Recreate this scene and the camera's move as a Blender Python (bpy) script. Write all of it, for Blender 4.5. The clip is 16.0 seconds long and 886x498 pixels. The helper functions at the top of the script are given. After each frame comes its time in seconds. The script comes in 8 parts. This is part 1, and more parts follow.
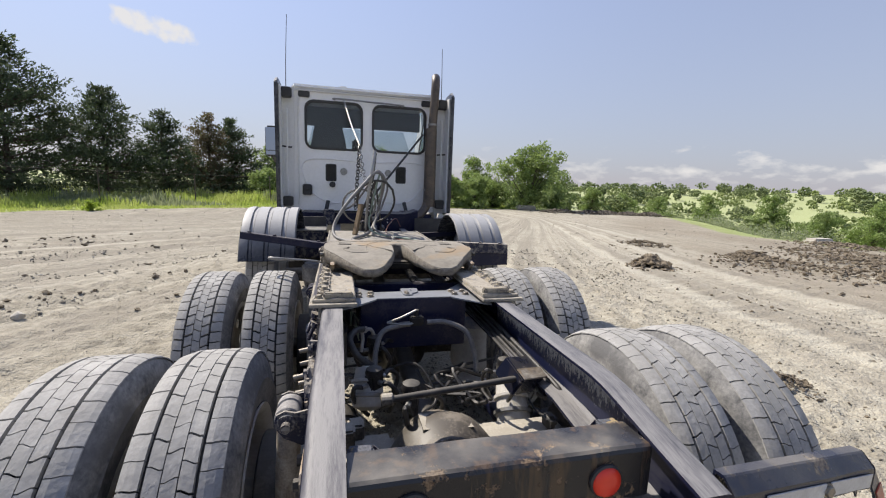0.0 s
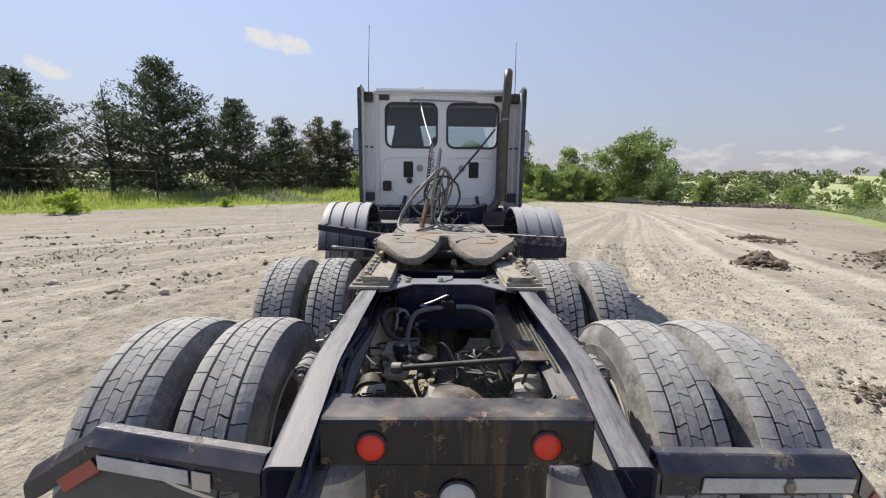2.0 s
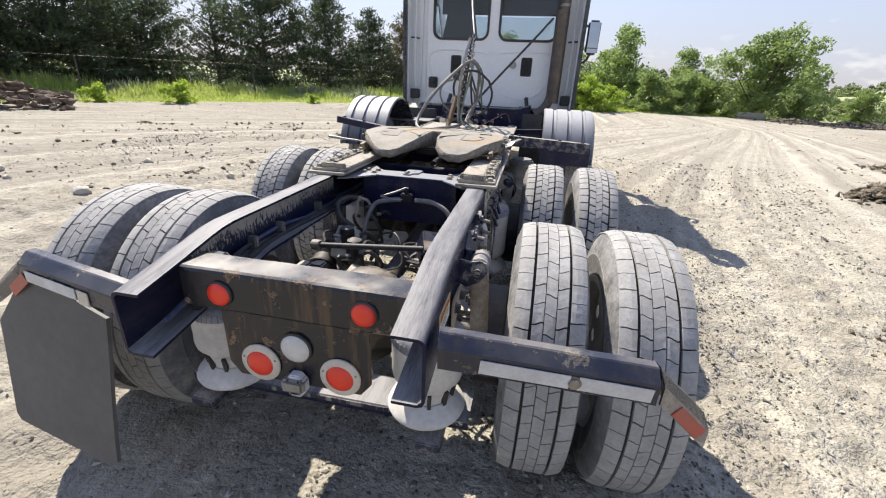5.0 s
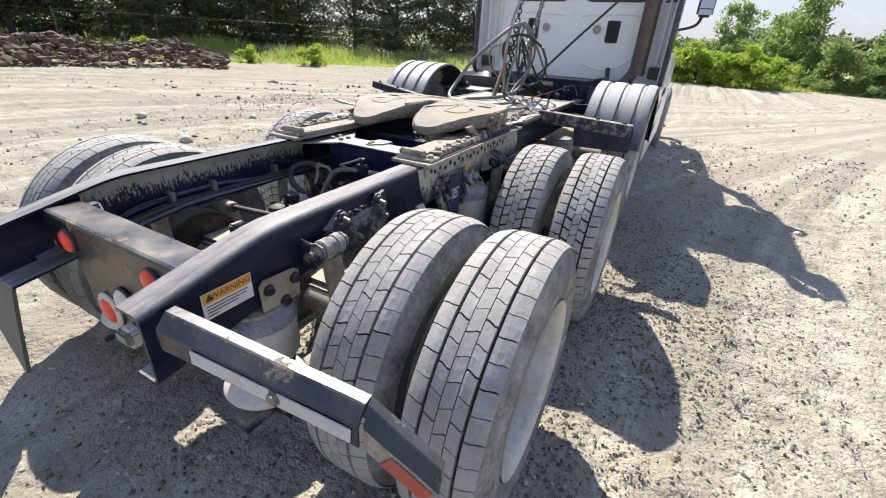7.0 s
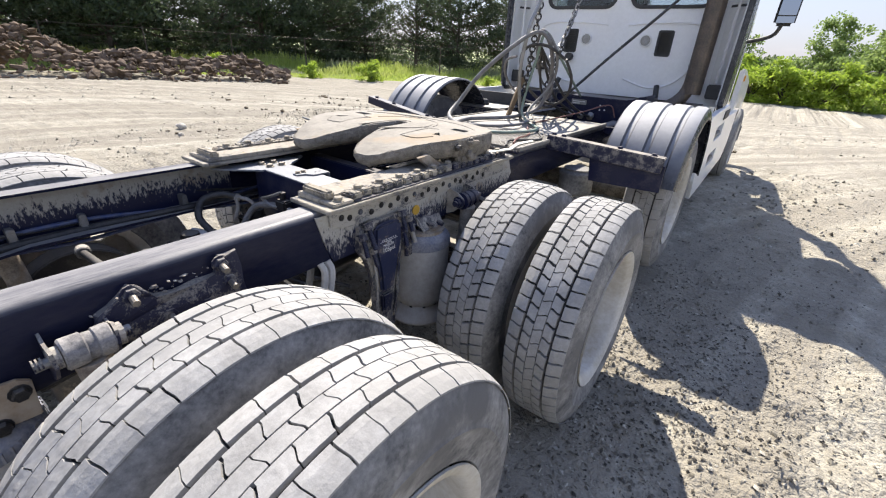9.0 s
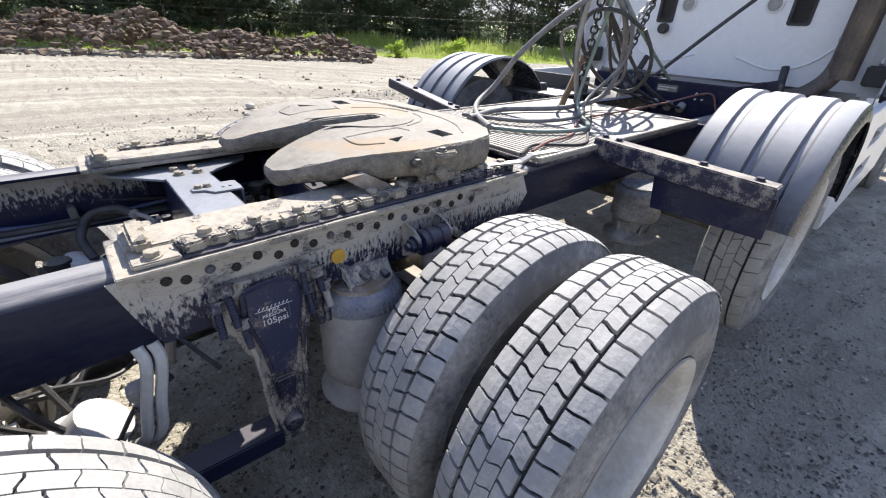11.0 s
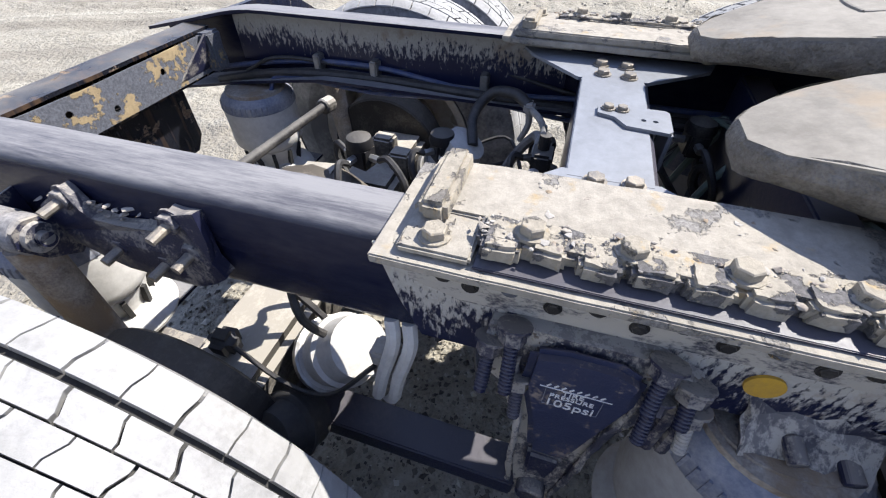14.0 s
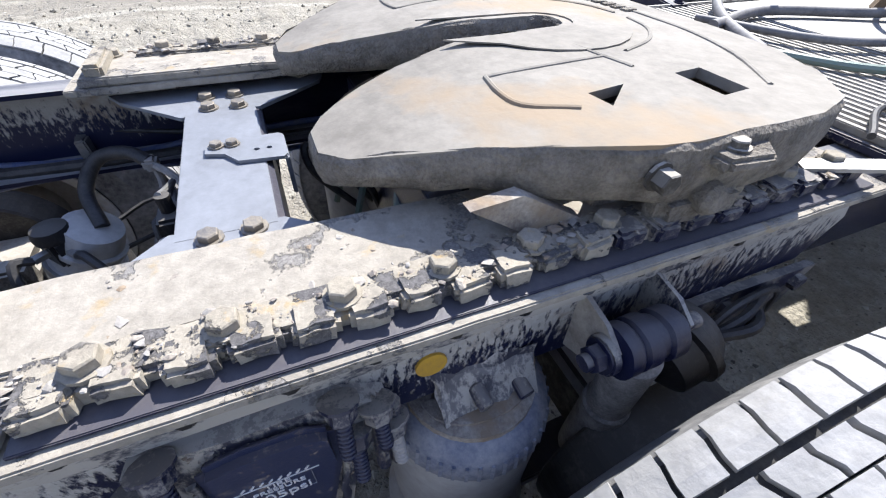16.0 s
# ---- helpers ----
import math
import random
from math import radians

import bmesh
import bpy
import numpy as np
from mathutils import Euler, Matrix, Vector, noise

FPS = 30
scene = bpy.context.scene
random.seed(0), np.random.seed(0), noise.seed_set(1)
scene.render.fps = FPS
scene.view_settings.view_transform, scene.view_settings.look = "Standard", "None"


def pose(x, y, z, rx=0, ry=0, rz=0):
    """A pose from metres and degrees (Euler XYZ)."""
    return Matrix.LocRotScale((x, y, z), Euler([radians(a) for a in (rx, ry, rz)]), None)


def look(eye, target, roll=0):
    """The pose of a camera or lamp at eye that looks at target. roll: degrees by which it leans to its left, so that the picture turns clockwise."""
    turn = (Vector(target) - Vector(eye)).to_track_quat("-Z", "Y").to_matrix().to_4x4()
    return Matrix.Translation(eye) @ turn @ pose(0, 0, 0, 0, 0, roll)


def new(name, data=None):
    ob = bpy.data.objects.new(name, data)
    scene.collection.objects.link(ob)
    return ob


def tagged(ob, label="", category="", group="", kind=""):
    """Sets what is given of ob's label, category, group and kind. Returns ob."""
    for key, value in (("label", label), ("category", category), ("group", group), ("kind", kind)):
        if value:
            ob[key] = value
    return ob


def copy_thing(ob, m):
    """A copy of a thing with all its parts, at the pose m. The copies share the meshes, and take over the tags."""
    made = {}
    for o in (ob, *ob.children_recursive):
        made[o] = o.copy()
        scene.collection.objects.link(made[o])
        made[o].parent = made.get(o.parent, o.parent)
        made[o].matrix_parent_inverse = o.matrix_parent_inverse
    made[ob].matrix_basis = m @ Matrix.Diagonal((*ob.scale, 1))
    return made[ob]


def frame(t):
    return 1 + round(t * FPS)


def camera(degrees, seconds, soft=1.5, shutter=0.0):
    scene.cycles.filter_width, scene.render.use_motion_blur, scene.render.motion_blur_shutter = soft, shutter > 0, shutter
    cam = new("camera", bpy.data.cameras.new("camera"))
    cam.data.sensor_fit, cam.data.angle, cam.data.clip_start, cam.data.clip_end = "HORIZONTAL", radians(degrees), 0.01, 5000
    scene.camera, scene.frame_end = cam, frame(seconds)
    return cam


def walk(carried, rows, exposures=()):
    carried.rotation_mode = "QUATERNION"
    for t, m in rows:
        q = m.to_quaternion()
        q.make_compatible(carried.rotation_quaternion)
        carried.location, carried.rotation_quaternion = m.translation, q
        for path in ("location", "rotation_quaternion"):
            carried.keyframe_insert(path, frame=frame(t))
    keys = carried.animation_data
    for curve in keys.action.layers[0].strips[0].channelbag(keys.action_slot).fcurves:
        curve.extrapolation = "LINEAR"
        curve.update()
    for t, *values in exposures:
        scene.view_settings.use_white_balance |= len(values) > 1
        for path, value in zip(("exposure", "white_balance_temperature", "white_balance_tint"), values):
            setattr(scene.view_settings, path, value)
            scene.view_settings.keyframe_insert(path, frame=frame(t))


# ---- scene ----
cam = camera(93.6, 16.0, soft=1.15)
PATH = [
    (0, (-0.357, -1.491, 1.491), (0.126, 0.428, 1.197), 2.0),
    (0.5, (-0.241, -1.48, 1.504), (0.11, 0.473, 1.249), 1.8),
    (1, (-0.1, -1.515, 1.514), (0.113, 0.459, 1.269), 1.5),
    (1.5, (-0.056, -1.605, 1.509), (0.048, 0.374, 1.237), 1.1),
    (2, (-0.058, -1.703, 1.509), (-0.026, 0.269, 1.175), 0.7),
    (2.5, (-0.035, -1.802, 1.51), (-0.051, 0.154, 1.094), 0.6),
    (3, (0.058, -1.878, 1.487), (0.002, 0.058, 0.985), 0.8),
    (3.5, (0.183, -1.929, 1.475), (0.08, -0.018, 0.896), 1.1),
    (4, (0.28, -1.883, 1.463), (0.109, 0.0, 0.812), 1.6),
    (4.5, (0.398, -1.762, 1.463), (0.146, 0.091, 0.752), 2.0),
    (5, (0.609, -1.672, 1.448), (0.262, 0.147, 0.691), 2.6),
    (5.2, (0.706, -1.651, 1.455), (0.32, 0.151, 0.678), 3.0),
    (7.3, (1.379, -1.147, 1.466), (0.51, 0.406, 0.555), 3.4),
    (7.5, (1.391, -1.093, 1.461), (0.497, 0.445, 0.547), 3.5),
    (8, (1.391, -0.911, 1.45), (0.441, 0.599, 0.546), 3.6),
    (8.5, (1.43, -0.698, 1.446), (0.43, 0.794, 0.566), 3.6),
    (9, (1.45, -0.488, 1.442), (0.393, 0.98, 0.589), 3.4),
    (9.2, (1.429, -0.406, 1.435), (0.347, 1.05, 0.593), 3.2),
    (11.3, (1.288, 0.35, 1.411), (-0.082, 1.424, 0.426), 2.9),
    (11.5, (1.241, 0.384, 1.404), (-0.173, 1.37, 0.388), 3.0),
    (12, (1.141, 0.452, 1.382), (-0.374, 1.14, 0.272), 2.3),
    (12.5, (1.051, 0.537, 1.373), (-0.523, 0.884, 0.19), 1.9),
    (13, (0.979, 0.57, 1.363), (-0.572, 0.572, 0.101), 1.2),
    (13.5, (0.862, 0.512, 1.343), (-0.611, 0.247, 0.016), 0.8),
    (14, (0.768, 0.432, 1.309), (-0.609, 0.016, -0.081), 0.3),
    (14.5, (0.725, 0.384, 1.286), (-0.574, -0.078, -0.163), 0.1),
    (15, (0.694, 0.378, 1.283), (-0.623, 0.074, -0.191), 0.5),
    (15.5, (0.664, 0.487, 1.293), (-0.72, 0.655, -0.141), 2.1),
    (16, (0.699, 0.61, 1.31), (-0.659, 1.215, -0.027), 2.1),
]
EXPOSURES = [(0, 0.74, 7150, 10), (1.5, 0.68, 7150, 10), (3.5, 0.94, 7100, 10), (5, 1.18, 7150, 10), (9, 1.28, 7100, 10), (11.4, 1.38, 6750, 10), (12.1, 1.27, 6700, 10), (14, 1.27, 6520, 10), (16, 1.38, 6350, 10)]
walk(cam, [(t, look(eye, target, roll)) for t, eye, target, roll in PATH], EXPOSURES)

# ---- light ----
SUN = Vector((-0.59, 0.65, 1.0)).normalized()
world = bpy.data.worlds.new("sky")
scene.world = world
world.use_nodes = True
wn, wl = world.node_tree.nodes, world.node_tree.links
sky = wn.new("ShaderNodeTexSky")
sky.sky_type, sky.sun_disc = "NISHITA", False
sky.sun_elevation, sky.sun_rotation = math.asin(SUN.z), math.atan2(SUN.x, SUN.y)
sky.air_density, sky.dust_density, sky.ozone_density = 1.0, 0.04, 1.4
wn["Background"].inputs[1].default_value = 0.138


def wnode(kind, **values):
    q = wn.new(kind)
    for i, v in values.items():
        sock = q.inputs[int(i[1:])]
        if isinstance(v, bpy.types.NodeSocket):
            wl.new(v, sock)
        else:
            sock.default_value = v
    return q


def wmath(op, a, b=0.0):
    q = wnode("ShaderNodeMath", i0=a, i1=b)
    q.operation = op
    return q.outputs[0]


# small fair-weather clouds: two single ones and a low bank over the hills
way = wnode("ShaderNodeTexCoord").outputs["Generated"]
wisp = wnode("ShaderNodeTexNoise", i0=way, i2=26.0, i3=6.0)
mask = None
for az, el, a, b in ((-19.5, 15.7, 0.085, 0.026), (-40.8, 10.1, 0.04, 0.022)):
    c = Vector((math.sin(radians(az)) * math.cos(radians(el)), math.cos(radians(az)) * math.cos(radians(el)), math.sin(radians(el))))
    t = Vector((math.cos(radians(az)), -math.sin(radians(az)), -0.12)).normalized()
    n = t.cross(c).normalized()
    off = wnode("ShaderNodeVectorMath", i0=way, i1=c)
    off.operation = "SUBTRACT"
    axes_ = []
    for v, size in ((t, a), (n, b)):
        d = wnode("ShaderNodeVectorMath", i0=off.outputs[0], i1=v)
        d.operation = "DOT_PRODUCT"
        axes_.append(wmath("POWER", wmath("ABSOLUTE", wmath("DIVIDE", d.outputs["Value"], size)), 2.0))
    rad = wmath("ADD", axes_[0], axes_[1])
    far = wnode("ShaderNodeVectorMath", i0=way, i1=c)
    far.operation = "DOT_PRODUCT"
    near = wmath("GREATER_THAN", far.outputs["Value"], 0.9)
    m = wmath("MULTIPLY", near, wmath("SUBTRACT", wmath("ADD", -0.75, wmath("MULTIPLY", wisp.outputs["Fac"], 2.9)), rad))
    mask = m if mask is None else wmath("MAXIMUM", mask, m)
sep = wnode("ShaderNodeSeparateXYZ", i0=way)
stretch = wnode("ShaderNodeVectorMath", i0=way, i1=(1.0, 1.0, 2.3))
stretch.operation = "MULTIPLY"
puff = wnode("ShaderNodeTexNoise", i0=stretch.outputs[0], i2=21.0, i3=8.0)
band = wmath("SUBTRACT", 0.52, wmath("MULTIPLY", wmath("ABSOLUTE", wmath("SUBTRACT", sep.outputs["Z"], 0.05)), 9.0))
bank_ = wmath("SUBTRACT", wmath("ADD", wmath("MULTIPLY", puff.outputs["Fac"], 2.6), band), 1.70)
bank_ = wmath("MULTIPLY", wmath("MAXIMUM", bank_, 0.0), wmath("MAXIMUM", wmath("MULTIPLY", wmath("ADD", sep.outputs["X"], 0.1), 1.1), 0.0))
mask = wmath("MAXIMUM", mask, bank_)
soft_ = wnode("ShaderNodeMapRange", i0=mask, i1=0.0, i2=0.55, i3=0.0, i4=0.9)
tint = wnode("ShaderNodeMix")
tint.data_type, tint.blend_type = "RGBA", "MULTIPLY"
tint.inputs[0].default_value, tint.inputs[7].default_value = 1.0, (1.18, 0.98, 0.99, 1)
wl.new(sky.outputs[0], tint.inputs[6])
haze = wnode("ShaderNodeMix")
haze.data_type = "RGBA"
low = wnode("ShaderNodeMapRange", i0=sep.outputs["Z"], i1=0.0, i2=0.7, i3=0.92, i4=0.0)
wl.new(low.outputs[0], haze.inputs[0])
wl.new(tint.outputs[2], haze.inputs[6])
haze.inputs[7].default_value = (1.22, 1.47, 2.12, 1)
cloud = wnode("ShaderNodeMix")
cloud.data_type = "RGBA"
wl.new(soft_.outputs[0], cloud.inputs[0])
wl.new(haze.outputs[2], cloud.inputs[6])
cloud.inputs[7].default_value = (3.4, 3.5, 3.75, 1)
wl.new(cloud.outputs[2], wn["Background"].inputs[0])
sun = new("sun", bpy.data.lights.new("sun", "SUN"))
sun.data.energy, sun.data.angle, sun.data.color = 4.15, radians(0.55), (1.0, 0.97, 0.925)
sun.matrix_world = look(SUN * 50, (0, 0, 0))


# ---- materials ----
def mat(name, rough=0.6, metal=0.0):
    m = bpy.data.materials.new(name)
    m.use_nodes = True
    b = m.node_tree.nodes["Principled BSDF"]
    b.inputs["Roughness"].default_value, b.inputs["Metallic"].default_value = rough, metal
    return m, m.node_tree.nodes, m.node_tree.links, b


def noise_tex(n, l, scale, detail=6.0, rough=0.6, stretch=(1, 1, 1), space="Object"):
    c = n.new("ShaderNodeTexCoord")
    mp = n.new("ShaderNodeMapping")
    mp.inputs["Scale"].default_value = stretch
    t = n.new("ShaderNodeTexNoise")
    t.inputs["Scale"].default_value, t.inputs["Detail"].default_value, t.inputs["Roughness"].default_value = scale, detail, rough
    l.new(c.outputs[space], mp.inputs[0])
    l.new(mp.outputs[0], t.inputs["Vector"])
    return t.outputs["Fac"]


def ramp(n, l, fac, stops):
    r = n.new("ShaderNodeValToRGB")
    e = r.color_ramp.elements
    while len(e) < len(stops):
        e.new(0.5)
    for k, (p, c) in zip(e, stops):
        k.position, k.color = p, (*c, 1) if len(c) == 3 else c
    l.new(fac, r.inputs[0])
    return r.outputs[0]


def grey(v):
    return (v, v, v)


def mix(n, l, fac, a, b, kind="MIX"):
    m = n.new("ShaderNodeMix")
    m.data_type, m.blend_type = "RGBA", kind
    for sock, v in ((m.inputs[0], fac), (m.inputs[6], a), (m.inputs[7], b)):
        if isinstance(v, bpy.types.NodeSocket):
            l.new(v, sock)
        else:
            sock.default_value = v if isinstance(v, (int, float)) else (*v, 1)
    return m.outputs[2]


def maths(n, l, op, a, b=0.0, clamp=True):
    m = n.new("ShaderNodeMath")
    m.operation, m.use_clamp = op, clamp
    for sock, v in zip(m.inputs, (a, b)):
        if isinstance(v, bpy.types.NodeSocket):
            l.new(v, sock)
        else:
            sock.default_value = v
    return m.outputs[0]


def bump(n, l, b, height, strength=0.3, dist=0.01):
    k = n.new("ShaderNodeBump")
    k.inputs["Strength"].default_value, k.inputs["Distance"].default_value = strength, dist
    l.new(height, k.inputs["Height"])
    l.new(k.outputs[0], b.inputs["Normal"])


def upward(n, l, lo=0.3, hi=0.9):
    g = n.new("ShaderNodeNewGeometry")
    s = n.new("ShaderNodeSeparateXYZ")
    l.new(g.outputs["Normal"], s.inputs[0])
    r = n.new("ShaderNodeMapRange")
    r.inputs[1].default_value, r.inputs[2].default_value = lo, hi
    l.new(s.outputs["Z"], r.inputs[0])
    return r.outputs[0]


DUST = (0.37, 0.335, 0.28)


def painted(name, colour, rough=0.35, dust=0.5, scale=9.0, settle=1.0, dustcol=DUST, coat=0.0, splashed=0.75, edge=(0.42, 0.62), film0=0.1, tall=1.0, spec=0.5, streak=False):
    """Paint with settled dust and splashes of mud."""
    m, n, l, b = mat(name, rough)
    big, fine = noise_tex(n, l, scale, stretch=tall if isinstance(tall, tuple) else (1, 1, tall)), noise_tex(n, l, scale * 9, 8, 0.7, tall if isinstance(tall, tuple) else (1, 1, tall))
    col = mix(n, l, maths(n, l, "MULTIPLY", fine, 0.5), colour, tuple(c * 0.65 + 0.01 for c in colour))
    up = upward(n, l)
    film = maths(n, l, "ADD", maths(n, l, "MULTIPLY", up, 0.55 * settle), film0)
    splash = ramp(n, l, maths(n, l, "ADD", maths(n, l, "MULTIPLY", big, 0.6), maths(n, l, "MULTIPLY", fine, 0.4)), [(edge[0], grey(0)), (edge[1], grey(1))])
    # streaks in the dust film also paint long pale highlights
    if streak:
        film = maths(n, l, "MULTIPLY", film, maths(n, l, "ADD", maths(n, l, "MULTIPLY", splash, 1.1), 0.4))
    amount = maths(n, l, "MULTIPLY", maths(n, l, "ADD", film, maths(n, l, "MULTIPLY", splash, splashed)), dust)
    l.new(mix(n, l, amount, col, dustcol), b.inputs["Base Color"])
    l.new(maths(n, l, "ADD", maths(n, l, "MULTIPLY", amount, 0.6), rough), b.inputs["Roughness"])
    b.inputs["Coat Weight"].default_value, b.inputs["Specular IOR Level"].default_value = coat, spec
    bump(n, l, b, fine, 0.18, 0.004)
    return m


def mottled(name, a, c, rough=0.8, scale=12.0, bumps=0.4, dist=0.01, metal=0.0, stretch=(1, 1, 1), third=None, relief=0.0):
    """Two colours in uneven patches with a fine grain."""
    m, n, l, b = mat(name, rough, metal)
    big, fine = noise_tex(n, l, scale, stretch=stretch), noise_tex(n, l, scale * 8, 8, 0.7, stretch)
    f = ramp(n, l, maths(n, l, "ADD", maths(n, l, "MULTIPLY", big, 0.65), maths(n, l, "MULTIPLY", fine, 0.35)), [(0.36, grey(0)), (0.64, grey(1))])
    col = mix(n, l, f, a, c)
    if third:
        col = mix(n, l, ramp(n, l, noise_tex(n, l, scale * 0.45), [(0.52, grey(0)), (0.62, grey(1))]), col, third)
    l.new(col, b.inputs["Base Color"])
    if relief:
        fine = maths(n, l, "ADD", maths(n, l, "MULTIPLY", noise_tex(n, l, relief, 5, 0.55), 0.75), maths(n, l, "MULTIPLY", fine, 0.25))
    bump(n, l, b, fine, bumps, dist)
    return m


def drips(name, level, spread, paint=(0.006, 0.009, 0.035), mud=(0.5, 0.47, 0.415), scale=130.0, tall=0.4):
    """Pale dry mud above a level that runs down the paint in streaks."""
    m, n, l, b = mat(name, 0.4)
    c = n.new("ShaderNodeTexCoord")
    s = n.new("ShaderNodeSeparateXYZ")
    l.new(c.outputs["Object"], s.inputs[0])
    r = n.new("ShaderNodeMapRange")
    r.inputs[1].default_value, r.inputs[2].default_value = level - spread, level + spread
    l.new(s.outputs["Z"], r.inputs[0])
    big, run, fine = noise_tex(n, l, 7), noise_tex(n, l, scale, 5, 0.65, (1, 1, tall)), noise_tex(n, l, 120, 6, 0.7)
    f = maths(n, l, "ADD", maths(n, l, "MULTIPLY", r.outputs[0], 0.36), maths(n, l, "MULTIPLY", run, 0.64))
    f = maths(n, l, "ADD", maths(n, l, "MULTIPLY", f, 0.82), maths(n, l, "MULTIPLY", big, 0.18))
    f = ramp(n, l, f, [(0.47, grey(0)), (0.53, grey(1))])
    pale = mix(n, l, fine, mud, tuple(q * 0.6 for q in mud))
    pale = mix(n, l, ramp(n, l, noise_tex(n, l, 11), [(0.58, grey(0)), (0.7, grey(0.7))]), pale, (0.22, 0.15, 0.09))
    l.new(mix(n, l, f, paint, pale), b.inputs["Base Color"])
    l.new(maths(n, l, "ADD", maths(n, l, "MULTIPLY", f, 0.5), 0.38), b.inputs["Roughness"])
    bump(n, l, b, maths(n, l, "ADD", maths(n, l, "MULTIPLY", f, 0.7), maths(n, l, "MULTIPLY", fine, 0.3)), 0.5, 0.003)
    return m


NAVY = painted("navy_chassis_paint", (0.005, 0.008, 0.036), 0.28, 0.5, coat=0.05, settle=0.7, splashed=0.14, film0=0.005, edge=(0.5, 0.62), spec=0.25)
NAVY_DIRTY = painted("navy_paint_splashed_with_mud", (0.005, 0.008, 0.036), 0.35, 0.85, scale=22, edge=(0.49, 0.57), film0=0.03, splashed=0.65, spec=0.3)
# dust on the rail's top flange, streaked to carry its painted highlights too
RAIL = painted("navy_rail_paint", (0.004, 0.006, 0.026), 0.24, 0.9, scale=7, settle=1.0, dustcol=(0.45, 0.435, 0.415), coat=0.0, splashed=0.05, edge=(0.38, 0.68), film0=0.001, tall=(4, 0.35, 1.2), spec=0.16, streak=True)
# navy lightened to paint in the sky's reflection, with brown mud patches
HANGER_NAVY = painted("scuffed_hanger_paint", (0.018, 0.025, 0.066), 0.36, 0.75, scale=16, settle=0.5, splashed=0.9, edge=(0.535, 0.60), film0=0.02, dustcol=(0.27, 0.215, 0.165), spec=0.55)
MUD = mottled("dried_mud_on_steel", (0.42, 0.385, 0.335), (0.22, 0.20, 0.175), 0.9, 13, 0.7, 0.006, third=(0.33, 0.31, 0.285), relief=55)


def slab_mud(name, cream, grey_, level=0.47, scale=11.0):
    """Plates of dried mud with torn edges over a rough grey crust."""
    m, n, l, b = mat(name, 0.92)
    big, mid, fine = noise_tex(n, l, scale, 9, 0.68), noise_tex(n, l, scale * 4, 6, 0.7), noise_tex(n, l, 190, 6, 0.75)
    f = ramp(n, l, big, [(level, grey(0)), (level + 0.025, grey(1))])
    top = mix(n, l, ramp(n, l, mid, [(0.4, grey(0)), (0.65, grey(1))]), cream, tuple(c * 0.72 for c in cream))
    top = mix(n, l, ramp(n, l, noise_tex(n, l, scale * 1.7), [(0.6, grey(0)), (0.7, grey(0.8))]), top, (0.36, 0.26, 0.13))
    low = mix(n, l, ramp(n, l, fine, [(0.42, grey(0)), (0.6, grey(1))]), tuple(c * 0.55 for c in grey_), grey_)
    l.new(mix(n, l, f, low, top), b.inputs["Base Color"])
    h = maths(n, l, "ADD", maths(n, l, "MULTIPLY", f, 0.45), maths(n, l, "ADD", maths(n, l, "MULTIPLY", mid, 0.3), maths(n, l, "MULTIPLY", fine, 0.25)))
    bump(n, l, b, h, 0.9, 0.005)
    return m


SLAB = slab_mud("torn_plates_of_dried_mud", (0.35, 0.315, 0.26), (0.27, 0.25, 0.225), 0.41)
TOOTH = slab_mud("mud_caked_rack", (0.36, 0.32, 0.255), (0.15, 0.14, 0.135), 0.46, 26.0)
BOLT_MUD = slab_mud("mud_caked_bolt_head", (0.34, 0.30, 0.235), (0.2, 0.18, 0.155), 0.42, 30.0)


def flaked(name, paint, rust, pale):
    """Old gloss paint, flaked to rust with sharp edges, with brown runs down the faces."""
    m, n, l, b = mat(name, 0.25)
    big, fine, run = noise_tex(n, l, 13, 10, 0.72), noise_tex(n, l, 150, 6, 0.7), noise_tex(n, l, 30, 5, 0.6, (1, 1, 0.09))
    col = mix(n, l, ramp(n, l, run, [(0.52, grey(0)), (0.66, grey(0.8))]), paint, rust)
    chip = ramp(n, l, big, [(0.59, grey(0)), (0.605, grey(1))])
    col = mix(n, l, chip, col, mix(n, l, ramp(n, l, fine, [(0.4, grey(0)), (0.6, grey(1))]), rust, pale))
    dust = maths(n, l, "MULTIPLY", upward(n, l, 0.5, 0.95), ramp(n, l, noise_tex(n, l, 5), [(0.4, grey(0.05)), (0.65, grey(0.4))]))
    l.new(mix(n, l, dust, col, DUST), b.inputs["Base Color"])
    l.new(maths(n, l, "ADD", maths(n, l, "MULTIPLY", chip, 0.5), maths(n, l, "ADD", maths(n, l, "MULTIPLY", dust, 0.5), 0.24)), b.inputs["Roughness"])
    bump(n, l, b, maths(n, l, "ADD", maths(n, l, "MULTIPLY", maths(n, l, "SUBTRACT", 1.0, chip), 0.6), maths(n, l, "MULTIPLY", fine, 0.3)), 0.6, 0.003)
    return m


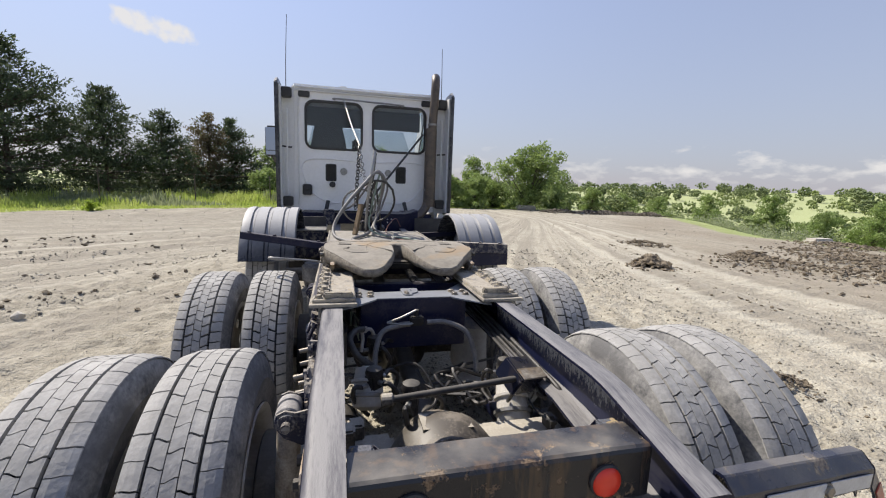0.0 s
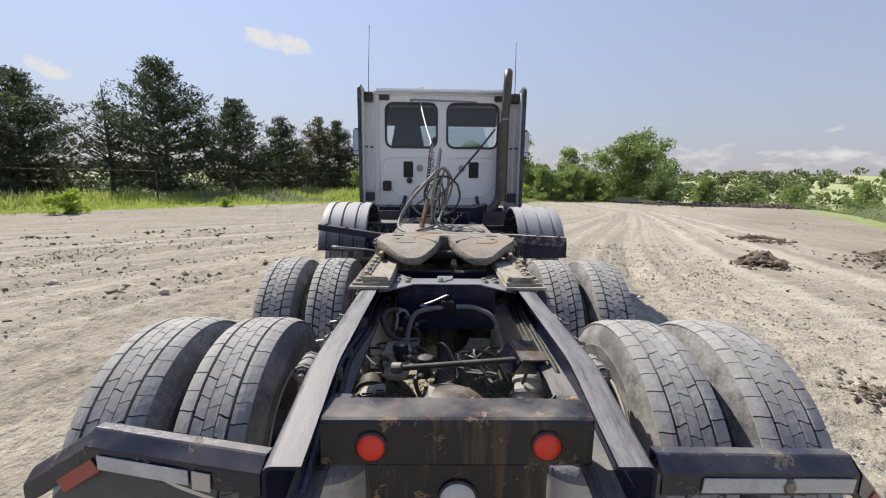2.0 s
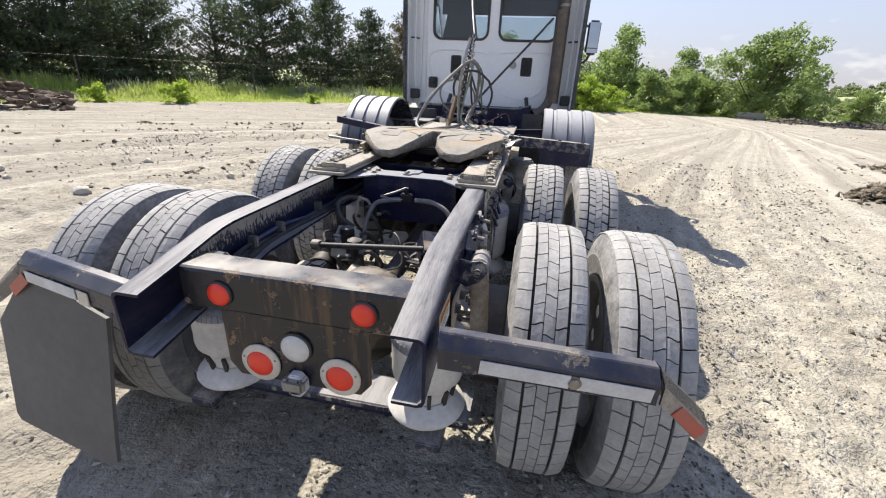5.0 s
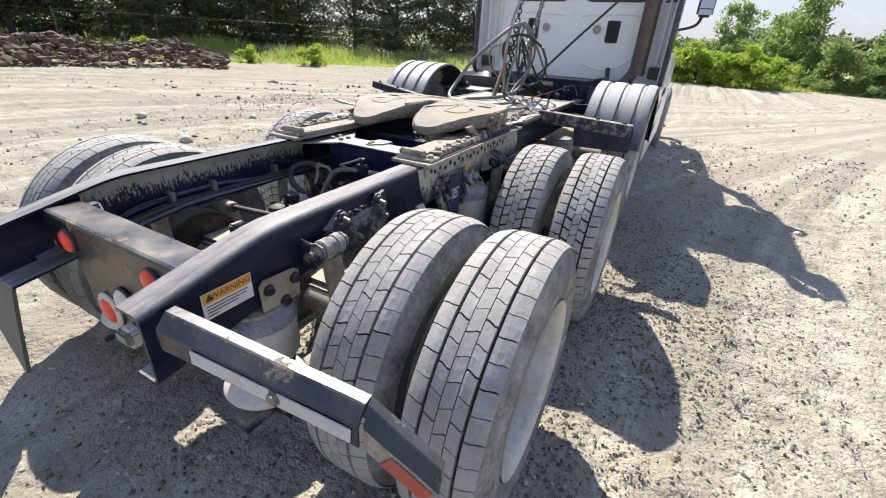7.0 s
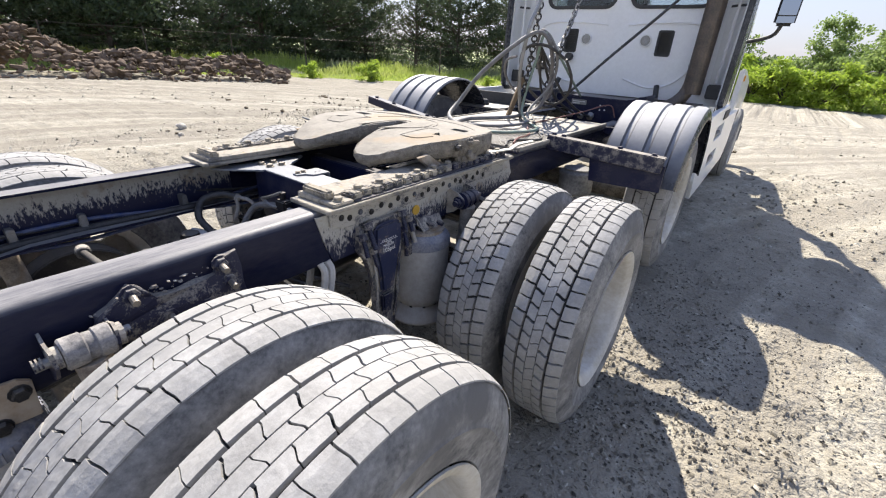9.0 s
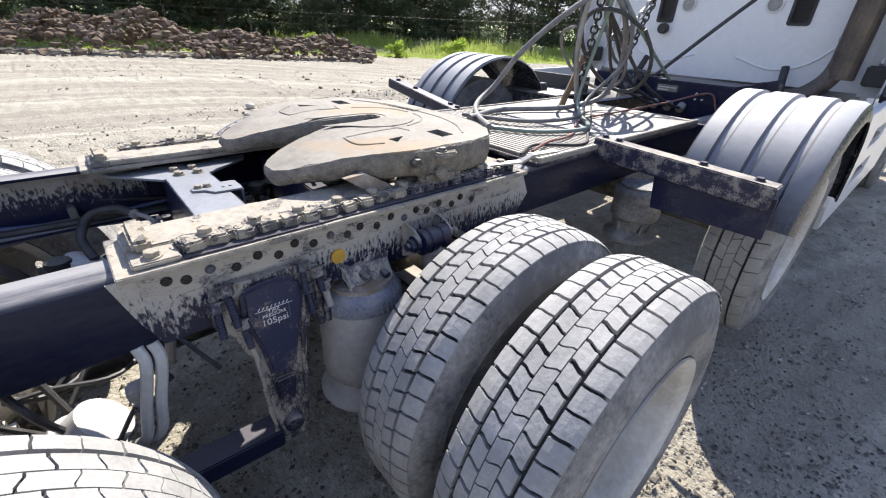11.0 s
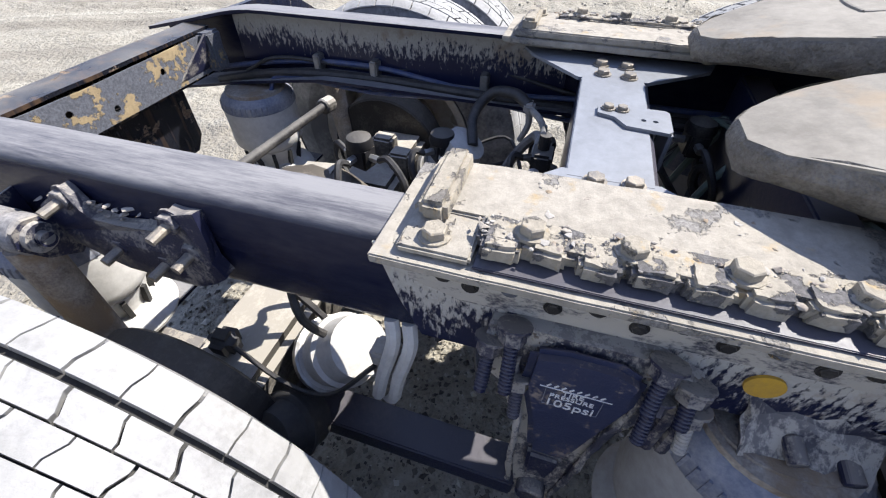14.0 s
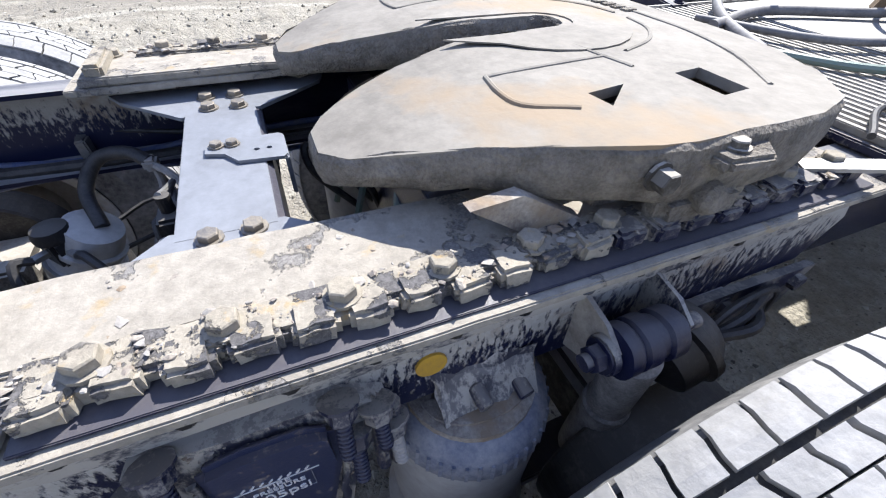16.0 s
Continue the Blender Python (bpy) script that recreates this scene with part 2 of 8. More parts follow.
RUSTY = flaked("flaked_black_plate_paint", (0.010, 0.011, 0.016), (0.085, 0.052, 0.03), (0.27, 0.185, 0.115))
BAR = flaked("chipped_navy_bar_paint", (0.011, 0.014, 0.03), (0.03, 0.026, 0.03), (0.2, 0.165, 0.13))
TAN_RUST = mottled("tan_rust_film", (0.36, 0.29, 0.215), (0.24, 0.175, 0.115), 0.8, 14, 0.3, 0.003, third=(0.40, 0.345, 0.28))
CAKED = mottled("rusty_caked_mud", (0.42, 0.375, 0.31), (0.16, 0.13, 0.11), 0.9, 22, 0.7, 0.006, third=(0.25, 0.19, 0.13), relief=60)
MUDDY = painted("mud_caked_bracket", (0.007, 0.010, 0.034), 0.45, 0.95, scale=20, edge=(0.47, 0.55), film0=0.06, splashed=0.8, tall=0.5, dustcol=(0.43, 0.395, 0.34))
SIDE_MUD = painted("mud_smeared_navy_plate", (0.008, 0.011, 0.034), 0.4, 0.95, scale=17, edge=(0.40, 0.50), film0=0.08, splashed=0.8, tall=(1, 0.8, 1.6), dustcol=(0.45, 0.415, 0.355))
GREY_PAINT = mottled("dusty_blue_grey_paint", (0.225, 0.235, 0.255), (0.16, 0.165, 0.175), 0.5, 7, 0.2, 0.002)
RUNOFF = drips("run_off_inside_the_rail", 0.885, 0.07)
SPLASH = drips("mud_run_down_the_rail", 0.86, 0.1)
PLATE = mottled("dusty_cast_plate", (0.27, 0.245, 0.205), (0.165, 0.148, 0.122), 0.8, 6, 0.4, 0.004, third=(0.26, 0.195, 0.125), relief=45)
IRON = painted("dark_oily_iron", (0.017, 0.016, 0.017), 0.45, 0.7, scale=14, settle=0.5, splashed=0.15, edge=(0.5, 0.62), film0=0.01, dustcol=(0.40, 0.365, 0.31), spec=0.25)
OILY = painted("oily_cast_housing", (0.03, 0.026, 0.022), 0.38, 0.6, scale=10, settle=0.5, splashed=0.5, edge=(0.5, 0.58), film0=0.02, dustcol=(0.36, 0.31, 0.25), spec=0.4)
CAST = painted("dusty_cast_iron", (0.05, 0.044, 0.037), 0.7, 0.9, scale=12, settle=1.4, splashed=0.3, edge=(0.48, 0.6), film0=0.03, dustcol=(0.45, 0.412, 0.35), spec=0.25)
BOLT = mottled("dirty_steel", (0.16, 0.15, 0.14), (0.34, 0.29, 0.22), 0.5, 40, 0.3, 0.003, metal=0.5)
TREAD = mottled("dusty_tread_rubber", (0.36, 0.352, 0.338), (0.235, 0.228, 0.216), 0.85, 12, 0.6, 0.004, third=(0.275, 0.268, 0.254), relief=60)
GROOVE = mottled("dark_groove_rubber", (0.018, 0.018, 0.018), (0.055, 0.052, 0.048), 0.9, 20, 0.3, 0.003)
SIDEWALL = mottled("dusty_sidewall_rubber", (0.075, 0.075, 0.078), (0.31, 0.302, 0.288), 0.78, 8, 0.6, 0.006, third=(0.12, 0.118, 0.118), relief=26)
RIM = mottled("dusty_white_rim_paint", (0.60, 0.585, 0.55), (0.40, 0.36, 0.29), 0.5, 6, 0.2, 0.003)
CHAMBER = mottled("dusty_grey_chamber_paint", (0.52, 0.50, 0.465), (0.36, 0.34, 0.31), 0.7, 9, 0.25, 0.004)
BAG = mottled("dusty_air_bag_rubber", (0.60, 0.58, 0.54), (0.42, 0.40, 0.37), 0.8, 7, 0.25, 0.004)
BAG_GREY = mottled("grey_brown_air_bag_rubber", (0.40, 0.388, 0.37), (0.27, 0.255, 0.235), 0.75, 6, 0.25, 0.004)
CRIMP = mottled("dark_crimped_ring", (0.11, 0.125, 0.175), (0.31, 0.305, 0.31), 0.7, 14, 0.4, 0.003)
DUSTY_BUSH = mottled("dusty_grey_bushing", (0.36, 0.34, 0.32), (0.12, 0.115, 0.115), 0.85, 24, 0.6, 0.005, relief=50)
WHITE = painted("white_cab_paint", (0.86, 0.86, 0.86), 0.3, 0.05, scale=3, coat=0.3, settle=0.6)
WHITE_TRIM = painted("white_plastic_trim", (0.78, 0.78, 0.77), 0.5, 0.08, scale=3, settle=0.6)
# pale colour on upward faces is dust plus a painted sky sheen
FENDER = painted("black_plastic_fender", (0.016, 0.019, 0.03), 0.24, 0.72, scale=4, settle=1.45, dustcol=(0.54, 0.54, 0.545), film0=0.008, splashed=0.14, spec=0.4)
DARK = mottled("black_rubber_trim", (0.022, 0.022, 0.024), (0.05, 0.048, 0.046), 0.6, 10, 0.2, 0.003)
INNER = slab_mud("flaking_paint_with_mud_and_rust", (0.36, 0.27, 0.15), (0.12, 0.125, 0.145), 0.52, 14.0)
FLAP = mottled("grey_rubber_flap", (0.085, 0.082, 0.078), (0.12, 0.114, 0.107), 0.65, 3, 0.15, 0.003)
HOSE = mottled("black_hose_rubber", (0.014, 0.014, 0.016), (0.06, 0.055, 0.05), 0.55, 30, 0.2, 0.002)
HOSE_GREY = mottled("grey_hose_rubber", (0.11, 0.105, 0.105), (0.22, 0.21, 0.2), 0.6, 20, 0.2, 0.002)
HOSE_BLUE = mottled("blue_air_line", (0.03, 0.055, 0.16), (0.1, 0.11, 0.16), 0.5, 30, 0.2, 0.002)
HOSE_RED = mottled("red_air_line", (0.2, 0.05, 0.035), (0.19, 0.12, 0.1), 0.5, 30, 0.2, 0.002)
HOSE_GREEN = mottled("green_electric_cable", (0.16, 0.24, 0.19), (0.22, 0.24, 0.2), 0.5, 30, 0.2, 0.002)
PIPE = mottled("stained_exhaust_steel", (0.06, 0.054, 0.05), (0.15, 0.115, 0.09), 0.45, 10, 0.2, 0.003, metal=0.5)
STEEL = mottled("weathered_galvanised_steel", (0.33, 0.33, 0.33), (0.22, 0.21, 0.19), 0.45, 12, 0.2, 0.003, metal=0.6)
EDGE_STEEL = flaked("worn_beam_edge", (0.03, 0.032, 0.045), (0.30, 0.28, 0.25), (0.52, 0.50, 0.46))
DECK = mottled("worn_dusty_aluminium_deck", (0.33, 0.308, 0.275), (0.21, 0.195, 0.172), 0.6, 9, 0.25, 0.003, metal=0.15)
WOOD = mottled("weathered_wood", (0.24, 0.17, 0.1), (0.14, 0.1, 0.06), 0.85, 20, 0.3, 0.004, stretch=(1, 1, 0.15))
REFL_WHITE = mottled("scuffed_white_reflector", (0.6, 0.6, 0.6), (0.42, 0.41, 0.4), 0.35, 14, 0.1, 0.002)
REFL_RED = mottled("faded_red_reflector", (0.45, 0.05, 0.03), (0.28, 0.1, 0.07), 0.4, 14, 0.1, 0.002)
RED = mottled("red_lamp_lens", (0.85, 0.05, 0.025), (0.72, 0.045, 0.02), 0.3, 6, 0.08, 0.002)
CLEAR = mottled("frosted_lamp_lens", (0.62, 0.61, 0.58), (0.5, 0.48, 0.44), 0.35, 8, 0.1, 0.002)
RING = mottled("cream_reflective_ring", (0.62, 0.56, 0.47), (0.5, 0.44, 0.36), 0.5, 16, 0.1, 0.002)
YELLOW = mottled("yellow_sticker", (0.62, 0.36, 0.03), (0.45, 0.26, 0.05), 0.6, 20, 0.1, 0.002)
ORANGE = mottled("orange_warning_print", (0.8, 0.36, 0.04), (0.7, 0.3, 0.04), 0.5, 10, 0.05, 0.001)
PAPER = mottled("white_label_film", (0.72, 0.71, 0.69), (0.6, 0.58, 0.55), 0.5, 10, 0.05, 0.001)
INK = mottled("black_print", (0.02, 0.02, 0.02), (0.04, 0.04, 0.04), 0.5, 10, 0.05, 0.001)
SEAT = mottled("grey_seat_cloth", (0.09, 0.095, 0.105), (0.065, 0.068, 0.075), 0.9, 40, 0.2, 0.003)
MIRROR, _n, _l, _b = mat("mirror_glass", 0.03, 1.0)
_b.inputs["Base Color"].default_value = (0.32, 0.36, 0.43, 1)
GLASS, _n, _l, _b = mat("tinted_cab_glass", 0.02)
_b.inputs["Base Color"].default_value = (0.6, 0.66, 0.68, 1)
_b.inputs["Transmission Weight"].default_value, _b.inputs["IOR"].default_value = 1.0, 1.45
BARK = mottled("grey_brown_bark", (0.07, 0.055, 0.042), (0.13, 0.105, 0.085), 0.95, 9, 0.6, 0.02, stretch=(1, 1, 0.3))


def foliage(name, a, c, d, through_=0.5):
    m, n, l, b = mat(name, 0.65)
    g = n.new("ShaderNodeNewGeometry")
    col = mix(n, l, g.outputs["Random Per Island"], a, c)
    col = mix(n, l, ramp(n, l, noise_tex(n, l, 0.5), [(0.4, grey(0)), (0.65, grey(1))]), col, d)
    l.new(col, b.inputs["Base Color"])
    t = n.new("ShaderNodeBsdfTranslucent")
    l.new(col, t.inputs[0])
    ms = n.new("ShaderNodeMixShader")
    ms.inputs[0].default_value = through_
    l.new(b.outputs[0], ms.inputs[1])
    l.new(t.outputs[0], ms.inputs[2])
    l.new(ms.outputs[0], n["Material Output"].inputs[0])
    return m


NEEDLES = foliage("dark_pine_needles", (0.045, 0.07, 0.036), (0.105, 0.14, 0.064), (0.07, 0.092, 0.05), 0.3)
NEEDLES_PALE = foliage("grey_green_needles", (0.06, 0.08, 0.05), (0.11, 0.125, 0.08), (0.085, 0.085, 0.065), 0.3)
LEAVES = foliage("green_leaves", (0.17, 0.25, 0.07), (0.30, 0.39, 0.13), (0.24, 0.31, 0.11))
LEAVES_LIME = foliage("bright_hedge_leaves", (0.24, 0.36, 0.04), (0.38, 0.48, 0.07), (0.3, 0.4, 0.06))
GRASS = foliage("bright_verge_grass", (0.27, 0.36, 0.07), (0.45, 0.53, 0.13), (0.42, 0.46, 0.16))
WEEDS = foliage("pale_weeds", (0.2, 0.25, 0.13), (0.38, 0.4, 0.27), (0.28, 0.31, 0.17))
REDDISH = foliage("reddish_twigs", (0.14, 0.09, 0.06), (0.1, 0.13, 0.06), (0.13, 0.1, 0.06))
EDGE_IRON = mottled("rough_dark_cast_edge", (0.31, 0.275, 0.225), (0.13, 0.112, 0.09), 0.88, 30, 1.0, 0.016, relief=110)
DARK_SOIL = mottled("dark_dug_soil", (0.085, 0.072, 0.058), (0.16, 0.138, 0.11), 0.95, 9, 0.8, 0.02)
BANK_SOIL = mottled("dug_brown_soil", (0.10, 0.069, 0.047), (0.18, 0.13, 0.09), 0.95, 7, 0.8, 0.02)
SOIL = mottled("crumbly_dark_soil", (0.115, 0.09, 0.063), (0.22, 0.182, 0.132), 0.95, 9, 0.8, 0.02)
STONE = mottled("pale_field_stone", (0.5, 0.47, 0.42), (0.38, 0.35, 0.3), 0.9, 9, 0.5, 0.01)


PIVOT, TURN = 11.84, 0.00396


def crumb_material(name, stops):
    m, n, l, b = mat(name, 0.95)
    g = n.new("ShaderNodeNewGeometry")
    l.new(ramp(n, l, g.outputs["Random Per Island"], stops), b.inputs["Base Color"])
    bump(n, l, b, noise_tex(n, l, 80), 0.4, 0.004)
    return m


CRUMB = crumb_material("clay_crumbs", [(0.0, (0.11, 0.098, 0.078)), (0.45, (0.22, 0.2, 0.162)), (0.8, (0.34, 0.318, 0.265)), (1.0, (0.46, 0.432, 0.365))])
# grit colours kept low so the truck's shade is partly painted in
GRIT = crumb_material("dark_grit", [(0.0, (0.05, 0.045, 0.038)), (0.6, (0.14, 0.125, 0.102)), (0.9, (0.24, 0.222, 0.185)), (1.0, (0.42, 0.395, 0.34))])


def ground_material():
    m, n, l, b = mat("tracked_clay_and_grass", 0.95)
    mid, fine, grit = noise_tex(n, l, 0.9), noise_tex(n, l, 9, 8, 0.7), noise_tex(n, l, 60, 6, 0.7)
    c = n.new("ShaderNodeTexCoord")
    # the vehicles all swing off to the same side: their tracks keep one value of this measure
    cxyz = n.new("ShaderNodeSeparateXYZ")
    l.new(c.outputs["Object"], cxyz.inputs[0])
    along = maths(n, l, "MAXIMUM", maths(n, l, "MINIMUM", cxyz.outputs[1], 18.0, False), -18.0, False)
    bend = maths(n, l, "EXPONENT", maths(n, l, "MULTIPLY", maths(n, l, "MULTIPLY", along, along, False), TURN, False), 0.0, False)
    across = maths(n, l, "MULTIPLY", maths(n, l, "SUBTRACT", PIVOT, cxyz.outputs[0], False), bend, False)
    arc = n.new("ShaderNodeCombineXYZ")
    l.new(across, arc.inputs[0])
    l.new(cxyz.outputs[0], arc.inputs[1])
    l.new(cxyz.outputs[1], arc.inputs[2])
    r = n.new("ShaderNodeMapping")
    r.inputs["Scale"].default_value = (1.0, 0.05, 0.05)
    t = n.new("ShaderNodeTexNoise")
    t.inputs["Scale"].default_value, t.inputs["Detail"].default_value = 1.7, 5
    l.new(arc.outputs[0], r.inputs[0])
    l.new(r.outputs[0], t.inputs["Vector"])
    r2 = n.new("ShaderNodeMapping")
    r2.inputs["Scale"].default_value = (1.0, 0.025, 0.025)
    t2 = n.new("ShaderNodeTexNoise")
    t2.inputs["Scale"].default_value, t2.inputs["Detail"].default_value = 7.0, 4
    l.new(arc.outputs[0], r2.inputs[0])
    l.new(r2.outputs[0], t2.inputs["Vector"])
    streak = maths(n, l, "ADD", maths(n, l, "MULTIPLY", t.outputs["Fac"], 0.6), maths(n, l, "MULTIPLY", t2.outputs["Fac"], 0.4))
    f = maths(n, l, "ADD", maths(n, l, "MULTIPLY", streak, 0.40), maths(n, l, "ADD", maths(n, l, "MULTIPLY", mid, 0.24), maths(n, l, "MULTIPLY", fine, 0.38)))
    dirt = ramp(n, l, f, [(0.40, (0.185, 0.163, 0.124)), (0.46, (0.295, 0.268, 0.21)), (0.52, (0.385, 0.354, 0.284)), (0.59, (0.475, 0.441, 0.36))])
    band = ramp(n, l, t.outputs["Fac"], [(0.46, grey(0)), (0.56, grey(0.8))])
    dirt = mix(n, l, band, dirt, (0.225, 0.2, 0.158))
    r3 = n.new("ShaderNodeMapping")
    r3.inputs["Scale"].default_value = (1.0, 0.012, 0.012)
    t3 = n.new("ShaderNodeTexNoise")
    t3.inputs["Scale"].default_value, t3.inputs["Detail"].default_value = 4.2, 2
    l.new(arc.outputs[0], r3.inputs[0])
    l.new(r3.outputs[0], t3.inputs["Vector"])
    worn = maths(n, l, "MULTIPLY", ramp(n, l, t3.outputs["Fac"], [(0.58, grey(0)), (0.63, grey(1))]), ramp(n, l, noise_tex(n, l, 0.6), [(0.42, grey(0)), (0.6, grey(0.5))]))
    dirt = mix(n, l, worn, dirt, (0.47, 0.44, 0.36))
    # the few tracks driven most lately lie pale and smooth
    wander = maths(n, l, "ADD", across, maths(n, l, "MULTIPLY", maths(n, l, "SUBTRACT", mid, 0.5, False), 0.9, False), False)
    fresh = None
    for u, wide in ((7.35, 0.2), (5.6, 0.24), (3.7, 0.3), (16.1, 0.06), (17.5, 0.05), (18.1, 0.04), (20.4, 0.14), (23.6, 0.2), (29.0, 0.3)):
        q = maths(n, l, "SUBTRACT", 1.0, maths(n, l, "DIVIDE", maths(n, l, "ABSOLUTE", maths(n, l, "SUBTRACT", wander, u, False), 0.0, False), wide * 1.5, False))
        fresh = q if fresh is None else maths(n, l, "MAXIMUM", fresh, q)
    fresh = ramp(n, l, maths(n, l, "MULTIPLY", fresh, maths(n, l, "ADD", fine, 0.5)), [(0.1, grey(0)), (0.6, grey(0.62))])
    dirt = mix(n, l, fresh, dirt, (0.50, 0.468, 0.385))
    dirt = mix(n, l, ramp(n, l, grit, [(0.48, grey(0)), (0.66, grey(0.6))]), dirt, (0.17, 0.15, 0.122))
    grass = ramp(n, l, maths(n, l, "ADD", maths(n, l, "MULTIPLY", mid, 0.5), maths(n, l, "MULTIPLY", fine, 0.5)), [(0.35, (0.18, 0.23, 0.06)), (0.5, (0.27, 0.32, 0.1)), (0.65, (0.38, 0.39, 0.18))])
    grass = mix(n, l, ramp(n, l, noise_tex(n, l, 0.035), [(0.4, grey(0)), (0.62, grey(0.8))]), grass, (0.23, 0.28, 0.12))
    a = n.new("ShaderNodeAttribute")
    a.attribute_name = "cover"
    # packed pale clay on the drive; loose tilth beside it, darkened for its backlit clods
    dirt = mix(n, l, a.outputs["Alpha"], mix(n, l, 0.26, dirt, (0.15, 0.135, 0.11)), mix(n, l, 0.1, dirt, (0.42, 0.388, 0.312)))
    s = n.new("ShaderNodeSeparateColor")
    l.new(a.outputs["Color"], s.inputs[0])
    edge = ramp(n, l, maths(n, l, "MULTIPLY", s.outputs[0], maths(n, l, "ADD", fine, 0.5)), [(0.35, grey(0)), (0.55, grey(1))])
    grass = mix(n, l, s.outputs[2], grass, mix(n, l, mid, (0.24, 0.29, 0.12), (0.40, 0.42, 0.22)))
    col = mix(n, l, edge, dirt, grass)
    l.new(mix(n, l, maths(n, l, "MULTIPLY", s.outputs[1], 0.6), col, (0.19, 0.155, 0.112)), b.inputs["Base Color"])
    cells = []
    for size in (26.0, 70.0):
        v = n.new("ShaderNodeTexVoronoi")
        v.inputs["Scale"].default_value = size
        wv = n.new("ShaderNodeVectorMath")
        wv.operation = "MULTIPLY_ADD"
        nz = n.new("ShaderNodeTexNoise")
        nz.inputs["Scale"].default_value = size * 0.6
        l.new(c.outputs["Object"], nz.inputs["Vector"])
        l.new(nz.outputs["Color"], wv.inputs[0])
        wv.inputs[1].default_value = (0.03, 0.03, 0.03)
        l.new(c.outputs["Object"], wv.inputs[2])
        l.new(wv.outputs[0], v.inputs["Vector"])
        cells.append(maths(n, l, "SUBTRACT", 1.0, v.outputs["Distance"]))
    h = maths(n, l, "ADD", maths(n, l, "MULTIPLY", fine, 0.5), maths(n, l, "ADD", maths(n, l, "MULTIPLY", cells[0], 0.32), maths(n, l, "MULTIPLY", cells[1], 0.18)))
    furrow = n.new("ShaderNodeBump")
    furrow.inputs["Strength"].default_value, furrow.inputs["Distance"].default_value = 1.0, 0.045
    l.new(streak, furrow.inputs["Height"])
    fineb = n.new("ShaderNodeBump")
    fineb.inputs["Strength"].default_value, fineb.inputs["Distance"].default_value = 0.9, 0.04
    l.new(h, fineb.inputs["Height"])
    l.new(furrow.outputs[0], fineb.inputs["Normal"])
    l.new(fineb.outputs[0], b.inputs["Normal"])
    return m


GROUND = ground_material()


def far_foliage(name, a, c):
    m, n, l, b = mat(name, 0.8)
    g = n.new("ShaderNodeNewGeometry")
    col = mix(n, l, g.outputs["Random Per Island"], a, c)
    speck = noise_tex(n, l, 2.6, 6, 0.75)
    # dark specks in the bump's hollows paint in shade between leaf clumps
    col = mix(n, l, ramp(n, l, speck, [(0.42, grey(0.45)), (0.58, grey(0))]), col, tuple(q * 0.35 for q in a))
    l.new(col, b.inputs["Base Color"])
    bump(n, l, b, speck, 1.0, 0.35)
    return m


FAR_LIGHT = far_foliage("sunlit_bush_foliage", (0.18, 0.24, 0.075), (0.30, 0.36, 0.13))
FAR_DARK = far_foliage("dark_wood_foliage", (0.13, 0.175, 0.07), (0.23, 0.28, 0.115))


# ---- mesh helpers ----
def part(name, bm, material, parent=None, label="", smooth=False):
    me = bpy.data.meshes.new(name)
    bmesh.ops.recalc_face_normals(bm, faces=bm.faces)
    bm.to_mesh(me)
    bm.free()
    me.materials.append(material)
    if smooth:
        me.shade_smooth()
        me.set_sharp_from_angle(angle=radians(38))
    ob = new(name, me)
    ob.parent = parent
    return tagged(ob, label)


def mesh_part(name, verts, faces, material, parent=None, label="", smooth=False):
    me = bpy.data.meshes.new(name)
    me.from_pydata(verts, [], faces)
    me.materials.append(material)
    if smooth:
        me.shade_smooth()
    ob = new(name, me)
    ob.parent = parent
    return tagged(ob, label)


def again(ob, m, parent=None):
    """Another part on the same mesh, moved by m."""
    o = new(ob.name.split(".")[0], ob.data)
    o.parent, o.matrix_local = parent or ob.parent, m
    return o


def bevel(bm, w, seg=2):
    if w:
        bmesh.ops.bevel(bm, geom=bm.edges[:], offset=w, segments=seg, affect="EDGES", clamp_overlap=True)
    return bm


def box(x0, x1, y0, y1, z0, z1, w=0.004, bm=None, seg=2):
    k = bmesh.new()
    bmesh.ops.create_cube(k, size=1, matrix=Matrix.Translation(((x0 + x1) / 2, (y0 + y1) / 2, (z0 + z1) / 2)) @ Matrix.Diagonal((x1 - x0, y1 - y0, z1 - z0, 1)))
    bevel(k, w, seg)
    return joined(bm, k)


def joined(bm, k):
    if bm is None:
        return k
    me = bpy.data.meshes.new("tmp")
    k.to_mesh(me)
    k.free()
    bm.from_mesh(me)
    bpy.data.meshes.remove(me)
    return bm


def beam(a, b, w, h, bm=None, bev=0.004, up=(0, 0, 1)):
    """A box from a to b, w wide and h high."""
    a, b = Vector(a), Vector(b)
    y = (b - a).normalized()
    x = y.cross(Vector(up)).normalized()
    z = x.cross(y)
    m = Matrix((x, y, z)).transposed().to_4x4()
    m.translation = (a + b) / 2
    k = bmesh.new()
    bmesh.ops.create_cube(k, size=1, matrix=m @ Matrix.Diagonal((w, (b - a).length, h, 1)))
    bevel(k, bev)
    return joined(bm, k)


def rod(a, b, r, r2=None, seg=14, bm=None, bev=0.0):
    a, b = Vector(a), Vector(b)
    m = (b - a).to_track_quat("Z", "Y").to_matrix().to_4x4()
    m.translation = (a + b) / 2
    k = bmesh.new()
    bmesh.ops.create_cone(k, cap_ends=True, segments=seg, radius1=r, radius2=r if r2 is None else r2, depth=(b - a).length, matrix=m)
    bevel(k, bev, 1)
    return joined(bm, k)


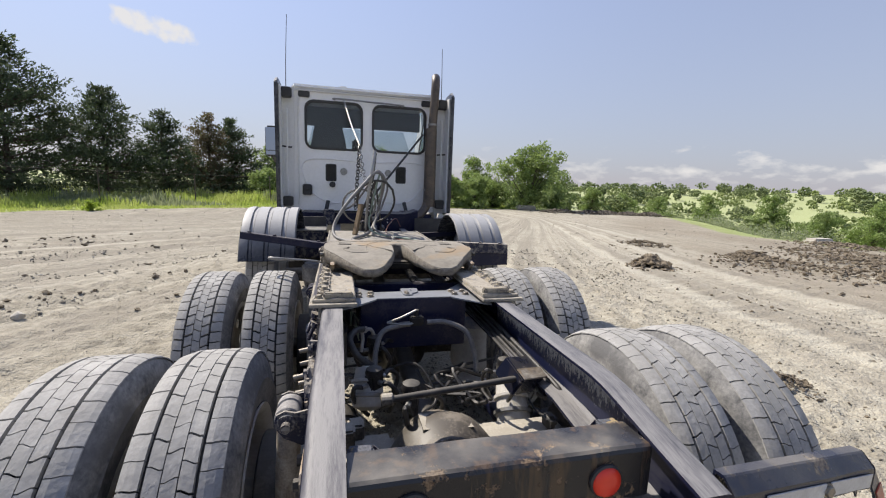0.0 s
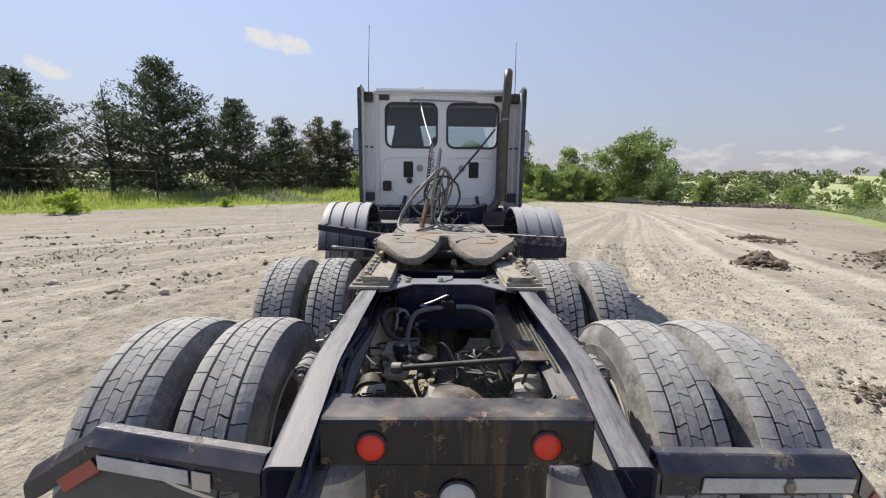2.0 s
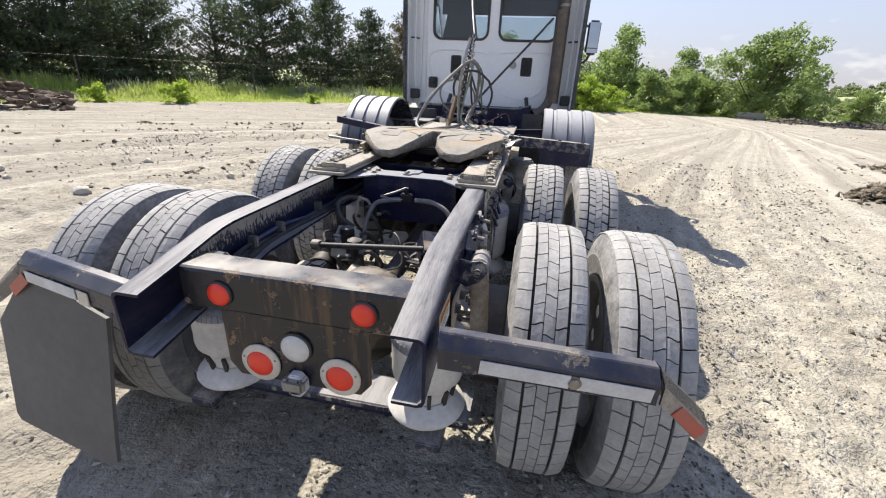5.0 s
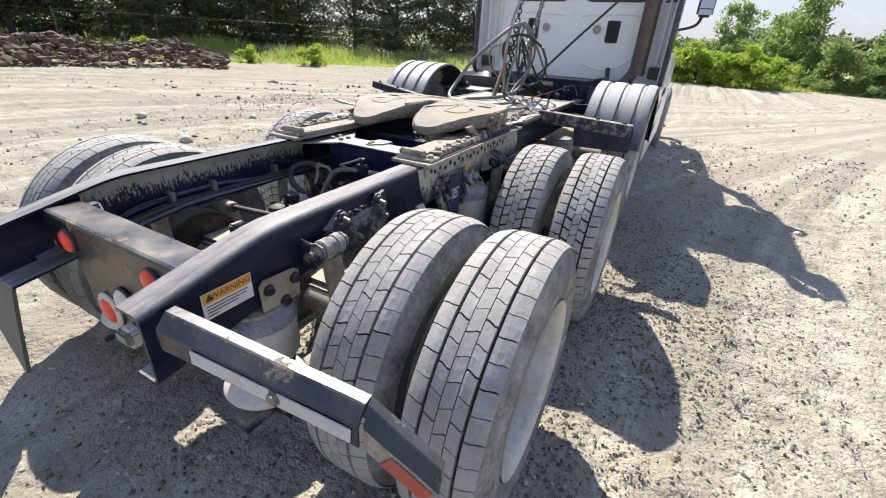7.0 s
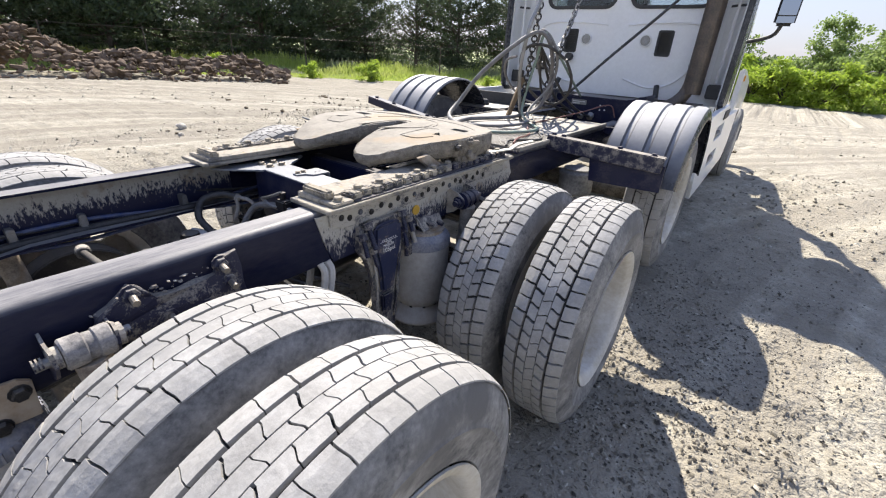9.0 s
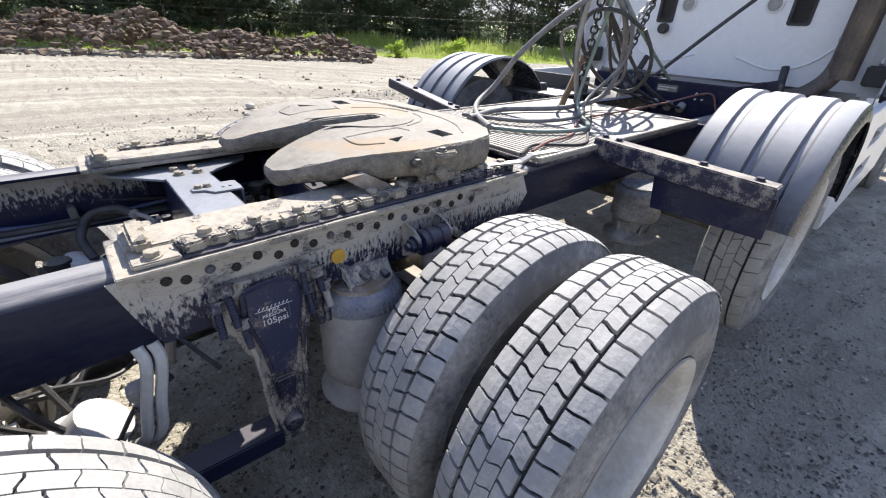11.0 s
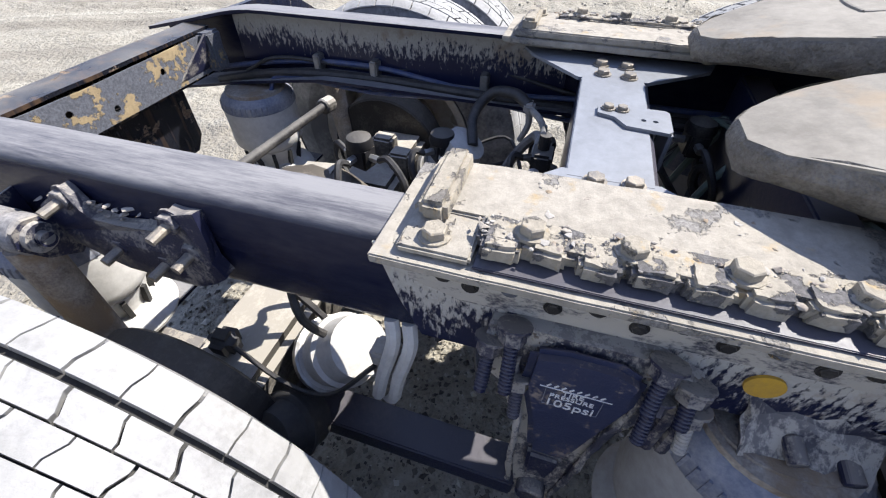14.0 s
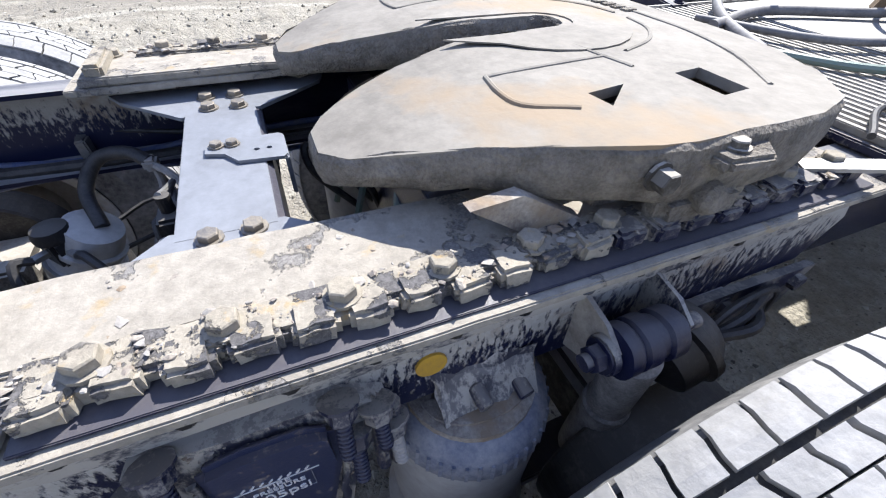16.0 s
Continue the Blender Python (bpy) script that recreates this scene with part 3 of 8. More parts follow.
def smooth_line(pts, per=6):
    p = [Vector(q) for q in pts]
    p = [p[0] * 2 - p[1]] + p + [p[-1] * 2 - p[-2]]
    out = []
    for i in range(1, len(p) - 2):
        for k in range(per):
            t = k / per
            out.append(0.5 * (2 * p[i] + (p[i + 1] - p[i - 1]) * t + (2 * p[i - 1] - 5 * p[i] + 4 * p[i + 1] - p[i + 2]) * t * t + (3 * p[i] - p[i - 1] - 3 * p[i + 1] + p[i + 2]) * t ** 3))
    return out + [p[-2]]


def hose(pts, r, per=6, seg=8, bm=None, taper=None):
    """A round tube along a smooth line through pts; taper: radius at the end."""
    line = smooth_line(pts, per) if per > 1 else [Vector(q) for q in pts]
    k = bmesh.new()
    rings, side = [], None
    for i, q in enumerate(line):
        d = (line[min(i + 1, len(line) - 1)] - line[max(i - 1, 0)]).normalized()
        side = (side - d * side.dot(d)).normalized() if side else d.orthogonal().normalized()
        up = d.cross(side)
        rr = r if taper is None else r + (taper - r) * i / (len(line) - 1)
        rings.append([k.verts.new(q + (side * math.cos(a) + up * math.sin(a)) * rr) for a in (2 * math.pi * j / seg for j in range(seg))])
    for a, b in zip(rings, rings[1:]):
        for j in range(seg):
            k.faces.new((a[j], a[(j + 1) % seg], b[(j + 1) % seg], b[j]))
    k.faces.new(rings[0][::-1])
    k.faces.new(rings[-1])
    return joined(bm, k)


def lathe(profile, m, seg=40, bm=None, close=False):
    """Turn (radius, height) pairs about the local z of m."""
    k = bmesh.new()
    rings = []
    for r, h in profile:
        rings.append([k.verts.new(m @ Vector((r * math.cos(a), r * math.sin(a), h))) for a in (2 * math.pi * j / seg for j in range(seg))])
    pairs = list(zip(rings, rings[1:])) + ([(rings[-1], rings[0])] if close else [])
    for a, b in pairs:
        for j in range(seg):
            k.faces.new((a[j], a[(j + 1) % seg], b[(j + 1) % seg], b[j]))
    if not close:
        k.faces.new(rings[0][::-1])
        k.faces.new(rings[-1])
    bmesh.ops.recalc_face_normals(k, faces=k.faces)
    return joined(bm, k)


def plate(outline, holes, m, t, bm=None, bev=0.0):
    """A flat plate with holes, t thick, in the local xy plane of m (its top face at z = t)."""
    k = bmesh.new()
    for loop in (outline, *holes):
        vs = [k.verts.new((*p, 0)) for p in loop]
        for i in range(len(vs)):
            k.edges.new((vs[i], vs[(i + 1) % len(vs)]))
    bmesh.ops.triangle_fill(k, use_beauty=True, use_dissolve=False, edges=k.edges[:], normal=(0, 0, 1))
    bmesh.ops.dissolve_limit(k, angle_limit=0.01, verts=k.verts, edges=k.edges)
    bmesh.ops.recalc_face_normals(k, faces=k.faces)
    got = bmesh.ops.extrude_face_region(k, geom=k.faces[:])
    bmesh.ops.translate(k, vec=(0, 0, t), verts=[v for v in got["geom"] if isinstance(v, bmesh.types.BMVert)])
    bmesh.ops.recalc_face_normals(k, faces=k.faces)
    if bev:
        rim = [e for e in k.edges if e.calc_face_angle(0) > 0.9]
        bmesh.ops.bevel(k, geom=rim, offset=bev, segments=2, affect="EDGES", clamp_overlap=True)
    bmesh.ops.transform(k, matrix=m, verts=k.verts)
    return joined(bm, k)


def rounded(x0, x1, y0, y1, r, n=4):
    out = []
    for cx, cy, a0 in ((x1 - r, y1 - r, 0), (x0 + r, y1 - r, 90), (x0 + r, y0 + r, 180), (x1 - r, y0 + r, 270)):
        out += [(cx + r * math.cos(radians(a0 + 90 * i / n)), cy + r * math.sin(radians(a0 + 90 * i / n))) for i in range(n + 1)]
    return out


def circle(cx, cy, r, n=12):
    return [(cx + r * math.cos(2 * math.pi * i / n), cy + r * math.sin(2 * math.pi * i / n)) for i in range(n)]


def axes(o, x, y):
    """A pose at o whose local x and y point along x and y."""
    x, y = Vector(x).normalized(), Vector(y).normalized()
    z = x.cross(y)
    m = Matrix((x, y, z)).transposed().to_4x4()
    m.translation = o
    return m


def bolt(p, d=(0, 0, 1), r=0.014, h=0.012, bm=None, washer=True):
    p, d = Vector(p), Vector(d).normalized()
    m = d.to_track_quat("Z", "Y").to_matrix().to_4x4()
    m.translation = p
    k, rings = bmesh.new(), []
    w = min(0.003, h * 0.3)
    levels = [(1.3, 0, -0.001), (1.3, 0, w), (1.0, 1, w), (1.0, 1, h - 0.0015), (0.88, 1, h)] if washer else [(1.0, 1, -0.001), (1.0, 1, h - 0.0015), (0.88, 1, h)]
    for f, hexed, z in levels:
        rings.append([k.verts.new(m @ Vector((r * f * (0.866 if hexed and j % 2 else 1) * math.cos(j * math.pi / 6), r * f * (0.866 if hexed and j % 2 else 1) * math.sin(j * math.pi / 6), z))) for j in range(12)])
    for a, b in zip(rings, rings[1:]):
        for j in range(12):
            k.faces.new((a[j], a[(j + 1) % 12], b[(j + 1) % 12], b[j]))
    k.faces.new(rings[0][::-1])
    k.faces.new(rings[-1])
    return joined(bm, k)


def wobble(bm, amount, scale=6.0, seed=0.0):
    for v in bm.verts:
        v.co += noise.noise_vector(v.co * scale + Vector((seed, 0, 0))) * amount
    return bm


def words(name, text, size, m, material, parent, depth=0.0012):
    c = bpy.data.curves.new(name, "FONT")
    c.body, c.size, c.align_x, c.align_y, c.extrude = text, size, "CENTER", "CENTER", depth
    tmp = new("tmp_text", c)
    me = bpy.data.meshes.new_from_object(tmp.evaluated_get(bpy.context.evaluated_depsgraph_get()))
    bpy.data.objects.remove(tmp)
    me.transform(m)
    me.materials.clear()
    me.materials.append(material)
    ob = new(name, me)
    ob.parent = parent
    return ob


# ---- ground ----
def smoothstep(a, b, x):
    t = np.clip((x - a) / (b - a), 0, 1)
    return t * t * (3 - 2 * t)


def lattice(x, y, seed):
    """Smooth value noise on arrays, about -1 to 1."""
    rng = np.random.RandomState(seed)
    tab = rng.rand(256, 256) * 2 - 1
    xi, yi = np.floor(x).astype(int), np.floor(y).astype(int)
    fx, fy = x - xi, y - yi
    fx, fy = fx * fx * (3 - 2 * fx), fy * fy * (3 - 2 * fy)
    a, b = tab[xi % 256, yi % 256], tab[(xi + 1) % 256, yi % 256]
    c, d = tab[xi % 256, (yi + 1) % 256], tab[(xi + 1) % 256, (yi + 1) % 256]
    return (a * (1 - fx) + b * fx) * (1 - fy) + (c * (1 - fx) + d * fx) * fy


def tracks(x, y):
    """Across and along the tracks that swing through the yard."""
    return (PIVOT - x) * np.exp(TURN * np.clip(y, -18, 18) ** 2), y


# the edge of the cleared yard, as a distance outwards from it
EDGE = [(-60, -40), (-30, -12), (-21, 4), (-17, 13), (-10, 20.5), (0, 26.5), (10, 28), (20, 29), (21, 22), (15, 12), (16, 5), (22, -6), (40, -40)]


def outside(x, y):
    """Distance beyond the yard's edge (negative inside)."""
    best = np.full(x.shape, 1e9)
    inside = np.zeros(x.shape, bool)
    loop = EDGE + [EDGE[0]]
    for (ax, ay), (bx, by) in zip(loop, loop[1:]):
        dx, dy = bx - ax, by - ay
        t = np.clip(((x - ax) * dx + (y - ay) * dy) / (dx * dx + dy * dy), 0, 1)
        best = np.minimum(best, np.hypot(x - ax - t * dx, y - ay - t * dy))
        cross = ((ay > y) != (by > y)) & (x < (bx - ax) * (y - ay) / (by - ay + 1e-9) + ax)
        inside ^= cross
    return np.where(inside, -best, best)


def ground_height(x, y):
    out = outside(x, y)
    u, v = tracks(x, y)
    yard = 1 - smoothstep(-1.0, 1.5, out)
    ruts = 0.030 * lattice(u * 1.3 + 0.15 * lattice(v * 0.15, u * 0.2, 5), v * 0.05, 1) + 0.022 * lattice(u * 3.1, v * 0.09, 2)
    marks = 0.010 * np.sin(v * 26 + 3 * lattice(u * 2, v * 0.4, 6)) * smoothstep(0.1, 0.5, lattice(u * 1.1, v * 0.12, 7))
    churned = smoothstep(-0.1, 0.5, lattice(u * 0.9, v * 0.1, 16) + 0.5 * lattice(x * 0.7, y * 0.7, 17))
    lumps = 0.018 * lattice(x * 4.0, y * 4.0, 3) + (0.010 + 0.016 * churned) * lattice(x * 9.5, y * 9.5, 4) + (0.006 + 0.010 * churned) * lattice(x * 21, y * 21, 8)
    pad = 1 - 0.7 * np.exp(-((x / 1.7) ** 2 + ((y - 1.5) / 4.0) ** 2) ** 2)
    h = yard * (ruts + marks + lumps) * pad
    far = smoothstep(0, 14, out)
    right = smoothstep(-0.15, 0.5, (x - 0.35 * y) / np.maximum(np.hypot(x, y), 1))
    h += far * right * (-4.0 + 1.0 * lattice(x * 0.06, y * 0.06, 10))
    dist = np.hypot(x, y)
    hill = smoothstep(60, 260, dist) * (7.0 + 4.5 * lattice(x * 0.012 + 3, y * 0.012, 11)) + smoothstep(300, 1500, dist) * 10
    h += hill * (0.35 + 0.65 * right) + far * 0.25 * lattice(x * 0.35, y * 0.35, 12)
    return h


def spread(lo, hi, step, reach, growth):
    a = list(np.arange(lo, hi + 1e-6, step))
    s = step
    while a[-1] < reach:
        s *= growth
        a.append(a[-1] + s)
    s = step
    while a[0] > -reach:
        s *= growth
        a.insert(0, a[0] - s)
    return np.array(a)


GX, GY = spread(-3.2, 3.6, 0.045, 2800, 1.055), spread(-2.0, 4.4, 0.045, 2800, 1.055)
mx, my = np.meshgrid(GX, GY, indexing="ij")
mz = ground_height(mx, my)
nx, ny = len(GX), len(GY)
idx = np.arange(nx * ny).reshape(nx, ny)
quads = np.stack([idx[:-1, :-1], idx[1:, :-1], idx[1:, 1:], idx[:-1, 1:]], -1).reshape(-1, 4)
ground = mesh_part("ground", np.stack([mx, my, mz], -1).reshape(-1, 3).tolist(), quads.tolist(), GROUND, smooth=True)
tagged(ground, "dry rutted clay yard with a grassy edge and low hills", "ground", kind="structure")
cover = ground.data.color_attributes.new("cover", "FLOAT_COLOR", "POINT")
go = outside(mx, my)
gcol = np.zeros((nx * ny, 4), np.float32)
gcol[:, 0] = smoothstep(-0.6, 0.6, go).reshape(-1)
bank = np.maximum(smoothstep(-5.5, -2.5, go) * (1 - smoothstep(-1, 1, go)) * smoothstep(3, 6, mx) * (1 - smoothstep(16, 24, my)), smoothstep(5.0, 7.5, mx - 0.25 * my) * smoothstep(-1, 2, my) * (1 - smoothstep(9, 12, my)) * (1 - smoothstep(-1, 1, go)))
gcol[:, 1] = (bank * (0.55 + 0.45 * smoothstep(-0.5, 0.3, lattice(mx * 0.5, my * 0.5, 13)))).reshape(-1)
gcol[:, 2] = smoothstep(9, 24, go).reshape(-1)
# low on the left, where the shaded sides of clods are painted in
gcol[:, 3] = np.clip(smoothstep(-4.5, 4.5, mx + 0.5 * lattice(mx * 0.5, my * 0.5, 14)) + 0.25 * lattice(mx * 0.35, my * 0.35, 15), 0, 1).reshape(-1)
cover.data.foreach_set("color", gcol.reshape(-1))


def height_at(x, y):
    return float(ground_height(np.array([x], float), np.array([y], float))[0])


ICO_V, ICO_F = [], []
_k = bmesh.new()
bmesh.ops.create_icosphere(_k, subdivisions=1, radius=1)
ICO_V = np.array([v.co[:] for v in _k.verts])
_k.verts.index_update()
ICO_F = np.array([[v.index for v in f.verts] for f in _k.faces])
_k.free()
OCT_V = np.array([(1, 0, 0), (-1, 0, 0), (0, 1, 0), (0, -1, 0), (0, 0, 1), (0, 0, -1)], float)
OCT_F = np.array([(0, 2, 4), (2, 1, 4), (1, 3, 4), (3, 0, 4), (2, 0, 5), (1, 2, 5), (3, 1, 5), (0, 3, 5)])


def rubble(name, xy, size, material, label, category, rng, sink=0.3, flat=0.7, lift=None, kind="stuff", V=None, F=None):
    """Many irregular lumps lying on the ground, in one mesh."""
    V, F = (ICO_V, ICO_F) if V is None else (V, F)
    n, k = len(xy), len(V)
    s = size[:, None, None] * (0.35 + 1.05 * rng.rand(n, k, 1)) * np.stack([0.7 + 0.6 * rng.rand(n), 0.7 + 0.6 * rng.rand(n), flat * (0.7 + 0.6 * rng.rand(n))], -1)[:, None, :]
    a = rng.rand(n) * 6.28
    base = V[None] * s
    c, d = np.cos(a)[:, None], np.sin(a)[:, None]
    vx, vy = base[..., 0] * c - base[..., 1] * d, base[..., 0] * d + base[..., 1] * c
    z = ground_height(xy[:, 0], xy[:, 1]) + size * flat * (1 - 2 * sink) * 0.6 + (0 if lift is None else lift)
    v = np.stack([vx + xy[:, :1], vy + xy[:, 1:], base[..., 2] + z[:, None]], -1).reshape(-1, 3)
    f = (F[None] + (np.arange(n) * k)[:, None, None]).reshape(-1, 3)
    return tagged(mesh_part(name, v.tolist(), f.tolist(), material), label, category, kind=kind)


rng = np.random.RandomState(4)
xy = rng.uniform((-7.5, -3), (6.5, 8), (95000, 2))
u, v = tracks(xy[:, 0], xy[:, 1])
keep = lattice(u * 1.1, v * 0.25, 22) + 0.6 * lattice(xy[:, 0] * 2.1, xy[:, 1] * 2.1, 23) > 0.35 + rng.normal(0, 0.45, len(xy))
xy = xy[keep]
near = smoothstep(2.2, 5.0, np.hypot(xy[:, 0], xy[:, 1] - 1))
rubble("clay_crumbs", xy, 0.003 + (0.009 + 0.015 * near) * rng.rand(len(xy)) ** 4, CRUMB, "broken clay crumbs churned up along the tracks", "soil", rng, V=OCT_V, F=OCT_F)
xy = np.concatenate([rng.normal((1.2, 0.8), (1.1, 1.5), (8000, 2)), rng.uniform((-0.9, -0.9), (1.7, 1.9), (5000, 2)), rng.uniform((-9, -4), (9, 14), (1500, 2))])
xy = xy[outside(xy[:, 0], xy[:, 1]) < -0.3]
rubble("gravel", xy, 0.003 + 0.012 * rng.rand(len(xy)) ** 3, CRUMB, "small stones and dark crumbs scattered over the clay", "gravel", rng, sink=0.15, V=OCT_V, F=OCT_F)
# real gravel, but its dark tone deepens the shade under and beside the truck
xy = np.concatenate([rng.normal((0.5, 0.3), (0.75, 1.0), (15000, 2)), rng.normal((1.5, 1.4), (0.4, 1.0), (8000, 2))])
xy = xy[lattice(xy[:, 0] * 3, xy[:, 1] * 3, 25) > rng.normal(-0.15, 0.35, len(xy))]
rubble("dark_gravel", xy, 0.0025 + 0.0095 * rng.rand(len(xy)) ** 2.5, GRIT, "crushed gravel under the truck, toned dark for its shade", "gravel", rng, sink=0.1, V=OCT_V, F=OCT_F)
xy = rng.uniform((-16, -4), (15, 25), (22000, 2))
u, v = tracks(xy[:, 0], xy[:, 1])
keep = (lattice(u * 1.6, v * 0.2, 21) > 0.25) & (outside(xy[:, 0], xy[:, 1]) < -0.3) & (np.abs(xy[:, 0]) > 1.6)
xy = xy[keep]
rubble("soil_crumbs", xy, (0.004 + 0.022 * rng.rand(len(xy)) ** 4) * np.clip(np.hypot(xy[:, 0], xy[:, 1]) / 6, 0.5, 1.5), CRUMB, "loose dark clods of soil on the clay", "soil", rng, V=OCT_V, F=OCT_F)


def clod_pile(x, y, r, count, size, seed, h=0.12, soil=SOIL):
    g = np.random.RandomState(seed)
    p = np.clip(g.normal(0, 0.45, (count, 2)), -1.2, 1.2)
    d = np.hypot(p[:, 0], p[:, 1])
    rubble("clod_pile", p * r + (x, y), size * (0.12 + 1.0 * g.rand(count) ** 2.2), soil, "heap of broken brown soil clods on the clay", "soil heap", g, lift=h * np.clip(1 - d, 0, 1))


def clod_row(across, y0, y1, wide, count, size, seed):
    """Dark clods thrown up beside a track."""
    g = np.random.RandomState(seed)
    y = g.uniform(y0, y1, count)
    keep = lattice(y * 2.2, y * 0, seed) + 0.4 > g.rand(count) * 0.9
    y = y[keep]
    x = PIVOT - (across + g.normal(0, wide, len(y))) * np.exp(-TURN * y ** 2)
    rubble("clod_row", np.stack([x, y], -1), size * (0.08 + g.rand(len(y)) ** 3.5), SOIL, "row of dark soil clods thrown up beside a track", "soil", g, sink=0.15)


for i, (u, y0, y1, wide, count, size) in enumerate([(16.7, 2.2, 6.2, 0.10, 260, 0.06), (18.6, 2.4, 9.0, 0.14, 320, 0.05), (15.2, 3.0, 9.5, 0.16, 260, 0.045), (21.8, 2.0, 11.0, 0.25, 420, 0.06), (27.3, 7.0, 13.0, 0.3, 420, 0.07), (24.8, 5.0, 12.0, 0.3, 420, 0.07), (8.6, 0.2, 2.6, 0.14, 240, 0.035), (6.8, 2.6, 5.0, 0.22, 300, 0.035), (6.2, 5.0, 9.0, 0.14, 240, 0.05), (4.6, 3.0, 12.0, 0.16, 420, 0.05), (9.0, 3.4, 8.0, 0.2, 200, 0.03)]):
    clod_row(u, y0, y1, wide * 1.3, count * 2 // 3, size * 0.8, 50 + i)
clod_pile(5.95, 5.75, 0.42, 520, 0.075, 1, 0.2)
clod_pile(3.15, 0.95, 0.28, 260, 0.03, 2, 0.07)
clod_pile(9.6, 6.6, 0.5, 420, 0.07, 3, 0.18)
clod_pile(8.4, 8.9, 0.7, 420, 0.055, 4, 0.12)
for i in range(9):
    clod_pile(9.0 + 0.9 * i + 0.4 * math.sin(i * 2.1), 4.0 + 0.45 * i + 1.6 * math.cos(i * 1.7), 1.5, 700, 0.05, 10 + i, 0.12)
for i in range(8):
    clod_pile(14.3 + 1.0 * i, 25.2 + 0.7 * math.sin(i * 1.9) - 0.25 * i, 1.1, 420, 0.085, 30 + i, 0.22, DARK_SOIL)


def spoil_bank():
    """The long heap of dug soil along the yard's edge."""
    g = np.random.RandomState(8)
    pts, lift, size = [], [], []
    for i in range(5000):
        t = g.rand()
        cx, cy = -23.5 + 8.3 * t, -3.5 + 14.2 * t
        w = (1 - t) ** 0.7
        o = g.normal(0, 0.5)
        o = max(-1.1, min(1.1, o))
        pts.append((cx - 0.86 * o * (1.2 + 1.0 * w), cy + 0.5 * o * (1.2 + 1.0 * w)))
        lift.append(max(0, 1 - abs(o)) * (0.4 + 1.6 * w) * (0.8 + 0.3 * math.sin(t * 23) * math.sin(t * 9)))
        size.append(0.025 + 0.2 * g.rand() ** 4)
    rubble("spoil_bank", np.array(pts), np.array(size), BANK_SOIL, "long bank of dug dark soil beside the grass", "soil heap", g, lift=np.array(lift))


spoil_bank()
for k, (sx, sy, sr) in enumerate([(-4.45, 2.14, 0.09), (-6.59, 2.72, 0.08), (-6.1, 2.5, 0.05), (-3.6, 3.6, 0.06), (-5.3, 3.9, 0.06), (2.6, 3.5, 0.03)]):
    kb = bmesh.new()
    bmesh.ops.create_icosphere(kb, subdivisions=2, radius=sr, matrix=Matrix.Translation((sx, sy, height_at(sx, sy) + sr * 0.45)) @ Matrix.Diagonal((1.15, 0.95, 0.75, 1)))
    wobble(kb, sr * 0.35, 4 / sr * 0.3, k * 3.1)
    tagged(part("field_stone", kb, STONE), "pale dusty stone lying on the clay", "stone", "loose stones")


# ---- truck ----
truck = tagged(new("truck"), "white day cab tractor truck with bare navy chassis", "truck")
REAR, FRONT, LIFT = -0.18, 1.112, 2.62
TYRE_R, IN_X, OUT_X, WIDTH = 0.481, 0.732, 1.043, 0.25


def tyre_profile():
    """(across, radius) round half the casing, bead to bead."""
    R, w = TYRE_R - 0.016, WIDTH / 2
    return [(-0.098, 0.285), (-0.117, 0.30), (-w, 0.36), (-w, 0.40), (-w + 0.008, 0.424), (-w + 0.02, R - 0.012), (-w + 0.032, R - 0.002), (-0.06, R + 0.004), (0.06, R + 0.004), (w - 0.032, R - 0.002), (w - 0.02, R - 0.012), (w - 0.008, 0.424), (w, 0.40), (w, 0.36), (0.117, 0.30), (0.098, 0.285)]


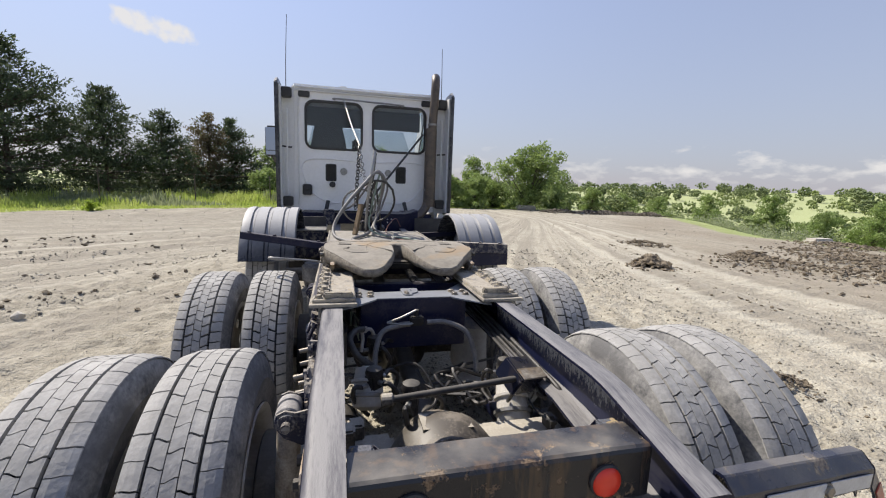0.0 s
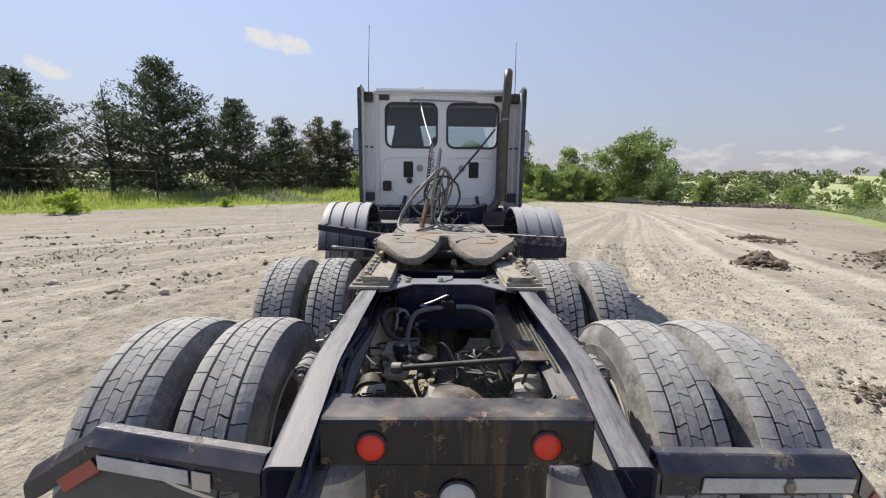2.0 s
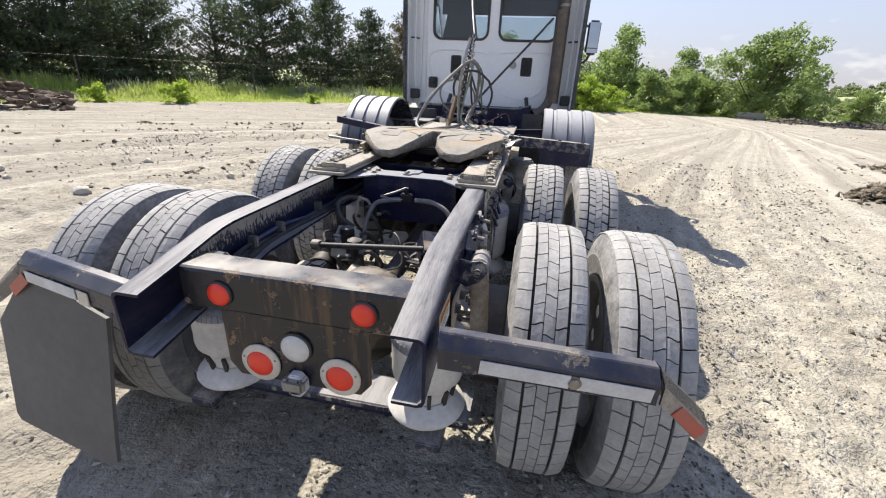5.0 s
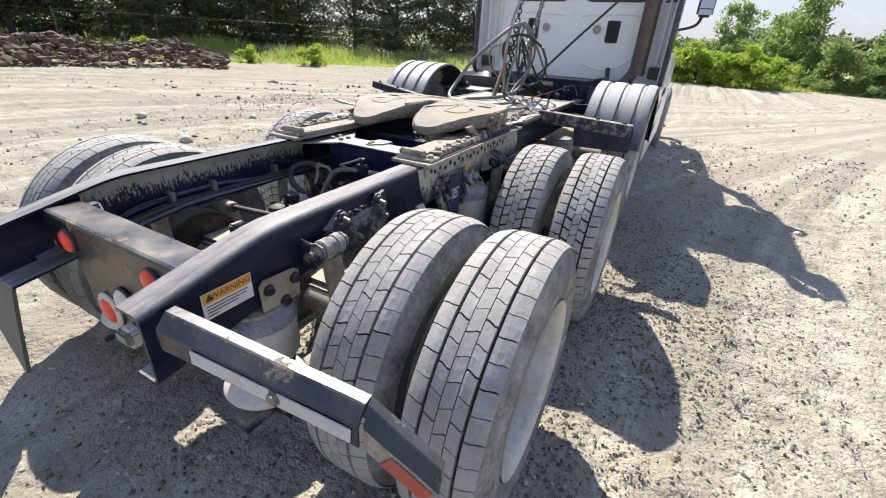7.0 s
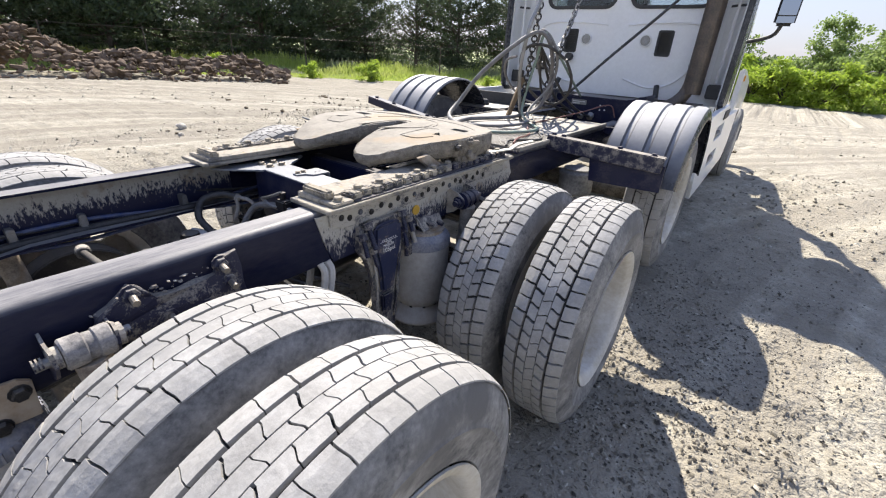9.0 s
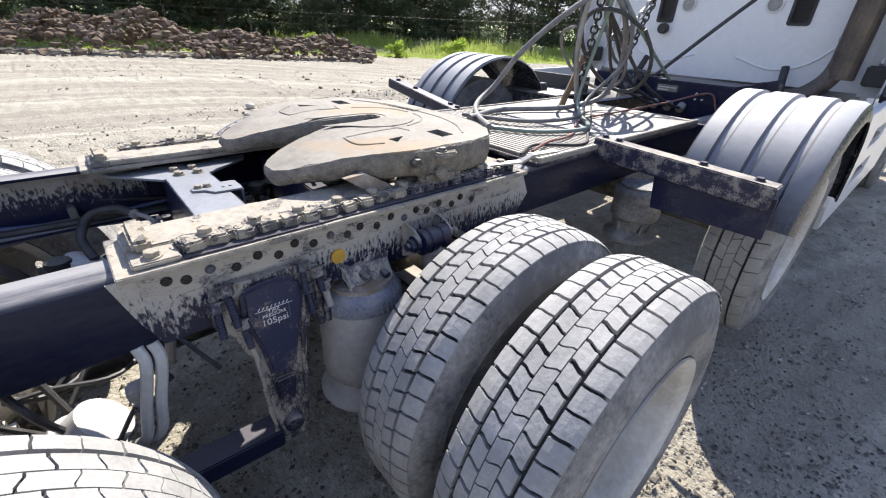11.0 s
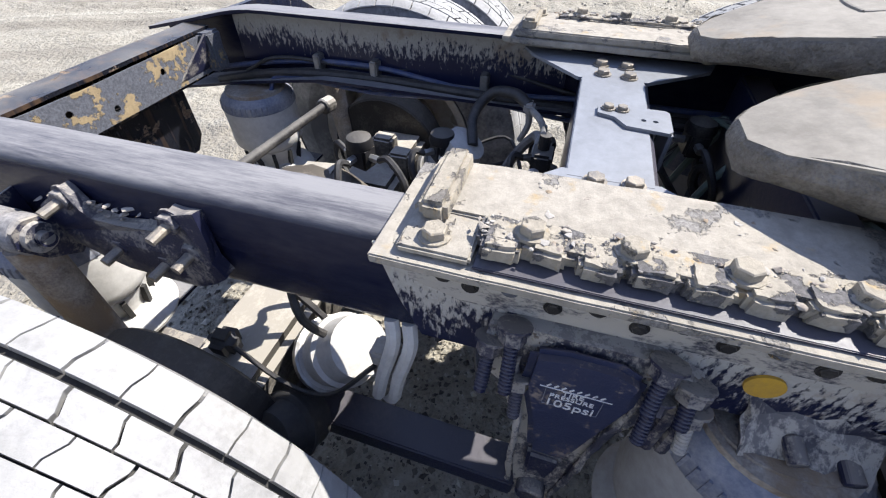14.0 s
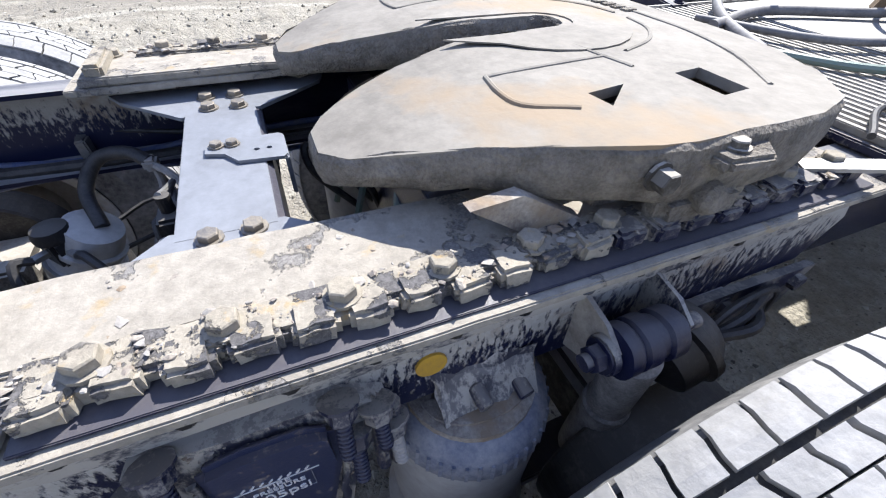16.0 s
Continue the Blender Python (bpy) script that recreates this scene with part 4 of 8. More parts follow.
def make_tread(pitches=48, open_gap=1.0):
    """Tread blocks: two shoulder rows and three staggered middle rows with crooked gaps."""
    rng = random.Random(3)
    k = bmesh.new()
    R0, R1 = TYRE_R - 0.016, TYRE_R
    rib = 0.0034 if open_gap == 1.0 else 0.0032
    rows = [(-0.109, -0.0605, 0.0, rib, 0.004), (-0.0525, -0.0185, 0.35, 0.0043, 0.009), (-0.0174, 0.0174, 0.8, 0.0030, -0.009), (0.0185, 0.0525, 0.25, 0.0043, 0.009), (0.0605, 0.109, 0.6, rib, -0.004)]
    for x0, x1, shift, gap, skew in rows:
        for i in range(pitches):
            a0 = 2 * math.pi * (i + shift) / pitches
            a1 = a0 + 2 * math.pi / pitches
            wide = gap * (1 + (open_gap - 1) * min(1, abs(x0 + x1) / 0.07)) / TYRE_R / 2
            thin = wide * 0.45 if open_gap == 1.0 else wide * (1.0 if abs(x0 + x1) < 0.01 else 0.7)
            g, e = (wide, thin) if i % 2 == 0 else (thin, wide)
            s = skew / TYRE_R
            mid = (x0 + x1) / 2
            ring = [(x0, a0 + g - s / 2), (mid - 0.010, a0 + g - s / 2), (mid + 0.010, a0 + g + s / 2), (x1, a0 + g + s / 2), (x1, a1 - e + s / 2), (mid + 0.010, a1 - e + s / 2), (mid - 0.010, a1 - e - s / 2), (x0, a1 - e - s / 2)]
            c = sum(a for _, a in ring) / 8
            low, high = [], []
            for x, a in ring:
                drop = 0.013 * max(0.0, (abs(x) - 0.055) / 0.054) ** 2
                low.append(k.verts.new((x, math.cos(a) * R0, math.sin(a) * R0)))
                xi, ai = x + (0.0008 if x < mid else -0.0008), a + (0.0012 if a < c else -0.0012)
                hi = R1 - drop + rng.uniform(-0.0006, 0.0006)
                high.append(k.verts.new((xi, math.cos(ai) * hi, math.sin(ai) * hi)))
            crown = []
            for p, q in ((0, 7), (1, 6), (2, 5), (3, 4)):
                m = (high[p].co + high[q].co) / 2
                r = math.hypot(m.y, m.z)
                hi = (math.hypot(high[p].co.y, high[p].co.z) + math.hypot(high[q].co.y, high[q].co.z)) / 2
                crown.append(k.verts.new((m.x, m.y * hi / r, m.z * hi / r)))
            for j in range(8):
                q = (j + 1) % 8
                extra = [crown[3]] if j == 3 else [crown[0]] if j == 7 else []
                k.faces.new([low[j], low[q], high[q], *extra, high[j]])
            for j in range(3):
                k.faces.new((high[j], high[j + 1], crown[j + 1], crown[j]))
                k.faces.new((crown[j], crown[j + 1], high[6 - j], high[7 - j]))
    return k


def make_wheel(x, y, z, side, first=None, deep=False):
    """A tyre on a dished disc wheel; side is +1 where the dish opens to +x."""
    m = pose(x, y, z, random.uniform(0, 360)) @ Matrix.Diagonal((side, 1, 1, 1))
    if first:
        t = again(first, m)
        for c in first.children:
            o = again(c, Matrix(), t)
            if c.name.startswith("tread") and deep:
                o.data = DEEP.data
        return t
    t = part("tyre", lathe([(r, h) for h, r in tyre_profile()], axes((0, 0, 0), (0, 1, 0), (0, 0, 1)), 72, close=True), GROOVE, truck, "dusty black dual drive tyre", True)
    t.matrix_local = m
    A = axes((0, 0, 0), (0, 1, 0), (0, 0, 1))
    w = WIDTH / 2
    for s in (-1, 1):
        part("sidewall", lathe([(0.286, s * 0.10), (0.302, s * 0.12), (0.36, s * (w + 0.003)), (0.378, s * (w + 0.0065)), (0.384, s * (w + 0.003)), (0.40, s * (w + 0.003)), (0.424, s * (w - 0.004)), (TYRE_R - 0.026, s * (w - 0.015)), (TYRE_R - 0.016, s * (w - 0.022)), (TYRE_R - 0.03, s * (w - 0.04)), (0.4, s * (w - 0.03)), (0.3, s * 0.09)], A, 72, close=True), SIDEWALL, t, smooth=True)
    part("tread", make_tread(), TREAD, t, "worn dusty tread blocks")
    rim = lathe([(0.296, -0.118), (0.296, -0.11), (0.276, -0.10), (0.268, 0.10), (0.285, 0.112), (0.297, 0.12), (0.297, 0.126), (0.272, 0.118), (0.258, 0.10), (0.258, -0.10), (0.272, -0.118)], A, 56, close=True)
    holes = [circle(0.2 * math.cos(a), 0.2 * math.sin(a), 0.03, 10) for a in (2 * math.pi * i / 10 for i in range(10))]
    plate(circle(0, 0, 0.262, 48), [*holes, circle(0, 0, 0.11, 24)], axes((-0.06, 0, 0), (0, 1, 0), (0, 0, 1)), 0.012, rim)
    lathe([(0.112, -0.06), (0.112, 0.02), (0.06, 0.04), (0.0, 0.04)], A, 24, rim)
    part("rim", rim, RIM, t, "dusty white steel disc wheel", True)
    return t


wheel = None
DEEP = part("tread", make_tread(58, 2.2), TREAD, truck)
for yy in (REAR, FRONT):
    for xx, s in ((IN_X, -1), (OUT_X, 1), (-IN_X, 1), (-OUT_X, -1)):
        t = make_wheel(xx, yy, TYRE_R - 0.008, s, wheel, yy == FRONT)
        wheel = wheel or t
for s in (-1, 1):
    make_wheel(s * 1.0, LIFT, 0.62, s, wheel)
    make_wheel(s * 1.03, 6.95, TYRE_R - 0.008, s, wheel)
bpy.data.objects.remove(DEEP)

# rails: C sections, straight, then falling away to the tapered end
R_OUT, R_IN, TOP, LOW = 0.432, 0.345, 0.972, 0.785
for s in (-1, 1):
    k, rings = bmesh.new(), []
    for y, zt, zb in ((-0.893, 0.893, 0.692), (-0.75, 0.923, 0.716), (-0.60, 0.957, 0.744), (-0.55, 0.966, 0.751), (-0.50, 0.971, 0.758), (-0.44, TOP, 0.767), (-0.30, TOP, LOW), (0.5, TOP, LOW), (1.6, TOP, LOW), (3.2, TOP, LOW), (5.2, TOP, LOW)):
        sec = [(R_IN, zt), (R_OUT - 0.022, zt), (R_OUT - 0.011, zt - 0.003), (R_OUT - 0.003, zt - 0.011), (R_OUT, zt - 0.022), (R_OUT, zb + 0.02), (R_OUT - 0.006, zb + 0.006), (R_OUT - 0.02, zb), (R_IN, zb), (R_IN, zb + 0.009), (R_OUT - 0.02, zb + 0.009), (R_OUT - 0.009, zb + 0.02), (R_OUT - 0.009, zt - 0.02), (R_OUT - 0.02, zt - 0.009), (R_IN, zt - 0.009)]
        rings.append([k.verts.new((s * x, y, z)) for x, z in sec])
    for a, b in zip(rings, rings[1:]):
        for j in range(len(a)):
            k.faces.new((a[j], a[(j + 1) % len(a)], b[(j + 1) % len(a)], b[j]))
    k.faces.new(rings[0])
    k.faces.new(rings[-1])
    part("frame_rail", k, RAIL, truck, "navy steel frame rail, top flange dusty with painted highlight streaks", True)

# pale dust and run-off on the inner faces of the rails
rng = random.Random(12)
for s in (-1, 1):
    low_edge = [(-0.62 + 0.04 * i, 0.80) for i in range(27)]
    out = [(-0.62, 0.93)] + low_edge + [(0.42, 0.958), (-0.44, 0.955)]
    k = plate(out, [], axes((s * 0.4226, 0, 0), (0, 1, 0), (0, 0, 1)), -s * 0.003)
    part("dust_film", k, RUNOFF, truck, "pale dried run-off inside the rail")

# rear crossmember with the lamp plate under it
sec = [(-0.65, 0.918), (-0.742, 0.918), (-0.75, 0.914), (-0.754, 0.906), (-0.754, 0.795), (-0.748, 0.787), (-0.66, 0.787), (-0.66, 0.795), (-0.738, 0.797), (-0.745, 0.805), (-0.745, 0.90), (-0.738, 0.909), (-0.65, 0.909)]
cross = plate(sec, [], axes((-0.343, 0, 0), (0, 1, 0), (0, 0, 1)), 0.686)
bmesh.ops.subdivide_edges(cross, edges=[e for e in cross.edges if e.calc_length() > 0.5], cuts=24, use_grid_fill=True)
part("rear_crossmember", wobble(cross, 0.0014, 9), RUSTY, truck, "chipped navy crossmember showing rust")
k = plate([(-0.335, 0.80), (0.335, 0.80), (0.335, 0.905), (0.1, 0.90), (-0.335, 0.906)], [circle(x, z, 0.009, 8) for x, z in ((-0.29, 0.84), (-0.12, 0.86), (0.05, 0.83), (0.16, 0.865), (0.27, 0.84), (0.22, 0.82))], axes((0, -0.6495, 0), (1, 0, 0), (0, 0, 1)), -0.004)
part("inner_face", wobble(k, 0.001, 20), INNER, truck, "mud and rust inside the rear crossmember")
for s in (-1, 1):
    k = box(*sorted((s * 0.285, s * 0.343)), -0.738, -0.615, 0.80, 0.912, 0.006)
    bmesh.ops.subdivide_edges(k, edges=[e for e in k.edges if e.calc_length() > 0.04], cuts=3, use_grid_fill=True)
    part("end_bracket", wobble(k, 0.004, 25), INNER, truck, "rusty tan end bracket of the crossmember", True)
    k = plate([(0.0, 0.0), (0.12, 0.0), (0.0, 0.10)], [], axes((s * 0.285, -0.643, 0.815), (-s, 0, 0), (0, 0.25, 1)), 0.006)
    part("corner_gusset", k, NAVY_DIRTY, truck, "muddy corner gusset")
out = [(-0.235, 0.80), (-0.235, 0.60), (-0.20, 0.555), (0.20, 0.555), (0.235, 0.60), (0.235, 0.80)]
part("lamp_plate", plate(out, [], axes((0, -0.735, 0), (1, 0, 0), (0, 0, 1)), 0.008, bev=0.002), RUSTY, truck, "rusty black steel plate carrying the lamps")


def lamp(x, z, r, lens, ring=None, y=-0.745, dome=0.012):
    A = axes((x, y, z), (1, 0, 0), (0, 0, 1))
    body = part("tail_lamp", lathe([(r * 1.12, 0.0), (r * 1.12, 0.006), (r * 1.0, 0.009), (r, 0.0)], A, 32, close=True) if not ring else lathe([(r * 1.5, 0.0), (r * 1.5, 0.005), (r * 1.42, 0.008), (r * 1.02, 0.010), (r, 0.0)], A, 40, close=True), ring or DARK, truck, "red tail lamp" if lens is RED else "clear reversing lamp", True)
    part("lens", lathe([(r, 0.0), (r, 0.008), (r * 0.85, 0.008 + dome * 0.6), (r * 0.5, 0.008 + dome * 0.9), (0.004, 0.008 + dome)], A, 32), lens, body, smooth=True)
    if ring:
        sc = bmesh.new()
        for a in (20, 160):
            bolt(A @ Vector((r * 1.27 * math.cos(radians(a)), r * 1.27 * math.sin(radians(a)), 0.007)), (0, -1, 0), 0.004, 0.003, sc, False)
        part("screw", sc, BOLT, body)


lamp(-0.217, 0.845, 0.036, RED, None, -0.754)
lamp(0.225, 0.848, 0.036, RED, None, -0.754)
lamp(-0.12, 0.617, 0.043, RED, RING)
lamp(0.14, 0.613, 0.043, RED, RING)
lamp(0.003, 0.692, 0.046, CLEAR)
pl = part("plate_lamp", box(-0.036, 0.036, -0.79, -0.743, 0.555, 0.60, 0.008), STEEL, truck, "small galvanised licence lamp housing")
part("lens", box(-0.024, 0.024, -0.775, -0.752, 0.535, 0.556, 0.006), CLEAR, pl)
low = bmesh.new()
sec = [(-0.62, 0.372), (-0.612, 0.372), (-0.612, 0.398), (-0.47, 0.398), (-0.47, 0.408), (-0.614, 0.408), (-0.62, 0.402)]
low = plate(sec, [], axes((-0.512, 0, 0), (0, 1, 0), (0, 0, 1)), 1.03)
bag_beam = part("bag_crossbeam", low, RAIL, truck, "navy cross beam under the rear air bags")
k = box(-0.50, 0.50, -0.6235, -0.6205, 0.389, 0.407, 0.001)
bmesh.ops.subdivide_edges(k, edges=[e for e in k.edges if e.calc_length() > 0.5], cuts=40, use_grid_fill=True)
part("worn_edge", wobble(k, 0.0012, 30), EDGE_STEEL, bag_beam, "bright worn edge of the beam")


plug = part("trailer_socket", plate([(0.036 * math.cos(radians(22.5 + 45 * i)), 0.043 * math.sin(radians(22.5 + 45 * i))) for i in range(8)], [], axes((0.003, -0.745, 0.572), (1, 0, 0), (0, 0, 1)), 0.03, bev=0.004), REFL_WHITE, truck, "galvanised trailer socket cover")
for dx in (-0.017, 0.017):
    part("socket_screw", bolt((0.003 + dx, -0.78, 0.597), (0, -1, 0), 0.004, 0.003, None, False), IRON, plug)


def air_bag(x, y, z0, z1, r, label="dusty grey rubber air spring", roll=0.36, rubber=BAG):
    """Rubber bellows over a piston that stands on a flared dish; dark bars paint its slots."""
    A = pose(x, y, z0)
    h = z1 - z0
    b = part("air_bag", lathe([(r * 0.66, h * (roll + 0.02)), (r * 0.72, h * roll), (r * 0.86, h * (roll + 0.01)), (r * 0.97, h * (roll + 0.06)), (r * 1.0, h * (roll + 0.13)), (r * 0.985, h * max(0.5, roll + 0.24)), (r * 1.0, h * 0.8), (r * 0.99, h * 0.88), (r * 0.93, h * 0.95), (r * 0.6, h)], A, 40), rubber, truck, label, True)
    part("piston", lathe([(r * 0.72, h * 0.02), (r * 0.66, h * 0.06), (r * 0.68, h * 0.2), (r * 0.80, h * 0.34), (r * 0.74, h * 0.37), (r * 0.3, h * 0.37)], A, 40), rubber, b, smooth=True)
    part("dish", lathe([(r * 1.08, -0.012), (r * 1.12, 0.0), (r * 1.08, 0.012), (r * 0.86, h * 0.1), (r * 0.72, h * 0.15), (r * 0.5, h * 0.15)], A, 40), rubber, b, smooth=True)
    # dark bars stand in for the shade inside the piston's slots
    for i in range(10):
        t = radians(36 * i)
        part("piston_rib", beam(A @ Vector((r * 0.70 * math.cos(t), r * 0.70 * math.sin(t), h * 0.12)), A @ Vector((r * 0.80 * math.cos(t), r * 0.80 * math.sin(t), h * 0.33)), 0.012, 0.016, bev=0.0), GROOVE, b)
    part("bead_ring", lathe([(r * 1.003, h * 0.845), (r * 1.012, h * 0.85), (r * 1.005, h * 0.90), (r * 0.96, h * 0.955), (r * 0.86, h * 0.985), (r * 0.74, h + 0.002), (r * 0.70, h - 0.006), (r * 0.9, h * 0.93)], A, 40, close=True), CRIMP, b, "dark crimped bead ring", True)
    k = bmesh.new()
    for i in range(44):
        t = 2 * math.pi * i / 44
        beam(A @ Vector((r * 1.008 * math.cos(t), r * 1.008 * math.sin(t), h * 0.855)), A @ Vector((r * 0.985 * math.cos(t), r * 0.985 * math.sin(t), h * 0.935)), 0.0045, 0.005, bev=0.0, bm=k, up=(0.1, 0.2, 0))
    tagged(part("crimp_ridge", k, CRIMP, b), kind="stuff")
    part("top_plate", lathe([(r * 0.8, h - 0.004), (r * 0.8, h + 0.01), (r * 0.3, h + 0.012), (r * 0.1, h + 0.012)], A, 28), CAKED, b)
    return b


for s in (-1, 1):
    air_bag(s * 0.365, -0.57, 0.425, 0.725, 0.118)
    air_bag(s * (0.412 if s > 0 else 0.425), 0.785 if s > 0 else 0.815, 0.365, 0.764 if s > 0 else 0.735, 0.124 if s > 0 else 0.11, roll=0.16, rubber=BAG_GREY)
    out = [(-0.597, 0.735), (-0.46, 0.728), (-0.455, 0.815), (-0.475, 0.828), (-0.585, 0.836), (-0.60, 0.82)]
    br = part("bag_bracket", wobble(plate(out, [], axes((s * 0.438, 0, 0), (0, 1, 0), (0, 0, 1)), 0.008 * s, bev=0.002), 0.0015), TAN_RUST, truck, "tan rusty air bag bracket plate")
    for yy, zz in ((-0.573, 0.801), (-0.478, 0.797), (-0.52, 0.739)):
        part("bolt", bolt((s * 0.446, yy, zz), (s, 0, 0), 0.014, 0.016), IRON, br)


# hangers for the mud flaps: folded steel, open below
def hanger(a, b, label, w=0.055, h=0.085):
    """A folded channel from a to b: a rounded top and a tall rear face."""
    a, b = Vector(a), Vector(b)
    d = (b - a).normalized()
    across = Vector((-d.y, d.x, 0)).normalized()
    if across.y > 0:
        across = -across
    up = Vector((0, 0, 1))
    sec = [(0.0, 0.0), (w * 0.42, 0.0), (w * 0.5, -0.003), (w * 0.97, -0.03), (w, -0.036), (w, -h), (w - 0.006, -h), (w - 0.006, -0.036), (w * 0.45, -0.007), (0.004, -0.007), (0.004, -h * 0.8), (0.0, -h * 0.8)]
    k, rings = bmesh.new(), []
    for i in range(9):
        q = a + (b - a) * i / 8
        rings.append([k.verts.new(q + across * p + up * z) for p, z in sec])
    for m, n in zip(rings, rings[1:]):
        for j in range(len(sec)):
            k.faces.new((m[j], m[(j + 1) % len(sec)], n[(j + 1) % len(sec)], n[j]))
    k.faces.new(rings[0])
    k.faces.new(rings[-1])
    return part("flap_hanger", wobble(k, 0.0025, 9, a.x), BAR, truck, label)


left_hanger = hanger((-0.436, -0.82, 0.888), (-0.885, -0.735, 0.897), "chipped black folded steel flap hanger")
hanger((-0.88, -0.735, 0.897), (-1.085, -0.70, 0.765), "chipped black hanger end bent down")
right_hanger = hanger((0.45, -0.82, 0.892), (0.962, -0.765, 0.848), "chipped black folded steel flap hanger, sagging")
ht = hanger((0.962, -0.765, 0.848), (1.105, -0.72, 0.705), "rusty bent-down end of the flap hanger")
ht.data.materials.append(CAKED)
for f in ht.data.polygons:
    f.material_index = 1 if f.normal.y < -0.5 else 0
part("reflector", beam((1.0225, -0.807, 0.747), (1.101, -0.782, 0.668), 0.003, 0.032, bev=0.0), REFL_RED, ht, "torn red reflective tape")


def tape(name, a, b, h, material, parent, label=""):
    """A strip of tape on a hanger's rear face."""
    a, b = Vector(a), Vector(b)
    k = beam(a, b, 0.003, h, bev=0.0)
    return part(name, k, material, parent, label)


tape("reflector", (0.555, -0.867, 0.826), (0.765, -0.8445, 0.807), 0.036, REFL_WHITE, right_hanger, "white reflective tape")
tape("reflector", (0.785, -0.8425, 0.806), (0.955, -0.824, 0.79), 0.036, REFL_WHITE, right_hanger, "white reflective tape")
tape("reflector", (-0.62, -0.846, 0.828), (-0.86, -0.80, 0.833), 0.036, REFL_WHITE, left_hanger, "white reflective tape")
tape("reflector", (-0.868, -0.799, 0.825), (-0.975, -0.779, 0.752), 0.036, REFL_RED, left_hanger, "red reflective tape")
tape("marker", (-0.565, -0.856, 0.822), (-0.61, -0.848, 0.824), 0.045, RING, left_hanger, "small amber marker")
clip = bolt((0.775, -0.841, 0.806), (0, -1, 0), 0.014, 0.012)
part("hanger_bolt", clip, BOLT, right_hanger)

# the one mud flap left, hanging a little askew
fo = [(0.0, 0.0), (0.26, -0.055), (0.245, -0.56), (0.215, -0.585), (-0.235, -0.55), (-0.255, -0.525), (-0.262, -0.18), (-0.13, -0.02)]
fl = plate(fo, [], axes((-0.82, -0.778, 0.80), (1, -0.12, 0), (0.0, 0.16, 1)), 0.012)
bmesh.ops.subdivide_edges(fl, edges=fl.edges[:], cuts=5, use_grid_fill=True)
part("mud_flap", wobble(fl, 0.012, 2.2), FLAP, truck, "plain grey rubber mud flap", True)

# warning sticker on the rail
st = part("warning_sticker", box(0.4328, 0.4345, -0.755, -0.612, 0.80, 0.875, 0.0), PAPER, truck, "orange and white warning sticker")
part("sticker_header", box(0.4342, 0.4352, -0.753, -0.614, 0.845, 0.874, 0.0), ORANGE, st)
side_face = axes((0.4352, 0, 0), (0, 1, 0), (0, 0, 1))
words("sticker_word", "WARNING", 0.024, Matrix.Translation((0, -0.674, 0.8595)) @ side_face, INK, st, 0.0004)
part("sticker_symbol", plate([(-0.011, -0.008), (0.011, -0.008), (0, 0.011)], [], Matrix.Translation((0, -0.735, 0.859)) @ side_face, 0.0006), INK, st)
for i, ln in enumerate((0.12, 0.115, 0.09, 0.03)):
    part("sticker_line", box(0.4343, 0.4349, -0.747, -0.747 + ln, 0.8345 - i * 0.009, 0.8375 - i * 0.009, 0.0), INK, st)


